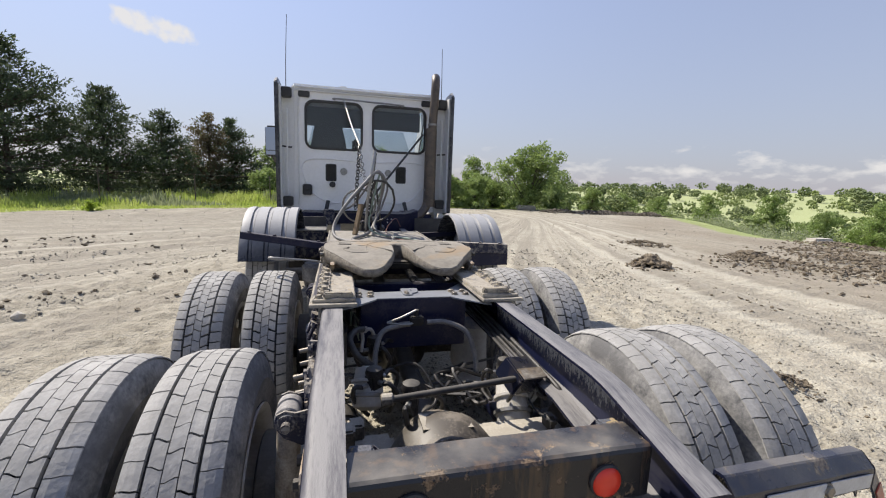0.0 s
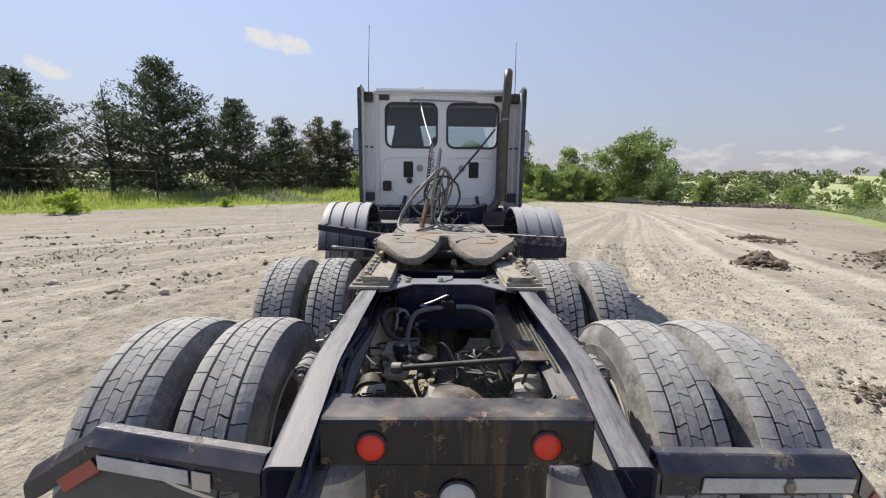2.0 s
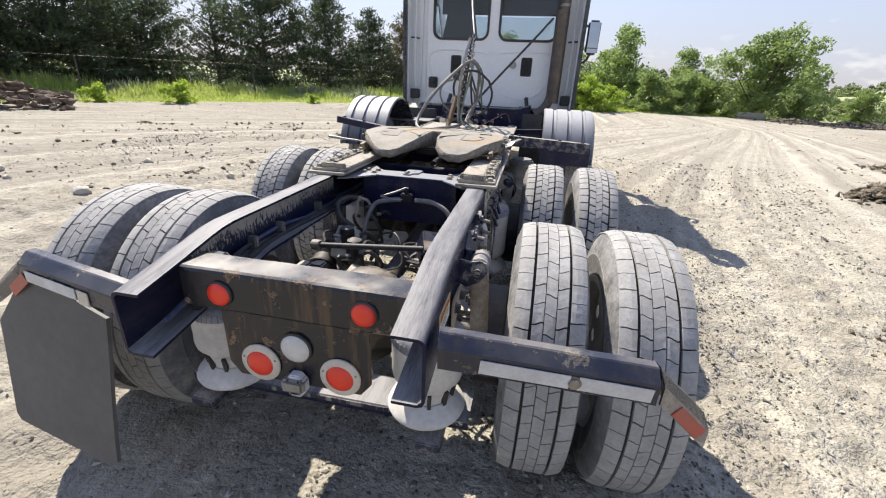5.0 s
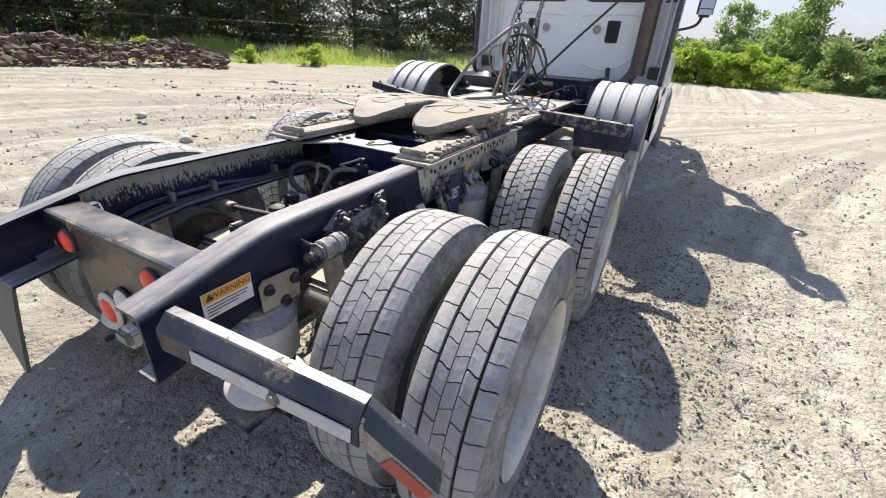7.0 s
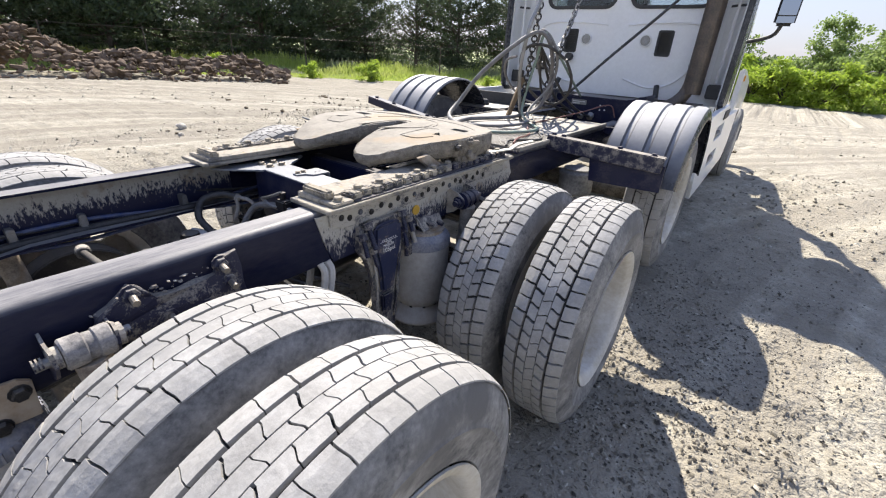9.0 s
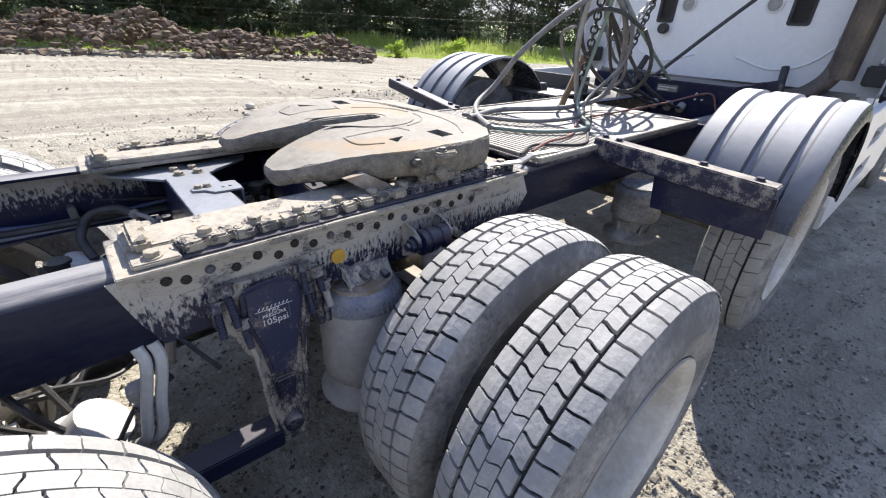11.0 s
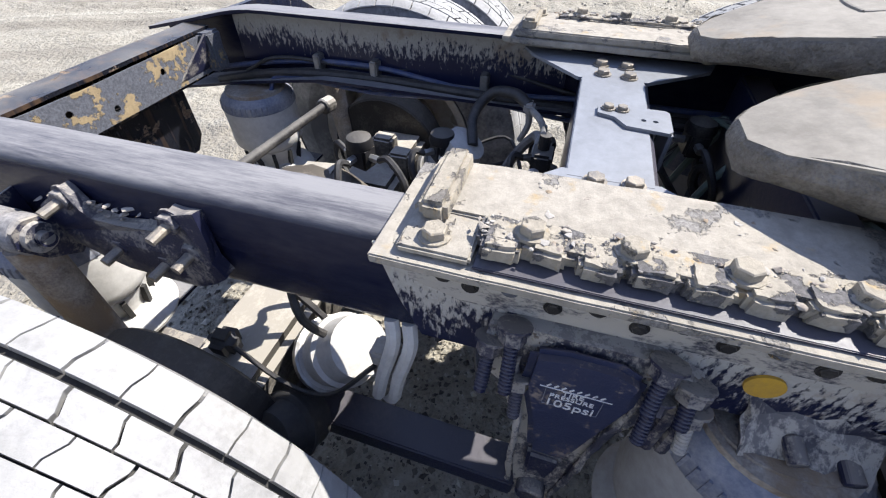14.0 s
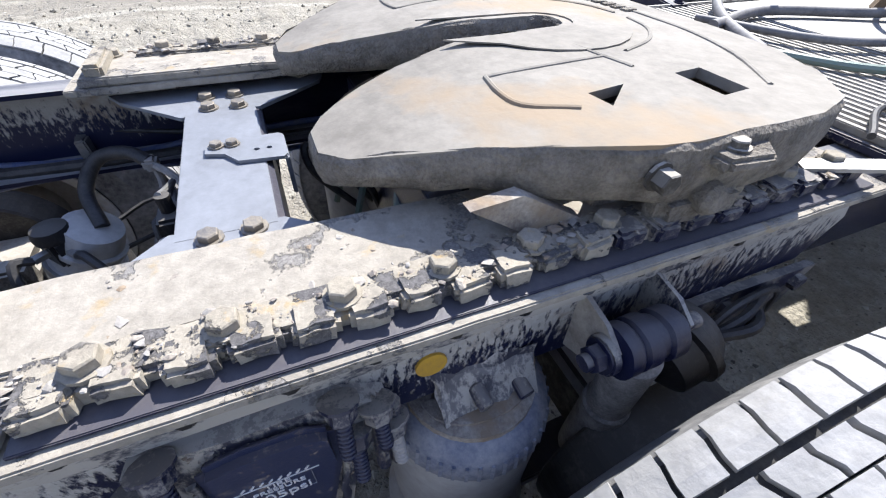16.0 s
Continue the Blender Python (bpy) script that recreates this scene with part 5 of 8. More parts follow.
# ---- sliding fifth wheel mount on the rails ----
def slider(s):
    """The angle bolted to one rail, with its toothed rack, bolts and stop block."""
    def X(a, b):
        return (s * a, s * b) if s > 0 else (s * b, s * a)
    k = box(*X(0.285, 0.482), 0.258, 1.425, 0.9745, 0.988, 0.002)
    bmesh.ops.subdivide_edges(k, edges=[e for e in k.edges if e.calc_length() > 0.5], cuts=30, use_grid_fill=True)
    rng_side = random.Random(21 + s)
    base = part("slider_base", wobble(k, 0.0015, 14), SLAB, truck, "mud caked slider base plate")
    k = box(*X(0.29, 0.402), 0.285, 1.40, 0.9885, 1.005, 0.003)
    bmesh.ops.subdivide_edges(k, edges=[e for e in k.edges if e.calc_length() > 0.1], cuts=24, use_grid_fill=True)
    part("slider_top", wobble(wobble(k, 0.0028, 20), 0.0015, 70), SLAB, base, "dried mud on the slider top", True)
    k = box(*X(0.398, 0.470), 0.287, 0.372, 0.9885, 1.000, 0.003)
    part("slider_end", wobble(k, 0.002, 30), SLAB, base, "mud caked end of the slider top")
    k = plate([(0.285, 0.974), (1.40, 0.974), (1.40, 0.912), (1.32, 0.905), (0.80, 0.91), (0.36, 0.90), (0.29, 0.92)], [], axes((s * 0.4335, 0, 0), (0, 1, 0), (0, 0, 1)), s * 0.012)
    part("slider_side", k, SIDE_MUD, base, "drilled slider side plate caked with dry mud")
    k = plate([(0.24, 0.96), (1.46, 0.96), (1.5, 0.88), (1.44, 0.80), (0.95, 0.79), (0.7, 0.795), (0.3, 0.79), (0.27, 0.86)], [], axes((s * 0.4325, 0, 0), (0, 1, 0), (0, 0, 1)), s * 0.004)
    for i in range(20):
        yy, zz = 0.329 + 0.0455 * i + rng_side.uniform(-0.006, 0.006), (0.942, 0.928)[i % 2] + rng_side.uniform(-0.003, 0.003)
        part("bolt", bolt((s * 0.4452, yy, zz), (s, 0, 0), 0.0085, 0.005), INNER if i in (2, 8, 13) else IRON, base)
    part("mud_film", k, SPLASH, base, "dry mud splashed over the navy rail")
    part("stop_block", wobble(box(*X(0.298, 0.425), 0.298, 0.332, 1.0, 1.028, 0.006), 0.003, 30), BOLT_MUD, base, "rusty stop block")
    for i in range(11):
        part("bolt", bolt((s * (0.445 if i == 0 else 0.424), 0.325 + 0.102 * i, 1.000 if i == 0 else 1.0135), (0, 0, 1), 0.0145, 0.014), BOLT_MUD, base)
    rng = random.Random(5 + s)
    k = box(*X(0.399, 0.445), 0.372, 1.392, 0.988, 1.013, 0.005)
    bmesh.ops.subdivide_edges(k, edges=[e for e in k.edges if e.calc_length() > 0.5], cuts=60, use_grid_fill=True)
    part("rack_bar", wobble(wobble(k, 0.004, 24), 0.003, 70), TOOTH, base, "rack bar packed with dried mud", True)
    part("rack_strip", box(*X(0.436, 0.4715), 0.374, 1.395, 0.9885, 0.9925, 0.001), NAVY, base, "bare navy strip under the rack teeth")
    for i in range(20):
        y0 = 0.376 + 0.051 * i
        w = 0.041 + rng.uniform(-0.004, 0.004)
        out_, top_ = 0.457 + rng.uniform(-0.004, 0.003), 1.0155 + rng.uniform(-0.003, 0.0025)
        k = box(*X(0.418, out_), y0, y0 + w, 0.990, top_, 0.005)
        bmesh.ops.subdivide_edges(k, edges=[e for e in k.edges if e.calc_length() > 0.02], cuts=3, use_grid_fill=True)
        # later teeth: mud worn to navy, darkened too for the plate's shade
        part("rack_tooth", wobble(wobble(k, 0.003, 40, i * 3.7), 0.0015, 110, i), TOOTH if i < 11 else NAVY_DIRTY, base, "", True)
    return base


for s in (-1, 1):
    slider(s)

# crossmember between the rails with its gussets
xm = [(0.445, 0.966), (0.578, 0.966), (0.585, 0.96), (0.585, 0.72), (0.577, 0.72), (0.577, 0.955), (0.453, 0.955), (0.453, 0.72), (0.445, 0.72)]
xmember = part("crossmember", plate(xm, [], axes((-0.26, 0, 0), (0, 1, 0), (0, 0, 1)), 0.52, bev=0.002), STEEL, truck, "grey painted crossmember between the rails")
xmember.data.materials[0] = NAVY
part("crossmember_top", box(-0.205, 0.205, 0.447, 0.576, 0.966, 0.970, 0.0015), GREY_PAINT, xmember, "pale grey crossmember top")
for s in (-1, 1):
    g = plate([(s * 0.344, 0.30), (s * 0.344, 0.735), (s * 0.30, 0.72), (s * 0.195, 0.585), (s * 0.185, 0.44), (s * 0.30, 0.325)], [], pose(0, 0, 0.9625), 0.007 if s > 0 else 0.0072)
    part("gusset", g, GREY_PAINT, xmember, "pale grey gusset plate")
    for yy, xx in ((0.49, 0.212), (0.545, 0.208), (0.485, 0.268), (0.54, 0.266)):
        part("bolt", bolt((s * xx, yy, 0.97), (0, 0, 1), 0.014, 0.012), BOLT, xmember)
tab = plate([(-0.03, 0.50), (-0.03, 0.605), (-0.022, 0.612), (0.05, 0.612), (0.058, 0.605), (0.05, 0.535), (0.02, 0.515), (0.01, 0.485), (-0.02, 0.485)], [circle(0.02, 0.565, 0.005, 8), circle(0.02, 0.585, 0.005, 8)], pose(-0.02, 0, 0.9705), 0.006)
part("tab_plate", tab, GREY_PAINT, xmember, "bent grey bracket plate")
part("tab_flange", box(-0.05, 0.04, 0.606, 0.613, 0.90, 0.975, 0.003), GREY_PAINT, xmember)
xmember.location = (0, 0.008, -0.017)
for yy in (0.503, 0.528):
    part("bolt", bolt((-0.03, yy, 0.9765), (0, 0, 1), 0.010, 0.009), BOLT, xmember)


# ---- fifth wheel ----
def coupling():
    half = [(0.038, 1.09), (0.043, 1.0), (0.052, 0.90), (0.076, 0.80), (0.112, 0.71), (0.145, 0.668), (0.175, 0.65), (0.232, 0.65), (0.272, 0.678), (0.35, 0.80), (0.41, 0.90), (0.438, 0.96), (0.446, 1.0), (0.444, 1.20), (0.42, 1.275), (0.335, 1.36), (0.25, 1.398), (0.1, 1.415)]
    arc = [(0.038 * math.cos(a), 1.10 + 0.038 * math.sin(a)) for a in (radians(d) for d in (15, 52, 90, 128, 165))]
    out = half[::-1] + arc + [(-x, y) for x, y in half]

    def top(y):
        t = min(1, max(0, (y - 0.63) / 0.36))
        return 1.052 + 0.066 * (1 - (1 - t) ** 1.7) - 0.006 * max(0, (y - 1.25) / 0.16)
    holes = []
    for s in (-1, 1):
        holes.append([(s * 0.345, 0.977), (s * 0.305, 0.970), (s * 0.296, 1.033)])
        holes.append([(s * 0.286, 1.128), (s * 0.279, 1.182), (s * 0.360, 1.180), (s * 0.366, 1.130)])
    k = plate(out, holes, Matrix(), 0.014)
    bmesh.ops.triangulate(k, faces=[f for f in k.faces if len(f.verts) > 4])
    bmesh.ops.subdivide_edges(k, edges=[e for e in k.edges if e.calc_length() > 0.09], cuts=2)
    bmesh.ops.triangulate(k, faces=[f for f in k.faces if len(f.verts) > 4])
    for v in k.verts:
        v.co.z += top(v.co.y) - 0.014
    body = part("fifth_wheel", wobble(k, 0.0022, 9), PLATE, truck, "dusty rust-stained cast fifth wheel plate", True)
    # rough cast edge below the plate, deepest at the sides and the back
    k = bmesh.new()
    n = len(out)
    rings = []
    INWARD = sum(a[0] * b[1] - b[0] * a[1] for a, b in zip(out, out[1:] + out[:1])) < 0
    loop = []
    for i, (x, y) in enumerate(out):
        qx, qy = out[(i + 1) % n]
        for f in (0.0, 0.34, 0.67):
            loop.append((x + (qx - x) * f, y + (qy - y) * f))
    n = len(loop)
    for i, (x, y) in enumerate(loop):
        px, py = loop[i - 1]
        qx, qy = loop[(i + 1) % n]
        d = Vector((qx - px, qy - py, 0)).normalized()
        inn = Vector((d.y, -d.x, 0)) if INWARD else Vector((-d.y, d.x, 0))
        deep = 0.046 + 0.05 * min(1, max(0, (y - 0.68) / 0.4)) + 0.008 * noise.noise((x * 9, y * 9, 3))
        q = Vector((x, y, 0)) - inn * 0.004
        rings.append([k.verts.new(q + inn * 0.006 + Vector((0, 0, top(y) - 0.001))), k.verts.new(q + Vector((0, 0, top(y) - 0.007))), k.verts.new(q - inn * 0.003 + Vector((0, 0, top(y) - deep * 0.5))), k.verts.new(q + inn * 0.004 + Vector((0, 0, top(y) - deep * 0.85))), k.verts.new(q + inn * 0.016 + Vector((0, 0, top(y) - deep))), k.verts.new(q + inn * 0.04 + Vector((0, 0, top(y) - deep))), k.verts.new(q + inn * 0.04 + Vector((0, 0, top(y) - 0.013)))])
    for a, b in zip(rings, rings[1:] + rings[:1]):
        for j in range(6):
            k.faces.new((a[j], a[j + 1], b[j + 1], b[j]))
    part("skirt", wobble(wobble(k, 0.004, 32), 0.005, 11), EDGE_IRON, body, "rough cast edge of the plate", True)
    part("lubricant_stain", plate([(p * math.cos(t), 1.09 + q * math.sin(t)) for p, q, t in [(0.17, 0.16, radians(-52 + 284 * i / 20)) for i in range(21)]][::1] + [(-0.062, 0.88), (-0.058, 1.09), *[(0.055 * math.cos(radians(180 - 20 * i)), 1.1 + 0.055 * math.sin(radians(180 - 20 * i))) for i in range(1, 9)], (0.058, 1.09), (0.062, 0.88)], [], pose(0, 0, top(1.1) + 0.0005), 0.0022), PLATE, body, "worn wearing ring round the throat")
    for s in (-1, 1):
        # raised ribs on the top face
        for pts in ([(0.187, 1.13), (0.15, 1.21), (0.09, 1.262), (0.02, 1.28)], [(0.198, 0.886), (0.25, 0.880), (0.295, 0.888), (0.334, 0.94)], [(0.198, 0.886), (0.205, 0.98), (0.197, 1.078)], [(0.136, 1.068), (0.197, 1.08), (0.248, 1.09)], [(0.0, 1.335), (0.12, 1.33), (0.25, 1.29), (0.36, 1.22)]):
            h = hose([(s * x, y, top(y) - 0.0012) for x, y in pts], 0.0042, 4, 8)
            part("rib", h, PLATE, body)
        part("pivot_ear", wobble(box(*sorted((s * 0.41, s * 0.452)), 0.99, 1.12, 1.0, 1.05, 0.012, seg=3), 0.006, 25), EDGE_IRON, body)
        part("pivot_pin", bolt((s * 0.446, 0.962, 1.085), (s, 0, 0), 0.013, 0.02), CAST, body)
        part("pin_retainer", wobble(plate([(0.425, 1.02), (0.475, 1.025), (0.478, 1.09), (0.445, 1.115), (0.425, 1.11)] if s > 0 else [(-0.425, 1.02), (-0.425, 1.11), (-0.445, 1.115), (-0.478, 1.09), (-0.475, 1.025)], [], pose(0, 0, 1.086), 0.018, bev=0.005), 0.004, 25), EDGE_IRON, body)
        part("retainer_bolt", bolt((s * 0.452, 1.055, 1.104), (0, 0, 1), 0.0115, 0.011), CAST, body)
        part("pivot_lug", wobble(rod((s * 0.42, 1.05, 1.045), (s * 0.468, 1.05, 1.045), 0.022, seg=10, bev=0.006), 0.005, 30), EDGE_IRON, body)
        ped = bmesh.new()
        plate([(0.77, 1.06), (0.83, 1.065), (0.93, 1.006), (0.85, 1.004)], [], axes((s * 0.385, 0, 0), (0, 1, 0), (0, 0, 1)), s * 0.02, ped)
        box(*sorted((s * 0.30, s * 0.385)), 0.95, 1.30, 1.0, 1.016, 0.003, ped)
        plate([(0.98, 1.01), (1.2, 1.01), (1.14, 1.06), (1.02, 1.06)], [], axes((s * 0.33, 0, 0), (0, 1, 0), (0, 0, 1)), s * 0.05, ped)
        part("pedestal", wobble(ped, 0.003, 20), CAKED, body, "muddy pedestal bracket")
    bars = bmesh.new()
    for i in range(8):
        box(-0.225 + 0.026 * i, -0.207 + 0.026 * i, 1.285 + 0.004 * i, 1.315 + 0.004 * i, top(1.3) - 0.004, top(1.3) + 0.003, 0.001, bars)
    part("cast_lettering", bars, EDGE_IRON, body, "unreadable cast lettering")
    jaw = box(-0.10, 0.10, 1.0, 1.32, 0.985, 1.03, 0.01)
    rod((-0.2, 1.12, 1.01), (0.2, 1.12, 1.01), 0.02, bm=jaw)
    part("lock_jaw", jaw, IRON, body)
    part("release_spring", hose([(0.055 + 0.02 * math.cos(i * 0.9), 0.80 + 0.012 * i * 0.5, 0.965 + 0.02 * math.sin(i * 0.9)) for i in range(40)], 0.005, 1, 6), IRON, body)
    part("release_handle", hose([(-0.42, 1.1, 1.0), (-0.5, 1.085, 1.025), (-0.64, 1.07, 1.04), (-0.73, 1.06, 1.05), (-0.76, 1.08, 1.045), (-0.72, 1.095, 1.035), (-0.62, 1.08, 1.035)], 0.006, 6, 8), STEEL, body, "bare steel release handle", True)
    st = plate([(0.0, 0.0), (0.12, 0.0), (0.16, 0.02), (0.24, 0.025), (0.24, 0.03), (0.155, 0.026), (0.115, 0.006), (0.0, 0.006)], [], axes((0.40, 1.30, 1.01), (0.5, 0.8, 0.1), (0, 0, 1)), 0.03)
    part("strap", st, STEEL, body, "bent flat steel strap")


coupling()


# ---- suspension hung from the rails ----
for s in (-1, 1):
    face = [(0.398, 0.885), (0.45, 0.893), (0.60, 0.893), (0.655, 0.865), (0.66, 0.82), (0.625, 0.765), (0.60, 0.70), (0.58, 0.55), (0.56, 0.40), (0.548, 0.335), (0.495, 0.335), (0.485, 0.42), (0.468, 0.58), (0.452, 0.68), (0.425, 0.755), (0.392, 0.80)]
    k = plate(face, [], axes((s * 0.4345, 0, 0), (0, 1, 0), (0, 0, 1)), s * 0.024)
    bmesh.ops.triangulate(k, faces=[f for f in k.faces if len(f.verts) > 4])
    bmesh.ops.subdivide_edges(k, edges=k.edges[:], cuts=2, use_grid_fill=True)
    h = part("spring_hanger", wobble(k, 0.005, 22), MUDDY, truck, "muddy cast suspension hanger", True)
    k = plate([(0.455, 0.874), (0.50, 0.884), (0.56, 0.883), (0.592, 0.866), (0.594, 0.80), (0.572, 0.70), (0.552, 0.60), (0.488, 0.60), (0.475, 0.70), (0.452, 0.80)], [], axes((s * 0.457, 0, 0), (0, 1, 0), (0, 0, 1)), s * 0.022, bev=0.01)
    f = part("hanger_face", k, HANGER_NAVY, h, "scuffed navy hanger face, sky sheen in its colour, with brown mud", True)
    k = plate([(0.492, 0.585), (0.548, 0.585), (0.54, 0.50), (0.497, 0.50)], [], axes((s * 0.457, 0, 0), (0, 1, 0), (0, 0, 1)), s * 0.02, bev=0.006)
    part("hanger_rib", wobble(k, 0.003, 20), NAVY_DIRTY, h)
    part("hanger_foot", wobble(rod((s * 0.445, 0.522, 0.41), (s * 0.485, 0.522, 0.41), 0.028, seg=12, bev=0.004), 0.003, 20), NAVY_DIRTY, h)
    for c0, c1 in (((0.44, 0.83), (0.48, 0.36)), ((0.605, 0.82), (0.56, 0.36))):
        part("hanger_flange", wobble(hose([(s * 0.458, c0[0], c0[1]), (s * 0.47, c0[0] * 0.75 + c1[0] * 0.25 + (0.012 if c0[0] < 0.5 else -0.012), c0[1] * 0.7 + c1[1] * 0.3), (s * 0.466, c0[0] * 0.3 + c1[0] * 0.7, c0[1] * 0.35 + c1[1] * 0.65), (s * 0.458, c1[0], c1[1])], 0.0055, 10, 8), 0.005, 50), MUDDY, h, "", True)
    for yy, zz, ln in ((0.43, 0.90, 0.075), (0.405, 0.865, 0.06), (0.448, 0.80, 0.05), (0.603, 0.90, 0.05), (0.612, 0.835, 0.055), (0.655, 0.825, 0.045), (0.64, 0.872, 0.04)):
        d = Vector((s * 0.42, 0.06 * math.sin(yy * 60), -1)).normalized()
        p0 = Vector((s * 0.462, yy, zz))
        nt = part("hanger_nut", wobble(bolt(p0, d, 0.017, 0.024), 0.0012, 60), NAVY_DIRTY, h, "mud spattered navy nut")
        k = rod(p0 + d * 0.015, p0 + d * (0.024 + ln), 0.0085, seg=10)
        for q in range(int(ln / 0.0055)):
            lathe([(0.0085, -0.0018), (0.0096, 0.0), (0.0085, 0.0018)], Matrix.Translation(p0 + d * (0.027 + 0.0055 * q)) @ d.to_track_quat("Z", "Y").to_matrix().to_4x4(), 10, k, close=True)
        part("thread", k, MUD if yy > 0.65 else NAVY, nt, "", True)
    if s > 0:
        m = axes((0.4795, 0, 0), (0, 1, 0), (0, 0, 1))
        words("hanger_word", "TIRE", 0.0145, Matrix.Translation((0, 0.519, 0.806)) @ m, PAPER, h, 0.0005)
        words("hanger_word", "PRESSURE", 0.013, Matrix.Translation((0, 0.519, 0.795)) @ m, PAPER, h, 0.0005)
        words("hanger_word", "105psi", 0.025, Matrix.Translation((0, 0.519, 0.777)) @ m, PAPER, h, 0.0005)
        for i in range(8):
            part("logo_bar", beam((0.4798, 0.484 + 0.0095 * i, 0.8165), (0.4798, 0.4885 + 0.0095 * i, 0.822), 0.001, 0.0022, bev=0.0), PAPER, h)
        for y0, y1, z0, z1 in ((0.484, 0.556, 0.8125, 0.8133), (0.484, 0.556, 0.7705, 0.7713), (0.484, 0.4848, 0.7705, 0.8133), (0.5552, 0.556, 0.7705, 0.8133)):
            part("print_border", box(0.4792, 0.4799, y0, y1, z0, z1, 0.0), GREY_PAINT, h)
        part("logo_line", box(0.4792, 0.4802, 0.476, 0.565, 0.8125, 0.8138, 0.0), PAPER, h)
        part("sticker", rod((0.4365, 0.716, 0.868), (0.4405, 0.716, 0.868), 0.0205, seg=24), YELLOW, truck, "round yellow sticker")
    # trailing arm and the beams to the axles
    part("trailing_arm", beam((s * 0.43, 0.49, 0.365), (s * 0.43, REAR, 0.40), 0.08, 0.06), NAVY, truck, "navy trailing arm under the rail")
    part("bag_arm", beam((s * 0.43, 0.70, 0.342), (s * 0.43, FRONT, 0.36), 0.09, 0.03), NAVY, truck)
    part("bag_arm", beam((s * 0.40, -0.72, 0.37), (s * 0.40, REAR + 0.1, 0.37), 0.09, 0.03), NAVY_DIRTY, truck)
    # upper bag mount with pad
    arc = [(0.436 + 0.056 * math.cos(radians(a)), 0.785 + 0.082 * math.sin(radians(a))) for a in range(-90, 91, 15)]
    plate([(s * x, y) for x, y in arc[::s]], [], pose(0, 0, 0.766), 0.012, kk := bmesh.new())
    part("mount_ledge", wobble(kk, 0.003, 20), CAKED, truck, "rusty edged mount ledge")
    k = box(*sorted((s * 0.4345, s * 0.474)), 0.722, 0.868, 0.77, 0.84, 0.002)
    for v in k.verts:
        if abs(v.co.x) > 0.46 and v.co.z > 0.8:
            v.co.x, v.co.z = s * 0.443, 0.822
    bmesh.ops.subdivide_edges(k, edges=[e for e in k.edges if e.calc_length() > 0.02], cuts=4, use_grid_fill=True)
    bm_ = part("bag_mount", wobble(k, 0.015, 34), MUDDY, truck, "mud caked air bag mount", True)
    for yy, zz in ((0.775, 0.80), (0.838, 0.79)):
        part("mount_stud", wobble(rod((s * 0.45, yy, zz), (s * 0.482, yy + 0.004, zz - 0.008), 0.012, seg=12, bev=0.002), 0.002, 40), NAVY_DIRTY, bm_)
    # shock absorbers
    ex, ey, ez = 0.505, 0.985, 0.868
    sh = part("shock_absorber", wobble(lathe([(0.02, 0.0), (0.033, 0.012), (0.034, 0.17), (0.039, 0.175), (0.040, 0.40), (0.02, 0.41)], (Vector((s * -0.039, 0.045, -0.40))).to_track_quat("Z", "Y").to_matrix().to_4x4(), 22), 0.002, 25), DUSTY_BUSH, truck, "dusty grey shock absorber", True)
    sh.location = (s * (ex + 0.006), ey, ez - 0.02)
    for nm, k, mt in (
        ("shock_eye", lathe([(0.014, -0.05), (0.030, -0.05), (0.036, -0.043), (0.036, -0.02), (0.031, -0.016), (0.031, -0.004), (0.037, 0.0), (0.037, 0.022), (0.032, 0.026), (0.037, 0.032), (0.037, 0.05), (0.014, 0.055)], axes((s * ex, ey, ez), (1, 0, 0), (0, 0, 1)), 26), NAVY),
        ("shock_pin", rod((s * ex, ey - 0.095, ez - 0.003), (s * ex, ey + 0.09, ez + 0.003), 0.012, seg=12), NAVY_DIRTY),
        ("washer", rod((s * ex, ey - 0.068, ez), (s * ex, ey - 0.058, ez), 0.027, seg=18), NAVY_DIRTY),
        ("pin_nut", bolt((s * ex, ey - 0.068, ez), (0, -1, 0), 0.019, 0.018), NAVY),
        ("shock_ear", plate([(0.436, 0.80), (0.475, 0.815), (0.515, 0.85), (0.52, 0.885), (0.49, 0.905), (0.436, 0.915)], [], axes((0, ey - 0.052, 0), (s, 0, 0), (0, 0, 1)), 0.007), MUD),
        ("shock_ear", plate([(0.436, 0.80), (0.475, 0.815), (0.515, 0.85), (0.52, 0.885), (0.49, 0.905), (0.436, 0.915)], [], axes((0, ey + 0.066, 0), (s, 0, 0), (0, 0, 1)), 0.007), MUDDY),
    ):
        q = part(nm, wobble(k, 0.0018, 34), mt, sh, "muddy bracket ear" if nm == "shock_ear" else "", True)
        q.location = (-s * (ex + 0.006), -ey, -ez + 0.02)
    k = plate([(1.10, 0.80), (1.46, 0.80), (1.44, 0.66), (1.36, 0.60), (1.30, 0.66), (1.24, 0.58), (1.16, 0.62), (1.12, 0.72)], [circle(1.38, 0.73, 0.02, 10), circle(1.19, 0.72, 0.016, 10)], axes((s * 0.44, 0, 0), (0, 1, 0), (0, 0, 1)), s * 0.018)
    bmesh.ops.triangulate(k, faces=[f for f in k.faces if len(f.verts) > 4])
    ab = part("axle_bracket", wobble(wobble(k, 0.012, 14), 0.005, 45), NAVY_DIRTY, truck, "mud spattered navy axle bracket below the rail")
    for yy, zz in ((1.14, 0.77), (1.24, 0.775), (1.34, 0.77), (1.42, 0.775), (1.26, 0.66)):
        part("bolt", wobble(bolt((s * 0.458, yy, zz), (s, 0, 0), 0.016, 0.018), 0.002, 50), NAVY_DIRTY, ab)
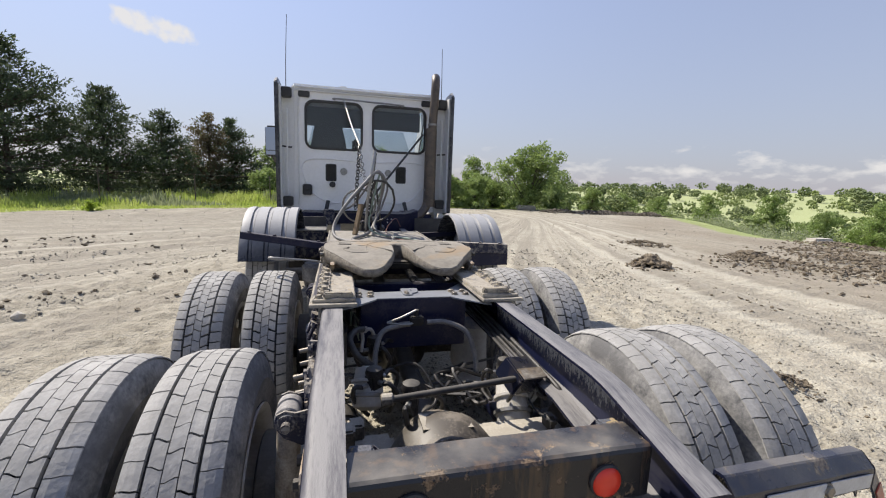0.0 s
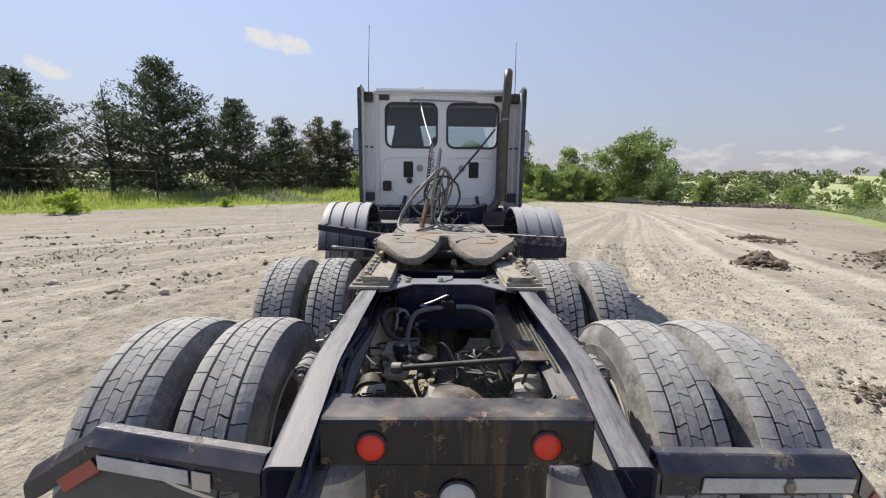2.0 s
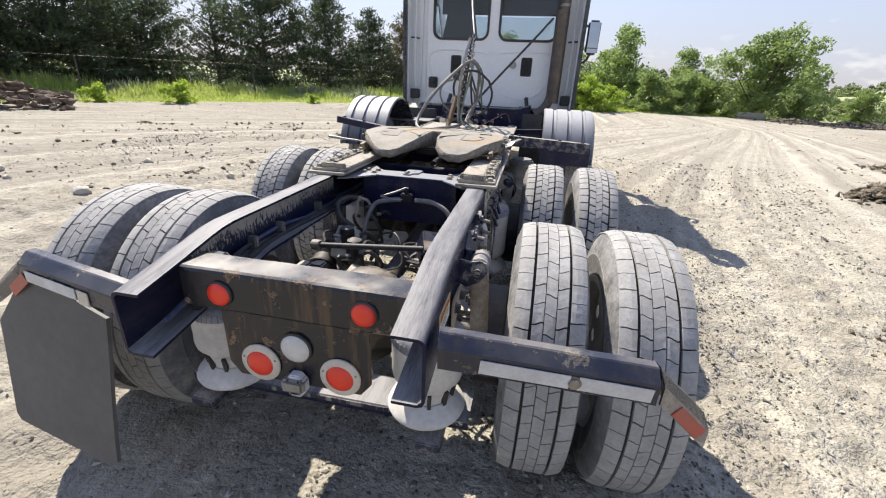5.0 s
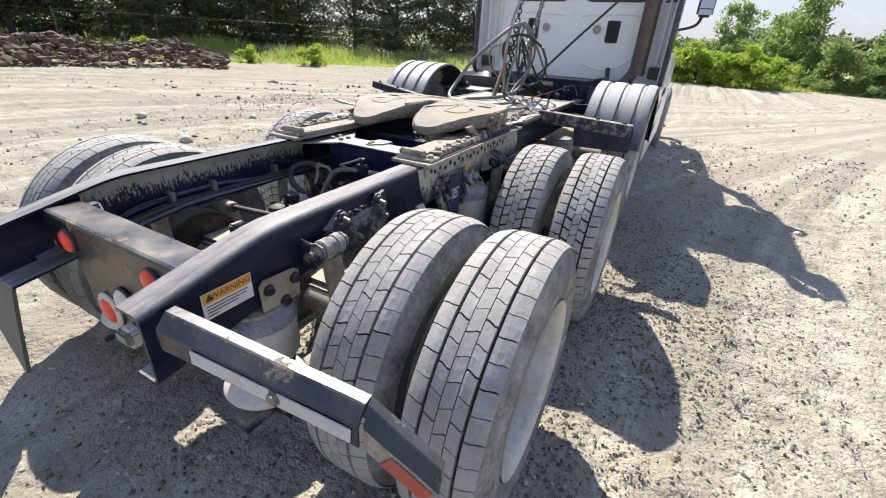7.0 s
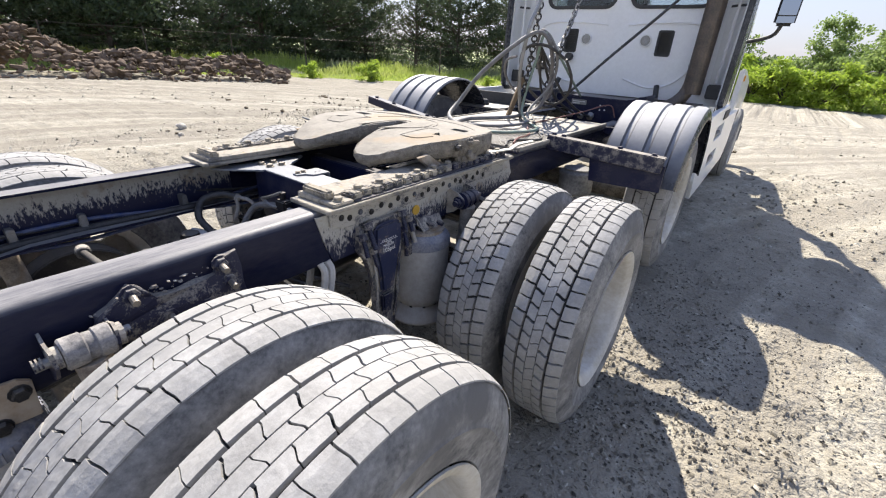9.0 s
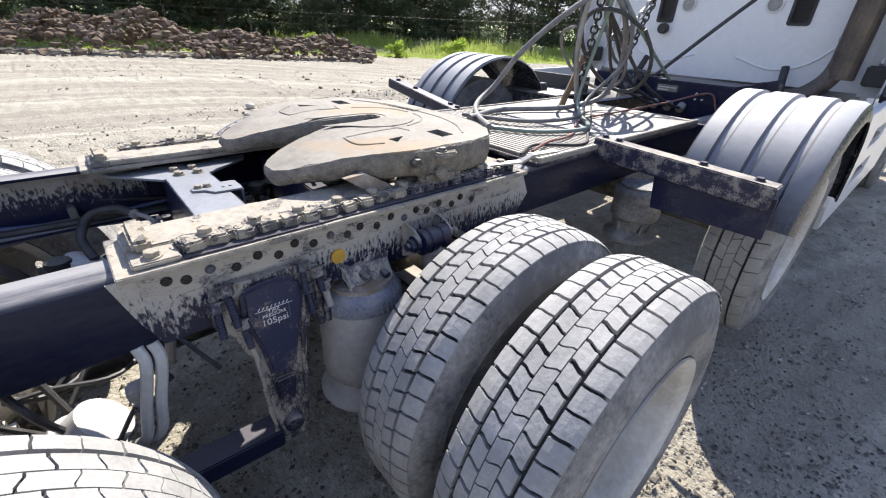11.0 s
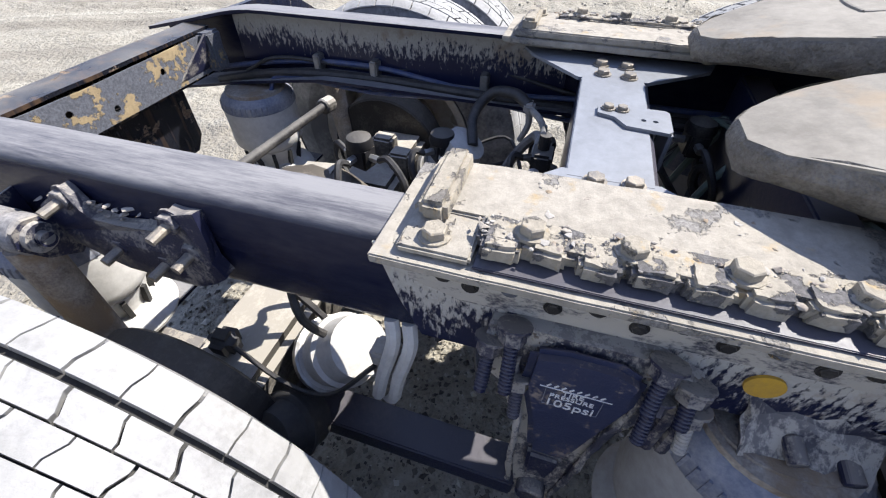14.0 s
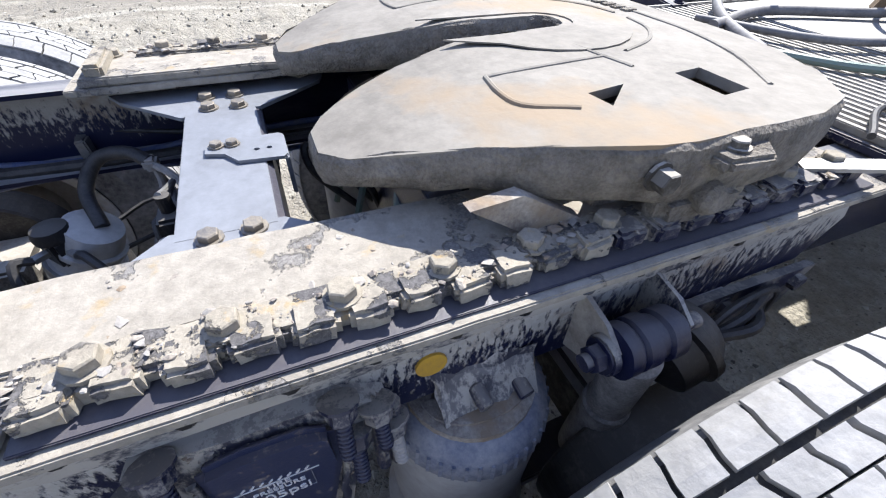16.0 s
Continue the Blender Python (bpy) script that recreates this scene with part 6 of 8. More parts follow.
    part("brake_chamber", wobble(lathe([(0.02, 0.0), (0.055, 0.01), (0.07, 0.035), (0.076, 0.04), (0.076, 0.055), (0.068, 0.06), (0.06, 0.10), (0.02, 0.12)], axes((s * 0.475, 1.15, 0.80), (1, 0.2, 0), (0, -0.4, 1)), 26), 0.002, 30), IRON, truck, "dark oily brake chamber beside the rail", True)
    for q in range(3):
        part("air_hose", hose([(s * 0.50, 1.12, 0.79 - 0.02 * q), (s * (0.53 - 0.02 * q), 1.20, 0.82), (s * 0.47, 1.30 + 0.03 * q, 0.78), (s * 0.46, 1.40, 0.70 - 0.03 * q)], 0.009 - 0.001 * q, 6, 8), HOSE, ab, "", True)
    # rear pair: the eye lies along the rail between two thin ears
    ex, ey, ez = 0.492, -0.365, 0.868
    sh = part("shock_absorber", wobble(rod((s * ex, ey, ez - 0.03), (s * 0.515, -0.33, 0.42), 0.033, seg=20), 0.002, 20), CAKED, truck, "dusty shock absorber", True)
    part("shock_eye", wobble(lathe([(0.012, -0.042), (0.03, -0.042), (0.034, -0.038), (0.034, -0.014), (0.030, -0.011), (0.030, 0.003), (0.034, 0.006), (0.034, 0.038), (0.03, 0.042), (0.012, 0.042)], axes((s * ex, ey, ez), (1, 0, 0), (0, 0, 1)), 28), 0.0015, 30), DUSTY_BUSH, sh, "pale dusty rubber bushing", True)
    part("shock_pin", rod((s * ex, ey - 0.085, ez - 0.004), (s * ex, ey + 0.075, ez + 0.003), 0.0105, seg=12), STEEL, sh)
    for yy in (ey - 0.085, ey + 0.06):
        for q in range(3):
            part("thread", rod((s * ex, yy + 0.006 * q, ez), (s * ex, yy + 0.003 + 0.006 * q, ez), 0.0125, seg=12), NAVY_DIRTY, sh)
    for yy in (ey - 0.052, ey + 0.052):
        k = plate([(0.43, 0.815), (0.455, 0.80), (0.50, 0.825), (0.525, 0.862), (0.517, 0.893), (0.495, 0.902), (0.47, 0.893), (0.43, 0.90)], [], axes((0, yy - 0.003, 0), (s, 0, 0), (0, 0, 1)), 0.006)
        part("shock_ear", wobble(k, 0.004, 24), NAVY_DIRTY, sh, "muddy bracket ear")
        part("washer", wobble(rod((s * ex, yy - 0.009, ez), (s * ex, yy + 0.009, ez), 0.024, seg=16), 0.0015, 40), MUDDY, sh)
    # bracket and studs on the rail above the rear axle
    k = plate([(-0.33, 0.90), (-0.26, 0.945), (-0.22, 0.90), (-0.08, 0.90), (-0.06, 0.95), (-0.02, 0.945), (-0.01, 0.83), (-0.08, 0.79), (-0.28, 0.80), (-0.35, 0.85)], [], axes((s * 0.4335, 0, 0), (0, 1, 0), (0, 0, 1)), s * 0.022)
    bmesh.ops.subdivide_edges(k, edges=k.edges[:], cuts=2, use_grid_fill=True)
    rb = part("rail_bracket", wobble(wobble(k, 0.010, 18), 0.005, 50), NAVY_DIRTY, truck, "mud caked bracket bolted to the rail")
    for yy, zz in ((-0.262, 0.925), (-0.064, 0.927), (-0.05, 0.875), (-0.20, 0.845), (-0.115, 0.835)):
        part("stud", rod((s * 0.446, yy, zz), (s * 0.49, yy - 0.004, zz - 0.006), 0.008, seg=10), BOLT, rb)
        part("nut", bolt((s * 0.448, yy, zz), (s, 0, 0), 0.017, 0.014), NAVY_DIRTY, rb)
    # U bolts behind the hanger
    for yy in (0.64, 0.66) if s > 0 else ():
        part("threaded_rod", rod((s * 0.456, yy, 0.85), (s * 0.46, yy, 0.70), 0.010, seg=8), NAVY_DIRTY, truck)


# ---- axles ----
for ya in (REAR, FRONT):
    k = rod((-0.86, ya, 0.477), (0.86, ya, 0.477), 0.06, seg=24)
    for s in (-1, 1):
        box(*sorted((s * 0.16, s * 0.59)), ya - 0.02 if ya == REAR else ya - 0.07, ya + 0.16 if ya == REAR else ya + 0.07, 0.41, 0.565, 0.02, k)
    ax = part("drive_axle", k, CAST, truck, "dusty cast drive axle", True)
    k = lathe([(0.02, -0.20), (0.10, -0.19), (0.165, -0.12), (0.20, -0.04), (0.205, 0.02), (0.185, 0.1), (0.12, 0.15), (0.09, 0.22), (0.05, 0.23)], axes((0, ya, 0.49), (1, 0, 0), (0, 0, 1)), 32)
    part("differential", wobble(k, 0.006, 9), OILY, ax, "oily brown differential housing", True)
    k = box(-0.12, 0.12, ya - 0.08, ya + 0.09, 0.60, 0.675, 0.035, seg=4)
    part("axle_bracket", wobble(k, 0.02, 8), CAST, ax, "", True)
    for s in (-1, 1):
        part("brake_drum", rod((s * 0.50, ya, 0.477), (s * 0.60, ya, 0.477), 0.205, seg=32, bev=0.006), IRON, ax)
k = rod((0, REAR + 0.15, 0.50), (0, FRONT - 0.2, 0.54), 0.05, seg=20)
part("drive_shaft", k, IRON, truck, "dark steel drive shaft", True)
part("drive_shaft", rod((0, FRONT + 0.2, 0.54), (0, 4.2, 0.72), 0.055, seg=20), IRON, truck, "dark steel drive shaft", True)


def chamber(a, b, r, material=CHAMBER):
    a, b = Vector(a), Vector(b)
    m = (b - a).to_track_quat("Z", "Y").to_matrix().to_4x4()
    m.translation = a
    h = (b - a).length
    c = part("brake_chamber", lathe([(r * 0.35, 0), (r * 0.8, 0.012), (r * 0.93, h * 0.18), (r * 0.95, h * 0.28), (r * 1.05, h * 0.3), (r * 1.05, h * 0.36), (r * 0.9, h * 0.38), (r * 0.85, h * 0.6), (r * 1.0, h * 0.62), (r * 1.0, h * 0.68), (r * 0.88, h * 0.7), (r * 0.8, h * 0.95), (r * 0.3, h)], m, 28), material, truck, "dusty grey brake chamber", True)
    part("clamp_band", lathe([(r * 1.0, h * 0.29), (r * 1.09, h * 0.3), (r * 1.09, h * 0.37), (r * 1.0, h * 0.38)], m, 28, close=True), STEEL, c)
    return c


chamber((0.365, 0.02, 0.48), (0.39, 0.16, 0.63), 0.076)
chamber((-0.345, 0.0, 0.48), (-0.355, 0.16, 0.56), 0.076, IRON)
part("brake_chamber", lathe([(0.03, 0.0), (0.062, 0.012), (0.066, 0.06), (0.072, 0.065), (0.072, 0.075), (0.06, 0.08), (0.05, 0.12), (0.02, 0.13)], axes((0.47, 0.05, 0.44), (0.2, 1, 0), (-0.6, 0.1, 0.8)), 26), DARK, truck, "black brake chamber below the rail", True)
part("slack_adjuster", wobble(box(0.42, 0.47, -0.15, -0.09, 0.565, 0.625, 0.015, seg=3), 0.006, 20), DARK, truck, "black slack adjuster on the axle", True)
part("brake_wire", hose([(0.45, -0.10, 0.60), (0.47, 0.02, 0.55), (0.47, 0.12, 0.56), (0.44, 0.21, 0.66)], 0.005, 6, 6), HOSE, truck, "", True)
for q in range(3):
    part("pipe_clamp", wobble(box(0.40, 0.445, 0.205, 0.25, 0.56 + 0.055 * q, 0.595 + 0.055 * q, 0.006), 0.002, 30), MUD, truck, "dusty clamp block")
chamber((-0.25, 0.11, 0.58), (-0.235, 0.20, 0.73), 0.07)
part("air_hose", hose([(-0.225, 0.215, 0.725), (-0.285, 0.20, 0.78), (-0.315, 0.24, 0.835), (-0.29, 0.305, 0.852), (-0.252, 0.348, 0.842)], 0.0145, 6, 10), HOSE, truck, "dark hose arching over the brake chamber", True)
tee = part("tee_fitting", wobble(box(-0.272, -0.232, 0.335, 0.362, 0.826, 0.852, 0.006), 0.002, 40), MUD, truck, "dusty brass tee fitting")
for pts in ([(-0.258, 0.35, 0.835), (-0.255, 0.352, 0.79), (-0.262, 0.335, 0.74)], [(-0.24, 0.355, 0.84), (-0.215, 0.385, 0.825), (-0.20, 0.405, 0.79)]):
    part("fitting_pipe", hose(pts, 0.008, 5, 8), MUD, tee, "", True)
for x0, y0, z0 in ((-0.335, -0.10, 0.60), (-0.30, -0.03, 0.575)):
    part("bracket_block", wobble(box(x0 - 0.03, x0 + 0.03, y0 - 0.035, y0 + 0.035, z0 - 0.05, z0 + 0.045, 0.008), 0.004, 20), CAST, truck, "dusty cast bracket block")
chamber((0.34, 1.26, 0.50), (0.36, 1.5, 0.56), 0.085)
chamber((-0.34, 1.26, 0.50), (-0.36, 1.5, 0.56), 0.085)
for dy in (0.0, 0.028):
    part("brake_pipe", hose([(0.43, 0.25 + dy, 0.80), (0.445, 0.255 + dy, 0.76), (0.45, 0.23 + dy, 0.66), (0.445, 0.21 + dy, 0.57), (0.41, 0.19, 0.53)], 0.012, 6, 8), BAG, truck, "dusty grey air pipe", True)
part("torque_rod", rod((-0.20, -0.205, 0.79), (0.25, -0.20, 0.825), 0.0115, seg=14), IRON, truck, "dusty steel torque rod", True)
part("rod_end", rod((-0.225, -0.20, 0.788), (-0.185, -0.205, 0.791), 0.022, seg=14, bev=0.004), CAST, truck)
k = box(-0.065, 0.065, -0.055, 0.055, -0.045, 0.04, 0.006)
bmesh.ops.transform(k, matrix=pose(0.29, -0.15, 0.815, 30, 12, 28), verts=k.verts)
part("valve_box", k, BAR, truck, "navy valve box inside the frame")
k = box(-0.07, 0.07, -0.058, -0.01, 0.043, 0.050, 0.002)
bmesh.ops.transform(k, matrix=pose(0.29, -0.15, 0.815, 30, 12, 28), verts=k.verts)
part("valve_bracket", k, CAKED, truck)
part("air_tank", rod((-0.30, 1.55, 0.62), (0.30, 1.55, 0.62), 0.13, seg=28, bev=0.02), NAVY, truck, "navy air tank between the rails", True)
part("inner_crossmember", box(-0.343, 0.343, 1.72, 1.80, 0.80, 0.965, 0.004), NAVY, truck)
part("inner_crossmember", box(-0.343, 0.343, 0.80, 0.86, 0.60, 0.94, 0.004), NAVY, truck)

# hoses and lines inside the frame
part("air_hose", hose([(-0.20, 0.28, 0.60), (-0.20, 0.33, 0.72), (-0.165, 0.38, 0.81), (-0.08, 0.40, 0.835), (-0.03, 0.40, 0.84)], 0.013), HOSE_GREY, truck, "grey air hose looping from the valve", True)
part("air_hose", hose([(0.05, 0.40, 0.845), (0.15, 0.40, 0.84), (0.24, 0.36, 0.80), (0.275, 0.32, 0.70), (0.28, 0.30, 0.62)], 0.013), HOSE_GREY, truck, "grey air hose looping from the valve", True)
k = box(-0.03, 0.035, 0.39, 0.43, 0.83, 0.875, 0.006)
rod((0.0, 0.41, 0.87), (0.0, 0.41, 0.905), 0.012, bm=k)
part("relay_valve", k, IRON, truck)
part("thin_line", hose([(-0.14, 0.40, 0.85), (-0.08, 0.40, 0.87), (0.0, 0.405, 0.905)], 0.006), STEEL, truck)
part("thin_line", hose([(-0.14, 0.40, 0.85), (-0.05, 0.39, 0.84), (0.0, 0.40, 0.85)], 0.006), STEEL, truck)
for i, (zz, xx, mt) in enumerate(((0.815, -0.40, HOSE_BLUE), (0.80, -0.385, HOSE), (0.832, -0.41, HOSE), (0.79, -0.37, HOSE_BLUE))):
    part("air_line", hose([(xx + 0.02, -0.80 + 0.1 * i, zz - 0.06), (xx + 0.012 * (i % 3), -0.45, zz - 0.01 * (i % 2)), (xx - 0.01, -0.15, zz + 0.012 - 0.014 * i), (xx + 0.02 * math.sin(2.1 * i), 0.2, zz - 0.02 * math.cos(1.7 * i)), (xx, 0.55, zz - 0.01 * i), (xx, 1.2, zz)], (0.008, 0.013, 0.006, 0.007)[i]), mt, truck, "", True)
    part("air_line", hose([(-xx, -0.45 + 0.1 * i, zz - 0.06), (-xx - 0.01, -0.2, zz - 0.03), (-xx - 0.02, 0.2, zz), (-xx, 0.8, zz), (-xx, 1.4, zz)], 0.009), HOSE, truck, "", True)
for yy in (-0.33, -0.14, 0.2):
    part("line_clip", wobble(box(-0.425, -0.385, yy - 0.012, yy + 0.012, 0.80, 0.85, 0.004), 0.003, 30), STEEL, truck)
rng = random.Random(9)
for i in range(9):
    x0, y0 = rng.uniform(-0.3, 0.3), rng.uniform(-0.05, 0.3)
    part("loose_wire", hose([(x0, y0, rng.uniform(0.55, 0.65)), (x0 + rng.uniform(-0.1, 0.1), y0 + 0.08, rng.uniform(0.58, 0.68)), (x0 + rng.uniform(-0.15, 0.15), y0 + 0.2, rng.uniform(0.6, 0.7)), (x0 + rng.uniform(-0.2, 0.2), y0 + 0.3, rng.uniform(0.56, 0.66))], rng.choice((0.006, 0.009)), 5, 6), HOSE, truck, "", True)
for i in range(8):
    x0, y0 = rng.uniform(-0.25, 0.25), rng.uniform(0.68, 1.0)
    part("loose_wire", hose([(x0, y0, 0.65), (x0 + rng.uniform(-0.06, 0.06), y0 + 0.06, 0.78), (x0 + rng.uniform(-0.1, 0.1), y0 + 0.15, 0.86), (x0 + rng.uniform(-0.1, 0.1), y0 + 0.4, 0.8)], 0.009, 5, 6), rng.choice((HOSE, HOSE_GREEN, HOSE_GREY)), truck, "", True)


def air_valve(x, y, z, turn, size=1.0, body=CAST):
    """A small pneumatic valve with a domed cap, fittings and a bracket."""
    m = pose(x, y, z, 0, 0, turn) @ Matrix.Diagonal((size, size, size, 1))
    k = box(-0.028, 0.028, -0.022, 0.022, -0.03, 0.025, 0.006)
    bmesh.ops.transform(k, matrix=m, verts=k.verts)
    v = part("air_valve", wobble(k, 0.002, 40), body, truck, "dusty pneumatic valve on the frame")
    part("valve_cap", lathe([(0.03, 0.02), (0.031, 0.03), (0.027, 0.042), (0.012, 0.05), (0.0, 0.05)], m, 16), IRON, v, smooth=True)
    for dx, dy, dz in ((0.05, 0, 0), (-0.05, 0.006, -0.01), (0.0, -0.045, 0.0)):
        a = m @ Vector((dx * 0.5, dy * 0.5, dz))
        b = m @ Vector((dx, dy, dz))
        part("valve_fitting", rod(a, b, 0.009 * size, seg=6), STEEL, v)
        part("valve_hose", hose([b, b + (b - a) * 1.2 + Vector((0, 0, 0.01)), b + (b - a) * 2.0 + Vector((0.02, 0.03, -0.05)), b + Vector((0.03, 0.07, -0.16))], 0.008 * size, 4, 7), HOSE, v, "", True)
    return v


for x, y, z, t, c in ((-0.15, 0.86, 0.77, 60, 1.4), (0.22, 0.76, 0.78, -25, 1.2), (-0.22, 0.13, 0.70, 40, 1.2), (0.30, 0.02, 0.76, 10, 1.0), (-0.10, -0.06, 0.72, 75, 1.2), (-0.24, 0.74, 0.82, 5, 1.1), (-0.20, 0.40, 0.74, 30, 1.1)):
    air_valve(x, y, z, t, c, CAST if x > 0 else IRON)
for i in range(7):
    t = i * 0.9
    part("cable_bundle", hose([(-0.30 + 0.01 * i, 0.70, 0.74), (-0.29 + 0.02 * math.sin(t), 0.76, 0.83 + 0.01 * math.cos(t)), (-0.26 + 0.03 * math.cos(t), 0.80, 0.86), (-0.22 + 0.02 * math.sin(t), 0.84, 0.82), (-0.16, 0.88, 0.76)], 0.0055, 5, 6), (HOSE_GREEN, HOSE, HOSE_GREY)[i % 3], truck, "", True)


def crust(name, pts, size, material, label, seed):
    """Lumps and flakes of dried mud stuck on, in one mesh."""
    g = np.random.RandomState(seed)
    n, k = len(pts), len(ICO_V)
    v = ICO_V[None] * size[:, None, None] * (0.5 + 0.9 * g.rand(n, k, 1)) * np.stack([0.8 + 0.9 * g.rand(n), 0.8 + 0.9 * g.rand(n), 0.3 + 0.4 * g.rand(n)], -1)[:, None, :] + pts[:, None, :]
    f = (ICO_F[None] + (np.arange(n) * k)[:, None, None]).reshape(-1, 3)
    ob = mesh_part(name, v.reshape(-1, 3).tolist(), f.tolist(), material, truck)
    return tagged(ob, label, kind="stuff")


g = np.random.RandomState(40)
for s in (-1, 1):
    for mt, n in ((MUD, 220), (CAKED, 260)):
        y = g.uniform(0.36, 1.38, n)
        x = np.where(g.rand(n) < 0.8, g.uniform(0.385, 0.452, n), g.uniform(0.30, 0.40, n))
        crust("mud_crust", np.stack([s * x, y, 1.004 + 0.011 * (x > 0.4)], -1), 0.001 + 0.0045 * g.rand(n) ** 3, mt, "crumbs of dried mud on the slider", 41 + s)
    n = 260
    crust("mud_crust", np.stack([s * g.uniform(0.4575, 0.461, n), g.uniform(0.40, 0.65, n), g.uniform(0.70, 0.89, n)], -1), 0.0008 + 0.0022 * g.rand(n) ** 2, CAKED, "mud stuck on the hanger", 43 + s)
    n = 200
    crust("mud_crust", np.stack([s * g.uniform(0.444, 0.45, n), g.uniform(-0.34, -0.02, n), g.uniform(0.80, 0.93, n)], -1), 0.001 + 0.005 * g.rand(n) ** 2, CAKED, "mud stuck on the rail bracket", 45 + s)


# ---- lift axle and its fenders ----
part("lift_axle", rod((-0.86, LIFT, 0.62), (0.86, LIFT, 0.62), 0.065, seg=20), CAST, truck, "dusty raised lift axle", True)
for s in (-1, 1):
    lift_bag = air_bag(s * 0.56, LIFT - 0.42, 0.56, 0.80, 0.11, "black rubber lift axle air spring")
    for q in (lift_bag, *lift_bag.children):
        q.data.materials[0] = SIDEWALL
    zb = 1.11 if s < 0 else 1.012
    za = 1.005 if s < 0 else 1.03
    k = beam((s * 0.436, 1.945, za), (s * 1.09, 1.955, zb - 0.012), 0.075, 0.012)
    beam((s * 0.436, 1.912, za - (0.036 if s > 0 else 0.022)), (s * 1.09, 1.92, zb - (0.048 if s > 0 else 0.034)), 0.008, 0.08 if s > 0 else 0.05, k)
    fb = part("fender_bar", k, NAVY_DIRTY if s > 0 else NAVY, truck, "navy angle iron bar carrying the fender")
    for q in (0.46, 0.52, 0.85, 1.03):
        part("bolt", bolt((s * q, 1.955, za + 0.005 + (zb - 0.012 - za) * (q - 0.436) / 0.654), (0, 0, 1), 0.014, 0.012), NAVY, fb)
    k = beam((s * 0.436, 3.05, 0.95), (s * 1.05, 3.05, 0.98), 0.05, 0.05)
    part("fender_bar", k, NAVY, truck, "navy bar carrying the fender front")
    if s > 0:
        k = plate([(s * 0.70, zb - 0.05), (s * 1.1, zb - 0.045), (s * 1.1, zb - 0.19), (s * 0.72, zb - 0.2)], [], axes((0, 1.945, 0), (1, 0, 0), (0, 0, 1)), 0.01)
        part("fender_plate", wobble(k, 0.003, 8), NAVY, truck, "dark navy plate below the fender bar")
    # half-round fender with raised ribs
    k, rings = bmesh.new(), []
    R, cz, cy = 0.555, 0.66, LIFT
    ribs = [(0.712, 0.0), (0.722, 0.012), (0.79, 0.012), (0.80, 0.0), (0.822, 0.0), (0.832, 0.012), (0.92, 0.012), (0.93, 0.0), (0.952, 0.0), (0.962, 0.012), (1.045, 0.012), (1.055, 0.0), (1.072, 0.0), (1.082, 0.012), (1.125, 0.012), (1.147, 0.004), (1.157, -0.02), (1.163, -0.06), (1.155, -0.06), (1.147, -0.022), (1.135, -0.008), (0.712, -0.008)]
    for i in range(37):
        a = radians(16 + 158 * i / 36)
        rings.append([k.verts.new((s * x, cy - math.cos(a) * (R + h), cz + math.sin(a) * (R + h) + (0.03 if s < 0 else 0.0))) for x, h in ribs])
    for a, b in zip(rings, rings[1:]):
        for j in range(len(ribs)):
            k.faces.new((a[j], a[(j + 1) % len(ribs)], b[(j + 1) % len(ribs)], b[j]))
    k.faces.new(rings[0])
    k.faces.new(rings[-1])
    part("wheel_fender", k, FENDER, truck, "dusty black ribbed plastic wheel fender with sky sheen painted on top", True)

# ---- deck between fifth wheel and cab ----
frame_ = part("deck_frame", box(-0.455, 0.455, 1.52, 2.98, 0.976, 0.992, 0.003), NAVY_DIRTY, truck, "worn aluminium deck on the rails")
for i in range(22):
    part("deck_slat", box(-0.45, 0.45, 1.535 + 0.0255 * i, 1.550 + 0.0255 * i, 0.992, 1.006, 0.002), DECK, frame_)
part("deck_edge", box(-0.46, -0.445, 1.52, 2.98, 0.99, 1.012, 0.003), DECK, frame_)
part("deck_edge", box(0.445, 0.46, 1.52, 2.98, 0.99, 1.012, 0.003), DECK, frame_)
part("deck_plate", box(-0.445, 0.445, 2.10, 2.97, 0.993, 1.004, 0.002), DECK, frame_, "worn flat aluminium deck plate")
part("battery_box", box(-1.02, -0.5, 2.95, 3.55, 0.72, 1.0, 0.015), NAVY_DIRTY, truck, "dusty navy battery box")
part("battery_lid", box(-1.03, -0.49, 2.94, 3.56, 1.0, 1.015, 0.005), STEEL, truck)
part("fuel_cap", lathe([(0.045, 0), (0.045, 0.03), (0.03, 0.05), (0.0, 0.05)], pose(-0.75, 3.1, 1.015), 16), DARK, truck, smooth=True)

# ---- cab ----
BACK, CAB_W, CAB_Z0, CAB_Z1 = 4.27, 0.955, 1.135, 2.66
XZ = axes((0, BACK, 0), (1, 0, 0), (0, 0, 1))
win = [rounded(-0.765, -0.075, 1.945, 2.515, 0.09), rounded(0.085, 0.775, 1.935, 2.51, 0.09)]
vents = [rounded(-0.52, -0.405, 1.53, 1.73, 0.015), rounded(0.40, 0.515, 1.53, 1.73, 0.015)]
wall = [(-CAB_W + 0.03, CAB_Z0), (CAB_W - 0.03, CAB_Z0), (CAB_W, CAB_Z0 + 0.04), (CAB_W - 0.01, 2.2), (CAB_W - 0.035, CAB_Z1 - 0.05), (CAB_W - 0.09, CAB_Z1), (-CAB_W + 0.09, CAB_Z1), (-CAB_W + 0.035, CAB_Z1 - 0.05), (-CAB_W + 0.01, 2.2), (-CAB_W, CAB_Z0 + 0.04)]
back = part("cab_back", plate(wall, win + vents, XZ, -0.03, bev=0.0), WHITE, truck, "white painted cab back wall with two windows")
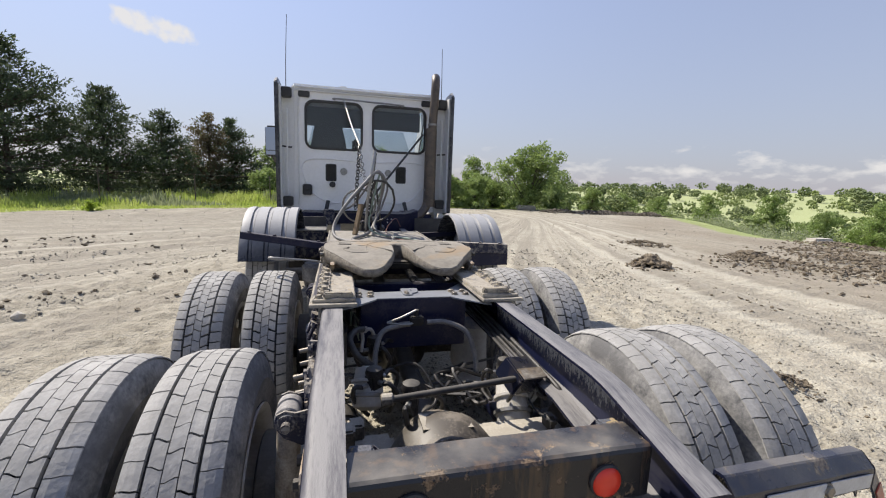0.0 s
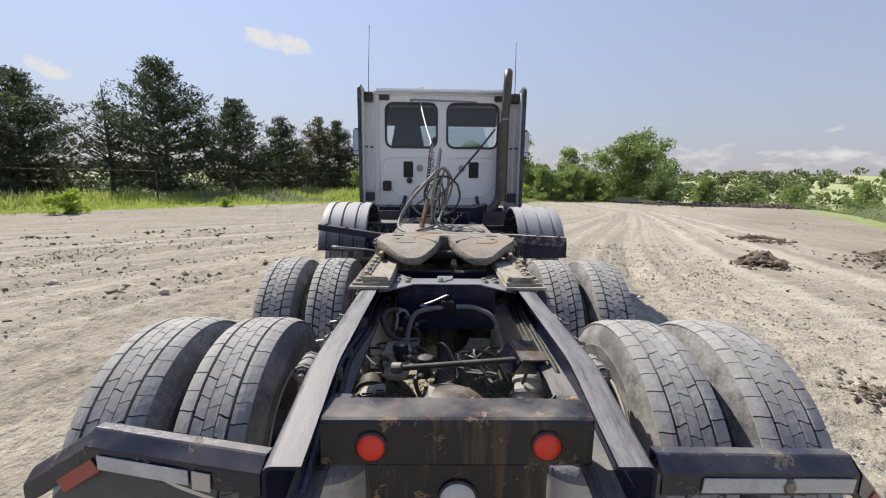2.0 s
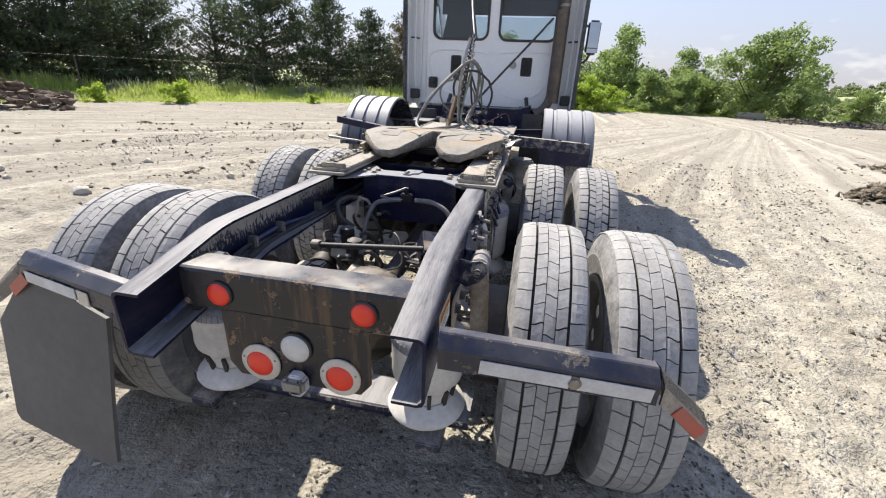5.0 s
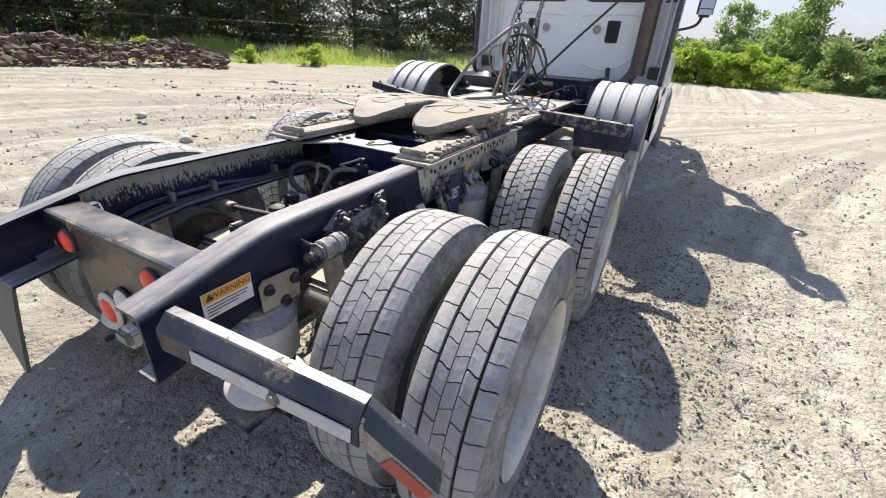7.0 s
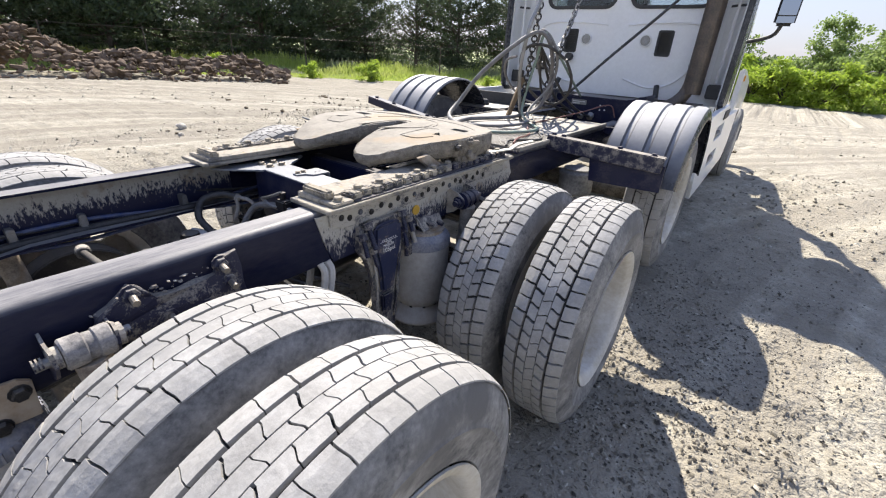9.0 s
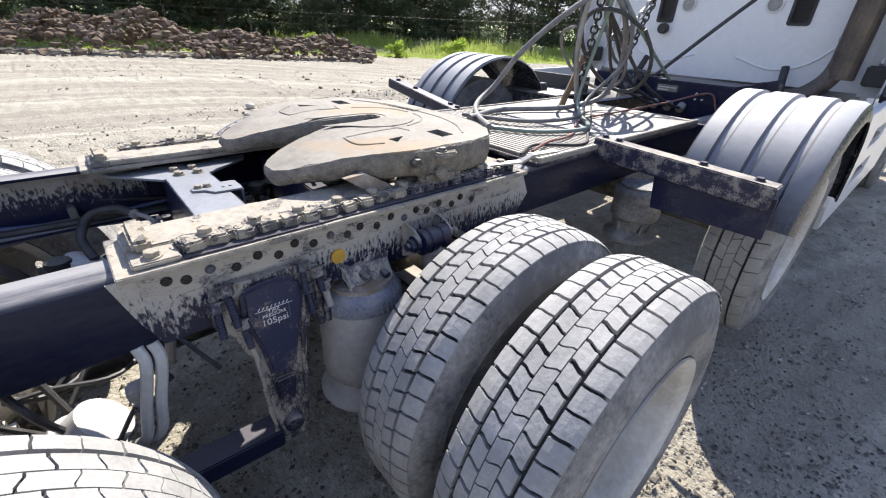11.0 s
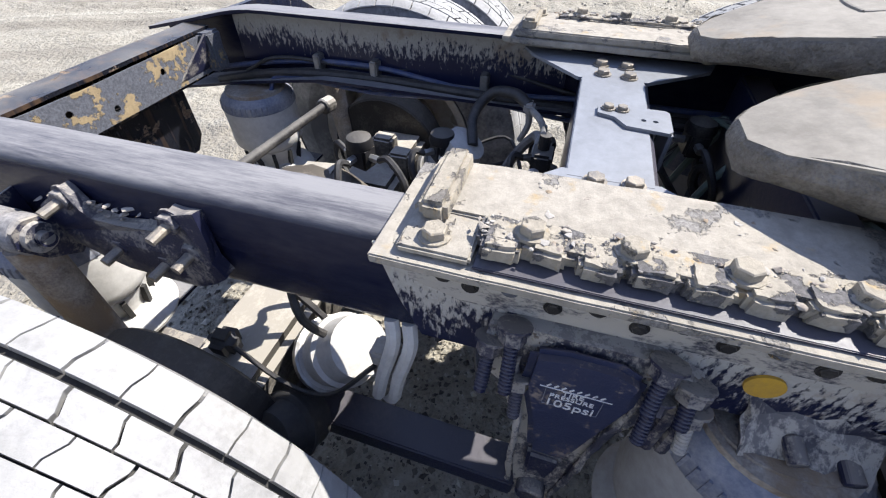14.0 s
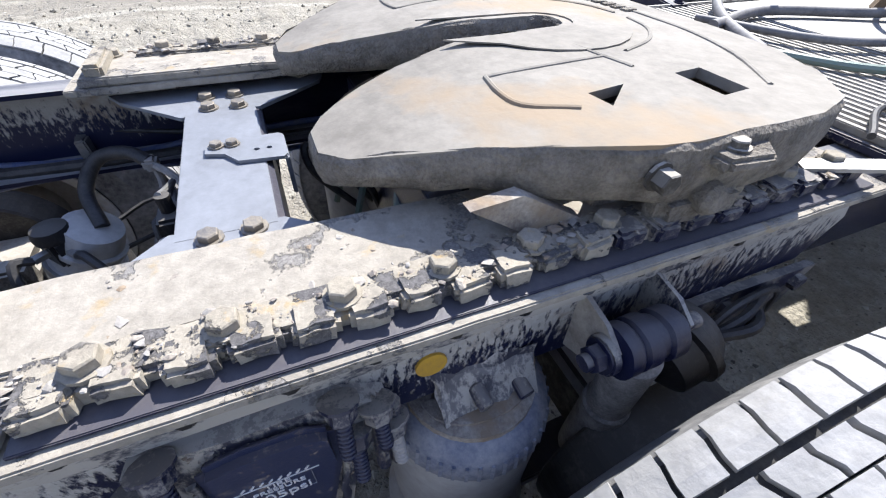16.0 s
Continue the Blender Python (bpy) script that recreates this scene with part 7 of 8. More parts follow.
for lo, hi in ((-0.765, -0.075), (0.085, 0.775)):
    k = plate(rounded(lo - 0.022, hi + 0.022, 1.918, 2.537, 0.11), [rounded(lo + 0.008, hi - 0.008, 1.948, 2.505, 0.085)], Matrix.Translation((0, -0.008, 0)) @ XZ, -0.03)
    w = part("rear_window", k, DARK, back, "black rubber window seal")
    g = part("pane", plate(rounded(lo - 0.004, hi + 0.004, 1.936, 2.517, 0.09), [], Matrix.Translation((0, 0.016, 0)) @ XZ, -0.005), GLASS, back, "tinted rear window pane")
    g.visible_shadow = False
for lo in (-0.52, 0.40):
    k = plate(rounded(lo - 0.012, lo + 0.127, 1.518, 1.742, 0.02), [rounded(lo + 0.008, lo + 0.107, 1.538, 1.722, 0.01)], Matrix.Translation((0, -0.006, 0)) @ XZ, -0.012)
    v = part("air_vent", k, DARK, back, "black slatted cab vent")
    part("vent_backing", box(lo, lo + 0.115, BACK + 0.022, BACK + 0.028, 1.53, 1.73, 0.0), DARK, back)
    for i in range(11):
        k = beam((lo + 0.008, BACK + 0.006, 1.548 + 0.0165 * i), (lo + 0.107, BACK + 0.006, 1.548 + 0.0165 * i), 0.012, 0.003, bev=0.0)
        part("vent_slat", k, DARK, back)
# pressed panel lines on the back wall
for s in (-1, 1):
    k = hose([(s * 0.10, BACK - 0.004, 1.78), (s * 0.35, BACK - 0.004, 1.80), (s * 0.72, BACK - 0.004, 1.79), (s * 0.83, BACK - 0.004, 1.68), (s * 0.78, BACK - 0.004, 1.50), (s * 0.62, BACK - 0.004, 1.30), (s * 0.40, BACK - 0.004, 1.235), (s * 0.15, BACK - 0.004, 1.30)], 0.008, 6, 6)
    part("pressed_rib", k, WHITE, back, "", True)
    part("body_seam", hose([(s * 0.865, BACK - 0.004, 1.2), (s * 0.865, BACK - 0.004, 2.1), (s * 0.85, BACK - 0.004, 2.62)], 0.012, 4, 6), WHITE_TRIM, back, "", True)
    part("roof_clip", box(*sorted((s * 0.72, s * 0.86)), BACK - 0.03, BACK - 0.001, 2.555, 2.635, 0.01), DARK, back)
for x0 in (-0.30, 0.285):
    part("round_badge", rod((x0, BACK - 0.012, 1.65), (x0, BACK - 0.002, 1.65), 0.045, seg=28, bev=0.003), STEEL, back, "plain round metal vent badge")
    part("badge_rim", lathe([(0.045, 0), (0.055, 0.004), (0.055, 0.012), (0.045, 0.014)], axes((x0, BACK - 0.002, 1.65), (1, 0, 0), (0, 0, 1)), 28, close=True), WHITE_TRIM, back)
k = box(-0.82, -0.70, BACK - 0.05, BACK - 0.001, 1.33, 1.47, 0.012)
part("cab_latch", k, DARK, back, "black plug holder on the cab back")
for dz in (1.36, 1.43):
    part("plug_socket", rod((-0.76, BACK - 0.085, dz), (-0.76, BACK - 0.045, dz), 0.03, seg=16, bev=0.004), DARK, back)
k = rod((-0.445, BACK - 0.06, 1.475), (-0.445, BACK, 1.475), 0.04, seg=16, bev=0.006)
part("cable_plug", k, DARK, back)
part("hose_bar", hose([(-0.41, BACK - 0.02, 2.55), (-0.40, BACK - 0.06, 2.56), (0.0, BACK - 0.065, 2.55), (0.44, BACK - 0.06, 2.54), (0.46, BACK - 0.02, 2.53)], 0.011, 5, 8), STEEL, back, "steel bar above the rear windows", True)

YZ = Matrix(((0, 0, 1, 0), (1, 0, 0, 0), (0, 1, 0, 0), (0, 0, 0, 1)))
prof = [(BACK - 0.028, CAB_Z0 + 0.03), (BACK - 0.028, CAB_Z1 - 0.02), (5.35, CAB_Z1 + 0.03), (5.62, CAB_Z1 - 0.02), (6.18, 1.92), (6.18, 0.85), (5.85, 0.62), (4.75, 0.62), (4.75, 1.0), (BACK, 1.0)]
sw = [(4.86, 1.83), (4.86, 2.42), (5.38, 2.44), (5.80, 1.90), (5.78, 1.80)]
for s in (-1, 1):
    m = Matrix.Translation((s * (CAB_W - 0.005), 0, 0)) @ YZ
    sd = part("cab_side", plate(prof, [sw], m, s * 0.035, bev=0.008), WHITE, truck, "white cab side with door", False)
    g = part("pane", plate([(4.85, 1.80), (4.85, 2.43), (5.39, 2.45), (5.82, 1.90), (5.80, 1.78)], [], Matrix.Translation((s * 0.012, 0, 0)) @ m, s * 0.005), GLASS, sd, "tinted door window")
    g.visible_shadow = False
    part("door_seam", hose([(s * (CAB_W + 0.031), 4.76, 0.75), (s * (CAB_W + 0.031), 4.76, 2.5), (s * (CAB_W + 0.03), 5.4, 2.53), (s * (CAB_W + 0.03), 5.95, 1.9), (s * (CAB_W + 0.031), 5.95, 0.75)], 0.005, 3, 6), DARK, sd)
    part("door_handle", box(*sorted((s * (CAB_W + 0.03), s * (CAB_W + 0.06))), 4.82, 4.96, 1.55, 1.60, 0.01), DARK, sd)
    # side extender: dark flexible fairing behind the cab
    k = plate([(3.98, 1.16), (3.96, 2.66), (4.05, 2.72), (4.30, 2.70), (4.30, 1.10), (4.06, 1.10)], [], Matrix.Translation((s * 1.06, 0, 0)) @ YZ, s * 0.045, bev=0.012)
    ex = part("side_extender", k, FENDER, truck, "dark grey cab side extender")
    k = plate([(4.03, 1.15), (4.03, 2.64), (4.28, 2.66), (4.28, 1.12)], [], Matrix.Translation((s * 1.045, 0, 0)) @ YZ, s * 0.028, bev=0.006)
    part("extender_panel", k, WHITE_TRIM, ex, "white inner extender panel")
    k = plate([(s * 0.93, 1.12), (s * 1.05, 1.12), (s * 1.05, 2.66), (s * 0.90, 2.66)], [], Matrix.Translation((0, 4.235, 0)) @ axes((0, 0, 0), (1, 0, 0), (0, 0, 1)), -0.02)
    part("extender_mount", k, WHITE_TRIM, ex)
    for zz in (1.25, 2.58):
        part("extender_bracket", box(*sorted((s * 0.93, s * 1.05)), 4.12, 4.215, zz - 0.06, zz + 0.06, 0.01), DARK, ex)
    part("extender_strut", rod((s * 0.93, 4.15, 1.92), (s * 1.05, 4.15, 1.93), 0.01, seg=8), DARK, ex)
    part("grab_rail", hose([(s * 0.98, 4.19, 1.35), (s * 0.985, 4.15, 1.4), (s * 0.985, 4.15, 2.3), (s * 0.98, 4.19, 2.35)], 0.012, 4, 8), WHITE_TRIM, ex, "", True)
    part("antenna", hose([(s * 1.01, 4.32, 2.55), (s * 1.005, 4.32, 3.0), (s * (0.985 if s < 0 else 1.0), 4.32, 3.53 if s < 0 else 3.34)], 0.006, 3, 6, taper=0.003), DARK, truck, "thin black whip antenna", True)
    # mirrors
    mx_, my_ = (1.295 if s < 0 else 1.30), 5.02
    k = box(-0.035, 0.035, -0.085, 0.085, -0.215, 0.215, 0.03, seg=3)
    bmesh.ops.transform(k, matrix=pose(s * mx_, my_, 2.055, 0, 0, 90 + s * 8), verts=k.verts)
    mi = part("door_mirror", k, DARK, truck, "black door mirror housing", True)
    k = box(-0.003, 0.003, -0.07, 0.07, -0.125, 0.19, 0.002)
    bmesh.ops.transform(k, matrix=pose(s * mx_, my_, 2.055, 0, 0, 90 + s * 8) @ Matrix.Translation((-0.037, 0, 0)), verts=k.verts)
    part("mirror_glass", k, MIRROR, mi)
    k = box(-0.003, 0.003, -0.07, 0.07, -0.19, -0.135, 0.002)
    bmesh.ops.transform(k, matrix=pose(s * mx_, my_, 2.055, 0, 0, 90 + s * 8) @ Matrix.Translation((-0.037, 0, 0)), verts=k.verts)
    part("mirror_glass", k, MIRROR, mi)
    part("mirror_arm", hose([(s * 0.98, my_ + 0.16, 1.70), (s * 1.06, my_ + 0.15, 1.71), (s * (mx_ - 0.06), my_ + 0.05, 1.76), (s * (mx_ - 0.01), my_, 1.86)], 0.018, 5, 8), DARK, mi, "", True)
    part("mirror_arm", hose([(s * 0.98, my_ + 0.12, 2.20), (s * 1.1, my_ + 0.06, 2.20), (s * (mx_ - 0.04), my_, 2.20)], 0.016, 5, 8), DARK, mi, "", True)
    # lower fairing and steps
    k = plate([(3.30, 1.12), (3.30, 0.62), (3.42, 0.45), (5.7, 0.45), (5.9, 0.62), (5.9, 1.0), (4.7, 1.02), (4.5, 1.14)], [rounded(3.9, 4.5, 0.62, 0.74, 0.02), rounded(3.9, 4.5, 0.86, 0.98, 0.02)], Matrix.Translation((s * 1.085, 0, 0)) @ YZ, s * 0.04, bev=0.01)
    fr = part("side_fairing", k, WHITE, truck, "white lower side fairing with steps")
    k = plate([(s * 0.5, 1.12), (s * 1.095, 1.12), (s * 1.095, 0.62), (s * 1.0, 0.47), (s * 0.5, 0.47)], [], axes((0, 3.32, 0), (1, 0, 0), (0, 0, 1)), -0.03)
    part("fairing_end", k, DARK, fr)
    for zz in (0.66, 0.90):
        part("step", box(*sorted((s * 0.93, s * 1.115)), 3.88, 4.52, zz - 0.03, zz, 0.005), DECK, fr)
    part("fairing_trim", box(*sorted((s * 1.123, s * 1.133)), 4.2, 4.62, 1.02, 1.10, 0.004), DARK, fr)
    # front wheel arch and bonnet side
    k = plate([(6.16, 0.62), (6.18, 1.46), (6.5, 1.46), (7.6, 1.32), (7.85, 1.15), (7.9, 0.6), (7.55, 0.6), (7.48, 0.85), (7.25, 1.06), (6.95, 1.12), (6.65, 1.06), (6.42, 0.85), (6.36, 0.6)], [], Matrix.Translation((s * 1.0, 0, 0)) @ YZ, s * 0.06, bev=0.02)
    part("front_wing", k, WHITE, truck, "white front wing")
    part("side_marker", rod((s * 1.06, 6.3, 1.35), (s * 1.075, 6.3, 1.35), 0.035, seg=16), ORANGE, truck, "amber side marker")
part("cab_roof", box(-CAB_W + 0.015, CAB_W - 0.015, BACK - 0.03, 5.58, CAB_Z1 - 0.012, CAB_Z1 + 0.055, 0.03, seg=3), WHITE, truck, "white cab roof", True)
part("roof_lip", box(-CAB_W + 0.03, CAB_W - 0.03, BACK - 0.034, BACK + 0.02, CAB_Z1 - 0.03, CAB_Z1 - 0.014, 0.004), WHITE_TRIM, truck)
part("roof_beacon", box(-0.37, -0.24, 4.55, 4.68, CAB_Z1 + 0.055, CAB_Z1 + 0.135, 0.02), WHITE_TRIM, truck, "small white roof beacon")
part("cab_floor", box(-CAB_W + 0.03, CAB_W - 0.03, BACK + 0.01, 6.15, 0.98, 1.04, 0.0), DARK, truck)
k = plate([(-0.93, 1.95), (0.93, 1.95), (0.82, 2.62), (-0.82, 2.62)], [], Matrix.Translation((0, 6.16, 1.93)) @ Matrix.Rotation(radians(-37), 4, "X") @ Matrix.Translation((0, 0, -1.93)) @ axes((0, 0, 0), (1, 0, 0), (0, 0, 1)), 0.006)
ws = part("windscreen", k, GLASS, truck, "clear sloping windscreen")
ws.visible_shadow = False
part("dashboard", box(-0.92, 0.92, 5.6, 6.15, 1.5, 1.92, 0.06), DARK, truck, "black dashboard", True)
k = plate([(6.15, 0.75), (6.15, 1.93), (6.5, 1.80), (7.7, 1.45), (8.0, 1.25), (8.02, 0.5), (7.9, 0.45), (6.15, 0.6)], [], Matrix.Translation((-0.62, 0, 0)) @ YZ, 1.24, bev=0.04)
part("bonnet", k, WHITE, truck, "white sloping bonnet")
part("bumper", box(-1.15, 1.15, 7.95, 8.15, 0.35, 0.68, 0.05), STEEL, truck, "plain front bumper")
for x0, hi, nm in ((-0.50, 2.40, "tall dark grey driver seat"), (0.48, 1.98, "dark grey passenger seat")):
    st_ = part("cab_seat", box(x0 - 0.26, x0 + 0.26, 4.75, 5.25, 1.2, 1.45, 0.05), SEAT, truck, nm, True)
    k = plate([(x0 - 0.25, 1.4), (x0 + 0.25, 1.4), (x0 + 0.24, 2.0), (x0 + 0.17, hi - 0.06), (x0 + 0.12, hi), (x0 - 0.12, hi), (x0 - 0.17, hi - 0.06), (x0 - 0.24, 2.0)], [], axes((0, 4.76, 0), (1, 0, 0), (0, 0, 1)), 0.12, bev=0.03)
    part("seat_back", k, SEAT, st_, smooth=True)
part("steering_console", box(-0.16, -0.05, 5.3, 5.45, 1.5, 2.18, 0.03), DARK, truck)
part("sun_visor", box(-0.92, 0.92, 5.42, 5.46, 2.36, 2.648, 0.01), SEAT, truck, "dark cloth headliner edge")

# beam and boxes low behind the cab
k = plate([(-0.09, 0.82), (0.56, 0.82), (0.58, 1.20), (0.50, 1.17), (0.42, 1.15), (-0.09, 1.15)], [], axes((0, 3.545, 0), (1, 0, 0), (0, 0, 1)), -0.32, bev=0.006)
nb = part("cab_crossbox", k, NAVY, truck, "navy steel box below the cab")
part("label_plate", box(-0.065, 0.075, 3.539, 3.5445, 1.075, 1.118, 0.0), STEEL, nb, "small worn grey label plate")
for i in range(2):
    part("label_line", box(-0.055, 0.065 - 0.05 * i, 3.537, 3.5395, 1.098 - 0.016 * i, 1.105 - 0.016 * i, 0.0), PAPER, nb)
for dx, dz in ((0.207, 1.084), (0.25, 1.088), (0.207, 1.047), (0.25, 1.05)):
    part("rivet", rod((dx, 3.538, dz), (dx, 3.547, dz), 0.007, seg=8), PAPER, nb)
part("cab_beam", box(-0.85, 0.85, 4.02, 4.10, 0.98, 1.12, 0.006), NAVY, truck, "navy rear cab beam")
for s in (-1, 1):
    part("cab_damper", rod((s * 0.55, 4.08, 1.02), (s * 0.5, 4.2, 1.26), 0.025, seg=12), DARK, truck)
    part("cab_mount", box(*sorted((s * 0.42, s * 0.56)), 3.92, 4.1, 0.97, 1.16, 0.01), NAVY_DIRTY, truck)
part("corner_step", box(0.6, 0.95, 3.5, 3.9, 1.02, 1.06, 0.01), STEEL, truck)

# exhaust stack
stack = part("exhaust_pipe", hose([(0.60, 3.98, 1.08), (0.70, 4.03, 1.12), (0.79, 4.07, 1.25), (0.805, 4.08, 1.5), (0.83, 4.08, 2.0), (0.86, 4.075, 2.6), (0.868, 4.075, 2.78), (0.875, 4.10, 2.86), (0.885, 4.16, 2.915)], 0.056, 6, 20), PIPE, truck, "stained steel exhaust stack", True)
part("stack_tip", lathe([(0.047, 0), (0.056, 0.0), (0.056, 0.002), (0.047, 0.004)], axes((0.885, 4.16, 2.915), (1, 0, 0), (0, -0.6, 1)), 20, close=True), IRON, stack)
for zz, xx in ((1.45, 0.804), (1.98, 0.829), (2.3, 0.845)):
    part("stack_clamp", lathe([(0.056, -0.015), (0.063, -0.012), (0.063, 0.012), (0.056, 0.015)], pose(xx, 4.08, zz), 20, close=True), STEEL, stack)
part("stack_brace", hose([(0.72, 4.10, 2.17), (0.45, 3.92, 1.84), (0.17, 3.73, 1.51), (-0.11, 3.56, 1.17)], 0.013, 3, 8), DARK, truck, "black diagonal tie from the stack to the deck", True)
part("heat_shield", lathe([(0.07, 1.22), (0.078, 1.22), (0.078, 2.25), (0.07, 2.25)], Matrix.Translation((0.825, 4.075, 0)), 20, close=True), PIPE, stack)

# ---- air lines, cables and their posts behind the cab ----
def lean(pts):
    """The sheaf of lines leans back over the deck from its foot."""
    out_ = []
    for x, y, z in pts:
        f = min(1.0, max(0.0, (z - 1.03) / 0.6))
        out_.append((x, y - 0.47 * f, 1.03 + (z - 1.03) * (1 - 0.14 * f)))
    return out_


part("hose_post", hose(lean([(-0.11, 2.62, 1.0), (-0.10, 2.75, 1.35), (-0.06, 2.95, 1.72), (-0.03, 3.02, 1.93)]), 0.014, 4, 8), STEEL, truck, "thin steel hose post")
wood = beam((-0.215, 2.6, 1.004), (-0.15, 2.66, 1.30), 0.05, 0.03)
part("wooden_stake", wood, WOOD, truck, "short weathered wooden stake on the deck")
part("air_hose", hose(lean([(0.05, 1.68, 1.03), (-0.2, 1.85, 1.03), (-0.38, 2.05, 1.05), (-0.40, 2.28, 1.14), (-0.30, 2.5, 1.33), (-0.14, 2.8, 1.56), (-0.02, 3.0, 1.70), (0.06, 3.06, 1.62), (0.04, 3.0, 1.35), (-0.02, 2.8, 1.1), (-0.1, 2.5, 1.03), (-0.25, 2.1, 1.025), (-0.15, 1.75, 1.03)]), 0.0145, 8, 10), HOSE_GREY, truck, "thick grey air hose looped over the deck", True)
part("air_hose", hose(lean([(-0.25, 1.80, 1.025), (0.05, 1.95, 1.03), (0.1, 2.3, 1.03), (-0.03, 2.62, 1.08), (0.06, 2.95, 1.3), (0.1, 3.05, 1.55), (0.0, 3.05, 1.72), (-0.08, 3.1, 1.55), (-0.2, 3.3, 1.3), (-0.3, 3.6, 1.2)]), 0.010, 8, 10), HOSE_GREY, truck, "grey air hose looped over the deck", True)
part("electric_cable", hose(lean([(0.0, 1.70, 1.02), (0.2, 1.85, 1.02), (0.28, 2.1, 1.025), (0.05, 2.4, 1.025), (-0.08, 2.62, 1.1), (-0.02, 2.95, 1.5), (0.03, 3.05, 1.7), (0.06, 3.2, 1.5), (0.02, 3.5, 1.25), (0.0, 3.72, 1.1)]), 0.010, 8, 8), HOSE_GREEN, truck, "green coated electric cable", True)
part("air_line", hose(lean([(0.42, 1.52, 1.03), (0.34, 1.72, 1.02), (0.3, 1.95, 1.015), (0.12, 2.3, 1.015), (0.1, 2.7, 1.015), (0.18, 3.2, 1.05), (0.3, 3.55, 1.1), (0.36, 3.52, 1.0)]), 0.0055, 8, 8), HOSE_RED, truck, "faded red air line", True)
part("electric_cable", hose(lean([(0.40, 1.48, 1.02), (0.33, 1.66, 1.015), (0.42, 1.85, 1.012), (0.32, 2.05, 1.012), (0.15, 2.35, 1.012), (0.0, 2.6, 1.05)]), 0.006, 8, 8), HOSE, truck, "thin black cable", True)
for i, (r, cx, cz, ty) in enumerate(((0.22, -0.16, 1.30, 3.0), (0.25, 0.0, 1.36, 3.05))):
    loop = [(cx + r * 0.75 * math.sin(a), ty + 0.1 * math.cos(a * 0.5 + i), cz + r * (0.9 + 0.1 * i) * math.cos(a)) for a in (2 * math.pi * j / 10 + i for j in range(11))]
    part("hose_loop", hose(lean(loop), 0.009 + 0.002 * (i % 2), 5, 8), (HOSE_GREY, HOSE)[i], truck, "coil of air hose hung behind the cab", True)


def chain(name, a, b, n, r, sag, material):
    """A hanging chain of n oval links."""
    k = bmesh.new()
    a, b = Vector(a), Vector(b)
    for i in range(n):
        t = (i + 0.5) / n
        p = a.lerp(b, t) - Vector((0, 0, sag * 4 * t * (1 - t)))
        d = (b - a).normalized() - Vector((0, 0, sag * 4 * (1 - 2 * t) / (b - a).length))
        q = d.to_track_quat("Z", "Y").to_matrix().to_4x4() @ Matrix.Rotation(radians(90 * (i % 2) + 20), 4, "Z")
        L = (b - a).length / n
        pts = [p + (q @ Vector((math.sin(u) * r, 0, math.cos(u) * L * 0.68))) for u in (2 * math.pi * j / 8 for j in range(9))]
        hose(pts, r * 0.32, 2, 5, k)
    return part(name, k, material, truck, "hanging steel chain behind the cab", True)


part("hanger_cable", hose([(-0.30, BACK - 0.065, 2.55), (-0.22, 3.85, 2.22), (-0.13, 3.5, 1.93)], 0.009, 4, 8), STEEL, truck, "", True)
chain("chain", (-0.13, 3.5, 1.93), (-0.19, 3.2, 1.22), 20, 0.020, 0.0, DARK)
chain("chain", (-0.13, 3.5, 1.93), (-0.05, 2.75, 1.40), 18, 0.018, 0.12, STEEL)
chain("chain", (-0.03, 2.55, 1.79), (-0.11, 2.60, 1.02), 24, 0.018, 0.02, IRON)
part("coil_spring", hose([(-0.13 + 0.018 * math.cos(i), 3.5 - 0.012 * i * 0.3, 1.93 - 0.006 * i) for i in range(60)], 0.004, 1, 5), DARK, truck)
for x0 in (-0.05, 0.05, 0.14):
    part("gladhand", wobble(rod((x0, 3.50, 0.97), (x0, 3.545, 1.0), 0.03, seg=12, bev=0.006), 0.004, 30), STEEL, nb)
    part("air_line", hose([(x0, 3.50, 0.985), (x0 - 0.03, 3.36, 1.02), (x0 - 0.08, 3.0, 1.18), (-0.02, 2.62, 1.52)], 0.010, 6, 8), HOSE, truck, "", True)


# ---- plants ----
def blades(name, base, direction, length, width, material, parent=None, label="", rng=None):
    """One mesh of many small pointed leaves: base points, directions, sizes."""
    rng = rng or np.random.RandomState(1)
    n = len(base)
    d = direction / np.maximum(np.linalg.norm(direction, axis=1, keepdims=True), 1e-6)
    side = np.cross(d, rng.normal(size=(n, 3)))
    side /= np.maximum(np.linalg.norm(side, axis=1, keepdims=True), 1e-6)
    L, W = length[:, None], width[:, None]
    v = np.stack([base, base + d * L * 0.45 + side * W * 0.5, base + d * L, base + d * L * 0.45 - side * W * 0.5], 1).reshape(-1, 3)
    f = np.arange(n * 4).reshape(-1, 4)
    return mesh_part(name, v.tolist(), f.tolist(), material, parent, label)


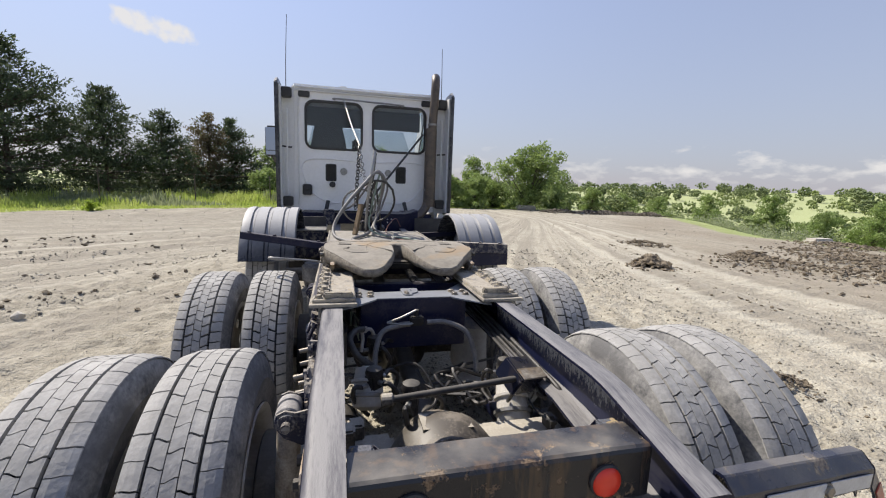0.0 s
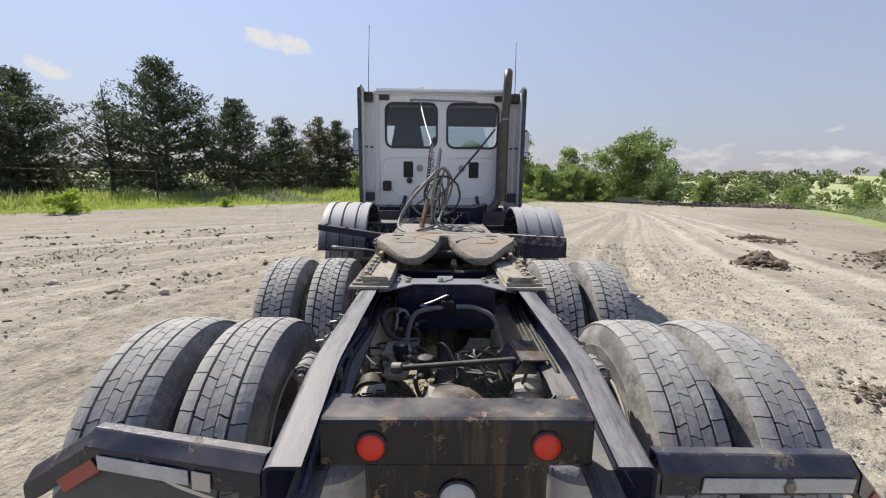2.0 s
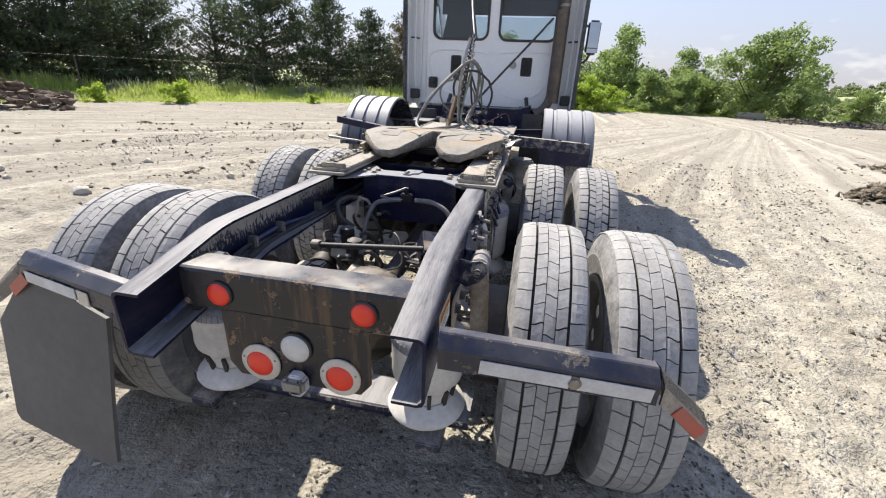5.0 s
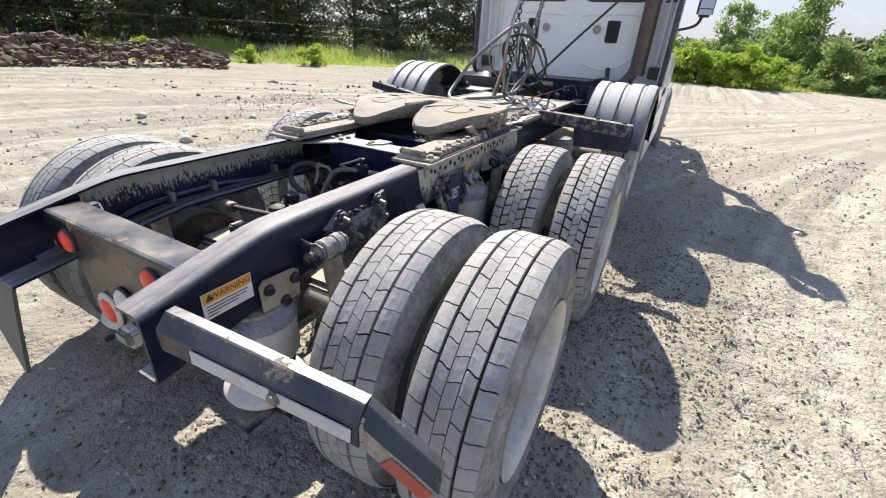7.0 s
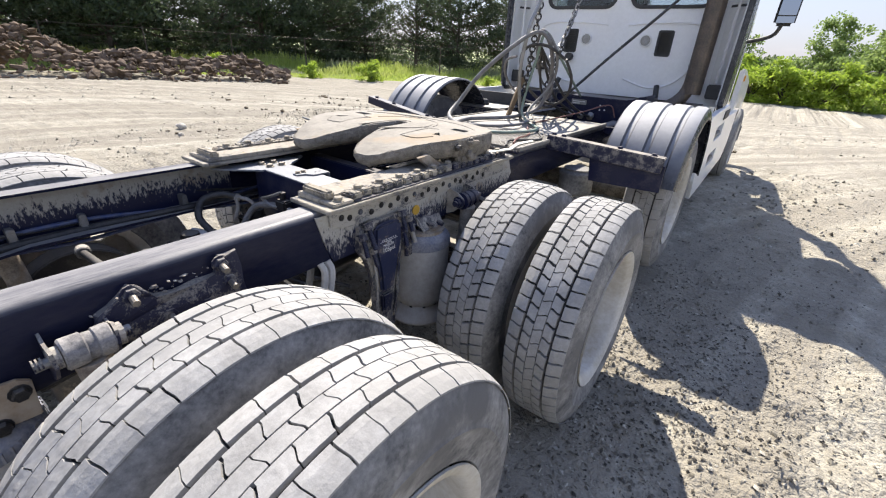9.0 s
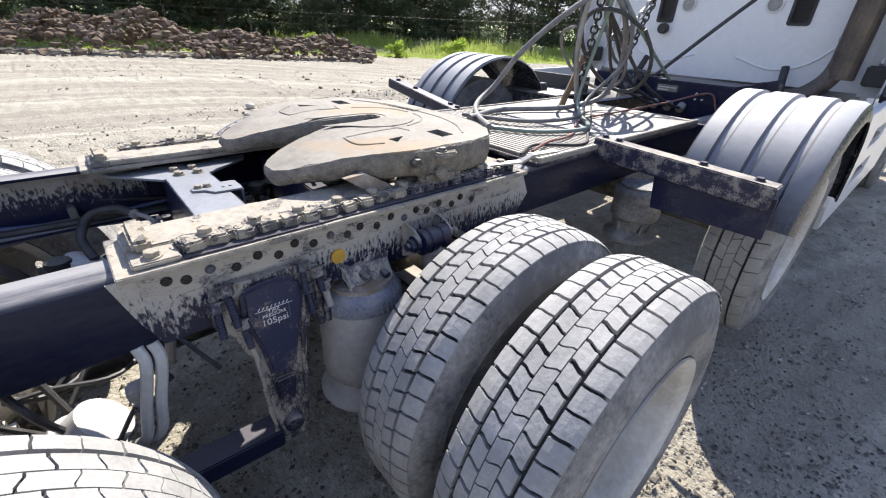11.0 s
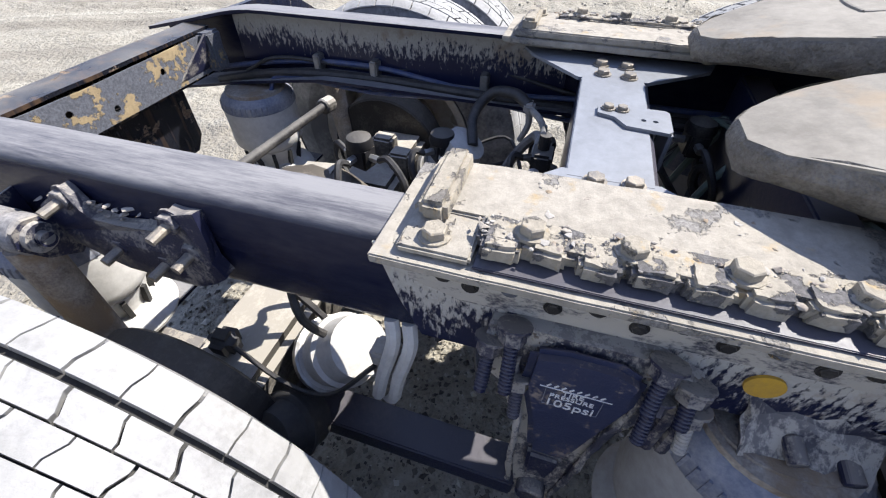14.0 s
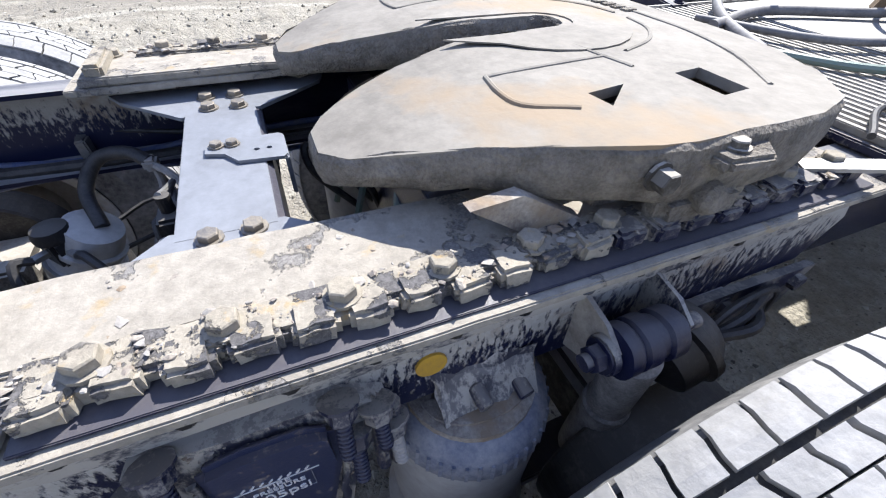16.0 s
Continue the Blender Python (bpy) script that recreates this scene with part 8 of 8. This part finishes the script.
def conifer(height, spread_, seed, material, density=1.0, droop=0.15, bare=0.12):
    """A pine: tapered trunk, whorled limbs and tufts of needles."""
    g = np.random.RandomState(seed)
    root = new("pine_tree")
    k = hose([(0, 0, -0.2), (0.05, 0.02, height * 0.3), (-0.04, 0.05, height * 0.65), (0, 0, height * 0.98)], 0.016 * height + 0.03, 5, 8, taper=0.02)
    P, D = [], []
    z = height * bare
    while z < height * 0.98:
        t = z / height
        reach = spread_ * (min(1, (t - bare * 0.4) / 0.22)) ** 0.6 * (1 - t) ** 1.0 * 1.25 + 0.12
        for j in range(g.randint(6, 10)):
            a = g.rand() * 6.283
            L = reach * (0.55 + 0.6 * g.rand())
            up = 0.15 + 0.5 * t - droop * (1 - t) + g.normal(0, 0.12)
            dv = np.array([math.cos(a), math.sin(a), up])
            dv /= np.linalg.norm(dv)
            p0 = np.array([0, 0, z])
            if L > 0.5:
                hose([p0, p0 + dv * L * 0.5 + (0, 0, 0.04), p0 + dv * L * 0.95 + (0, 0, 0.1 * L)], 0.012 * L + 0.01, 2, 5, k, taper=0.006)
            for q in np.arange(0.2, 1.02, 0.14 / max(L, 0.4)):
                if g.rand() > density:
                    continue
                for _ in range(2 if density > 0.3 and q > 0.55 else 1):
                    c = p0 + dv * L * q + np.array([0, 0, 0.12 * L * q * q]) + g.normal(0, 0.08 + 0.09 * L, 3) * (1, 1, 0.22)
                    m = g.randint(8, 11)
                    P.append(c + g.normal(0, 0.12, (m, 3)) * (1, 1, 0.6))
                    D.append(dv * 0.7 + g.normal(0, 0.6, (m, 3)) + (0, 0, 0.25))
        z += height * (0.036 + 0.024 * g.rand())
    part("trunk", k, BARK, root, "", True)
    P, D = np.concatenate(P), np.concatenate(D)
    blades("crown", P, D, 0.14 + 0.16 * g.rand(len(P)), 0.056 + 0.044 * g.rand(len(P)), material, root, rng=g)
    return root


def leafy(height, wide, seed, material, clumps=70, leaf=0.13, trunk=True, low=0.15, name="leafy_tree"):
    """A broad tree or bush: limbs and a crown of many small leaves in clumps."""
    g = np.random.RandomState(seed)
    root = new(name)
    P, D = [], []
    k = bmesh.new()
    if trunk:
        hose([(0, 0, -0.2), (0.05, 0, height * 0.25), (0.0, 0.05, height * 0.5)], 0.02 * height + 0.02, 4, 8, k, taper=0.03)
    for i in range(clumps):
        a, u = g.rand() * 6.283, g.rand()
        h = low + (0.95 - low) * u
        ring = math.sin(math.pi * (0.14 + 0.8 * u) ** 0.9) ** 0.7
        r = wide * 0.5 * ring * math.sqrt(g.rand()) * (0.75 + 0.4 * math.sin(a * 3 + seed))
        c = np.array([r * math.cos(a), r * math.sin(a), height * h * (0.88 + 0.16 * math.sin(a * 2 + seed * 2))])
        if i % 3 == 0:
            hose([(0, 0, height * 0.12), tuple(c * (0.5, 0.5, 0.6)), tuple(c)], 0.03, 2, 5, k, taper=0.008)
        s = 0.16 * min(height, wide) ** 0.7 * (0.6 + 0.7 * g.rand())
        m = g.randint(70, 120)
        q = g.normal(0, 1, (m, 3))
        q /= np.linalg.norm(q, axis=1, keepdims=True)
        q *= (0.4 + 0.6 * g.rand(m, 1)) * s * (1.1, 1.1, 0.85)
        P.append(c + q)
        D.append(q * 0.5 / s + g.normal(0, 0.6, (m, 3)))
    part("limbs", k, BARK, root, "", True)
    P, D = np.concatenate(P), np.concatenate(D)
    P[:, 2] = np.maximum(P[:, 2], 0.05)
    blades("crown", P, D, leaf * (0.7 + 0.7 * g.rand(len(P))), leaf * (0.5 + 0.4 * g.rand(len(P))), material, root, rng=g)
    return root


def polar(az, dist):
    return dist * math.sin(radians(az)), -1.5 + dist * math.cos(radians(az))


def stand(root, az, dist, turn=0, size=1.0, group="", label="", category="", copy=False):
    x, y = polar(az, dist)
    m = pose(x, y, height_at(x, y) - 0.05, 0, 0, turn)
    ob = copy_thing(root, m) if copy else root
    if not copy:
        ob.matrix_world = m
    ob.scale = (size, size, size)
    if label:
        tagged(ob, label, category, group)
    return ob


pine_big = stand(conifer(9.2, 4.9, 1, NEEDLES, 0.85, 0.2, 0.06), -32.5, 34, 0, 1, "row of pines", "tall dense dark green pine behind the fence", "tree")
pine_mid = stand(conifer(6.8, 3.5, 2, NEEDLES, 0.6, 0.15, 0.08), -25.3, 34, 0, 1, "row of pines", "medium dark pine with open limbs", "tree")
pine_thin = stand(conifer(7.2, 3.2, 3, NEEDLES_PALE, 0.1, -0.05), -37.6, 33.5, 0, 1, "row of pines", "sparse half-bare pale pine", "tree")
pine_small = stand(conifer(5.9, 2.9, 4, NEEDLES, 0.5), -20.2, 35, 0, 1, "row of pines", "small dark pine with open limbs", "tree")
stand(conifer(6.3, 2.8, 5, REDDISH, 0.5, 0.0), -15.6, 37, 0, 1, "row of pines", "thin pine with reddish brown tips", "tree")
spots = [(pine_big, -44, 35, 40, 0.82), (pine_small, -13.2, 38, 70, 1.05), (pine_big, -50, 33, 100, 1.0), (pine_mid, -55.5, 31, 60, 1.15), (pine_thin, -60, 30, 200, 0.9), (pine_big, -65, 29, 170, 0.85), (pine_mid, -70, 28, 10, 1.1), (pine_big, -76, 29, 250, 0.9), (pine_mid, -82, 28, 90, 1.1), (pine_big, -89, 30, 20, 0.95), (pine_mid, -47.5, 38, 30, 0.8), (pine_mid, -58, 36, 250, 1.0), (pine_big, -71, 35, 300, 0.8)]
for root, az, dist, turn, size in spots:
    stand(root, az, dist, turn, size, copy=True)

bush_big = stand(leafy(4.9, 6.6, 11, LEAVES, 150, 0.16), 24.6, 33, 0, 1, "trees beyond the yard", "broad rounded green tree at the yard edge", "tree")
tree_b = stand(leafy(5.0, 4.4, 12, LEAVES, 90, 0.16), 10.6, 36, 0, 1.15, "trees beyond the yard", "rounded light green leafy tree", "tree")
shrub = stand(leafy(2.4, 3.6, 13, LEAVES, 60, 0.13, False, 0.02, "shrub"), 17.5, 32, 0, 1, "shrubs at the yard edge", "low spreading green shrub", "shrub")
hedge = stand(leafy(1.75, 3.4, 14, LEAVES_LIME, 60, 0.11, False, 0.02, "hedge_bush"), 0.6, 28.8, 0, 1.2, "hedge bushes", "bright lime green hedge bush", "hedge")
for root, az, dist, turn, size in [(tree_b, 17.5, 38, 60, 0.9), (tree_b, 28, 41, 20, 0.9), (tree_b, 5, 42, 120, 1.05), (tree_b, -3, 40, 200, 1.1), (tree_b, -9, 39, 250, 0.9), (bush_big, 9, 40, 90, 0.85), (shrub, 20, 33, 80, 0.9), (shrub, 28.5, 34, 140, 0.8), (shrub, 14.5, 31.5, 200, 1.0), (shrub, -10, 33, 30, 1.0), (shrub, -6, 34, 130, 1.1), (shrub, 33, 36, 60, 0.8), (hedge, 3.4, 28.6, 100, 1.2), (hedge, 6.4, 28.7, 180, 1.15), (hedge, 9.4, 28.6, 40, 1.1), (shrub, 13.2, 33.5, 300, 1.0), (hedge, -2.2, 29.6, 220, 1.25), (hedge, -5.6, 29.8, 300, 1.2), (shrub, 17.8, 34.5, 60, 1.15), (tree_b, 46, 62, 10, 1.1), (tree_b, 52, 70, 110, 1.2), (bush_big, 56, 66, 30, 0.8), (tree_b, 41, 75, 220, 1.0), (bush_big, 37, 85, 130, 0.9), (tree_b, 60, 58, 300, 1.0)]:
    stand(root, az, dist, turn, size, copy=True)
weed = stand(leafy(0.95, 1.3, 15, LEAVES_LIME, 26, 0.09, False, 0.02, "weed_clump"), -41.5, 21.5, 0, 1, "weed clumps in the verge", "bright green weed clump in the grass", "weed")
for az, dist, size in ((-27, 23.5, 0.5), (-49, 22, 0.8), (-57, 22.5, 0.8), (-66, 22, 0.7), (-60, 24, 0.9)):
    stand(weed, az, dist, az * 7, size, copy=True)


def scatter_stuff(name, pts, heights, per, leaf, material, label, category, seed, squash=0.6):
    """Undergrowth or far woods: many bush-shaped clouds of leaves in one mesh."""
    g = np.random.RandomState(seed)
    n = len(pts)
    z = ground_height(pts[:, 0], pts[:, 1])
    q = g.normal(0, 1, (n, per, 3))
    q /= np.linalg.norm(q, axis=2, keepdims=True)
    q *= 0.5 + 0.5 * g.rand(n, per, 1)
    lump = 0.75 + 0.5 * g.rand(n, 1, 1)
    P = q * heights[:, None, None] * (1.0 / squash, 1.0 / squash, 1.0) * 0.52 * lump
    P[..., 2] += heights[:, None] * 0.45
    P[..., 0] += pts[:, :1]
    P[..., 1] += pts[:, 1:]
    P[..., 2] += z[:, None]
    D = q + g.normal(0, 0.6, q.shape)
    s = np.repeat(leaf * heights[:, None] ** 0.6, per, 1).reshape(-1)
    ob = blades(name, P.reshape(-1, 3), D.reshape(-1, 3), s * (0.7 + 0.7 * g.rand(n * per)), s * 0.7, material, rng=g)
    return tagged(ob, label, category, kind="stuff")


def ring_points(n, az0, az1, d0, d1, seed, power=1.0):
    g = np.random.RandomState(seed)
    az, d = np.radians(g.uniform(az0, az1, n)), d0 + (d1 - d0) * g.rand(n) ** power
    p = np.stack([d * np.sin(az), -1.5 + d * np.cos(az)], -1)
    return p[outside(p[:, 0], p[:, 1]) > 1.5], g


p, g = ring_points(520, -100, -8, 34, 52, 51)
scatter_stuff("undergrowth", p, 0.9 + 2.0 * g.rand(len(p)) ** 1.5, 120, 0.15, NEEDLES, "dark green undergrowth below the pines", "undergrowth", 61)
def clumped(name, pts, heights, per, lump, material, label, category, seed, wide=0.55):
    """Distant trees and bushes: each a heap of many uneven leaf clumps, in one mesh."""
    g = np.random.RandomState(seed)
    n, k = len(pts), len(OCT_V)
    q = g.normal(0, 1, (n, per, 3))
    q /= np.linalg.norm(q, axis=2, keepdims=True)
    q *= 0.35 + 0.65 * g.rand(n, per, 1) ** 0.5
    side = wide * (0.75 + 0.6 * g.rand(n, 1, 1))
    c = q * heights[:, None, None] * np.concatenate([side, side, np.full((n, 1, 1), 0.46)], 2)
    c[..., 2] = np.maximum(c[..., 2] + heights[:, None] * (0.46 + 0.08 * g.rand(n, 1)), heights[:, None] * 0.05)
    c[..., :2] += pts[:, None, :]
    c[..., 2] += ground_height(pts[:, 0], pts[:, 1])[:, None]
    size = lump * heights[:, None] * (0.5 + 0.8 * g.rand(n, per))
    v = OCT_V * size[..., None, None] * (0.6 + 0.9 * g.rand(n, per, k, 1)) + c[:, :, None, :]
    f = (OCT_F[None] + (np.arange(n * per) * k)[:, None, None]).reshape(-1, 3)
    return tagged(mesh_part(name, v.reshape(-1, 3).tolist(), f.tolist(), material), label, category, kind="stuff")


p, g = ring_points(150, 16, 78, 36, 80, 52, 1.0)
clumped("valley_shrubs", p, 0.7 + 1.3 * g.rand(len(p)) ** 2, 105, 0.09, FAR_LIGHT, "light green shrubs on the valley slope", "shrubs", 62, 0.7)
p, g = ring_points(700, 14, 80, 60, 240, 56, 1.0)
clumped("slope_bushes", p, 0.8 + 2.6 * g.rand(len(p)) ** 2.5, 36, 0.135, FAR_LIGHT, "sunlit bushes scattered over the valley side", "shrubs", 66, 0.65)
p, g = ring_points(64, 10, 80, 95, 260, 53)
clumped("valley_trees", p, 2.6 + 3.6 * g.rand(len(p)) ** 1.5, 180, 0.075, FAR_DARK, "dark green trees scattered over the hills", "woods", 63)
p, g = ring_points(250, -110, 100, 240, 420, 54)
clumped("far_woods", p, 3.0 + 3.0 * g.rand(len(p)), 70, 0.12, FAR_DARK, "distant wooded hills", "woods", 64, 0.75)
p, g = ring_points(420, 24, 72, 15, 42, 55)
scatter_stuff("dry_brush", p, 0.3 + 0.5 * g.rand(len(p)), 130, 0.1, WEEDS, "pale dry brush along the bank", "brush", 65)


def verge():
    g = np.random.RandomState(71)
    P = g.uniform((-36, -14), (24, 40), (620000, 2))
    o = outside(P[:, 0], P[:, 1])
    left = P[:, 0] < 13
    keep = (o > 0.0) & (o < 11) & left & (g.rand(len(P)) < 0.22 + 0.78 * np.exp(-o * 0.35))
    P, o = P[keep], o[keep]
    tall = np.clip((o - 1.6) / 2.2, 0, 1) * (0.6 + 0.5 * lattice(P[:, 0] * 0.6, P[:, 1] * 0.6, 31))
    L = 0.05 + 0.08 * g.rand(len(P)) + tall * (0.5 + 0.5 * g.rand(len(P)))
    B = np.stack([P[:, 0], P[:, 1], ground_height(P[:, 0], P[:, 1]) - 0.02], -1)
    D = np.stack([g.normal(0, 0.28, len(P)), g.normal(0, 0.28, len(P)), np.ones(len(P))], -1)
    pale = (lattice(P[:, 0] * 0.45, P[:, 1] * 0.45, 33) > 0.25) & (o > 1.8)
    for nm, sel, mt, lb in (("verge_grass", ~pale, GRASS, "bright green uncut grass along the yard edge"), ("verge_weeds", pale, WEEDS, "pale seeding weeds among the grass")):
        tagged(blades(nm, B[sel], D[sel], L[sel], 0.035 + 0.035 * g.rand(sel.sum()), mt, rng=g), lb, "grass", kind="stuff")


verge()

# ---- fence ----
FENCE = [(-33, -13.5), (-24.2, 5.0), (-20.0, 15.2), (-12.2, 23.4), (-1.0, 29.9), (7.0, 31.2)]
fence = tagged(new("wire_fence"), "thin wire fence on dark steel posts", "fence")
for (ax, ay), (bx, by) in zip(FENCE, FENCE[1:]):
    n = max(1, round(math.hypot(bx - ax, by - ay) / 4.2))
    for i in range(n):
        x, y = ax + (bx - ax) * i / n, ay + (by - ay) * i / n
        g0 = height_at(x, y)
        part("fence_post", rod((x, y, g0 - 0.2), (x, y, g0 + 1.78), 0.035, 0.03, 8), BARK, fence)
for zz, rr in ((1.72, 0.010), (1.2, 0.0035), (0.7, 0.0035)):
    part("fence_wire", hose([(x, y, height_at(x, y) + zz) for x, y in FENCE], rr, 1, 5), PIPE, fence)
kb = box(15.6, 16.5, 9.2, 9.7, -0.3, 0.16, 0.08)
tagged(part("concrete_block", wobble(kb, 0.05, 1.3), STONE), "pale broken concrete block at the bank", "block")
kb = box(12.6, 14.2, 27.6, 28.0, 0.0, 0.35, 0.1)
tagged(part("concrete_slab", wobble(kb, 0.05, 1.3), STONE), "pale slab lying at the yard edge", "slab")
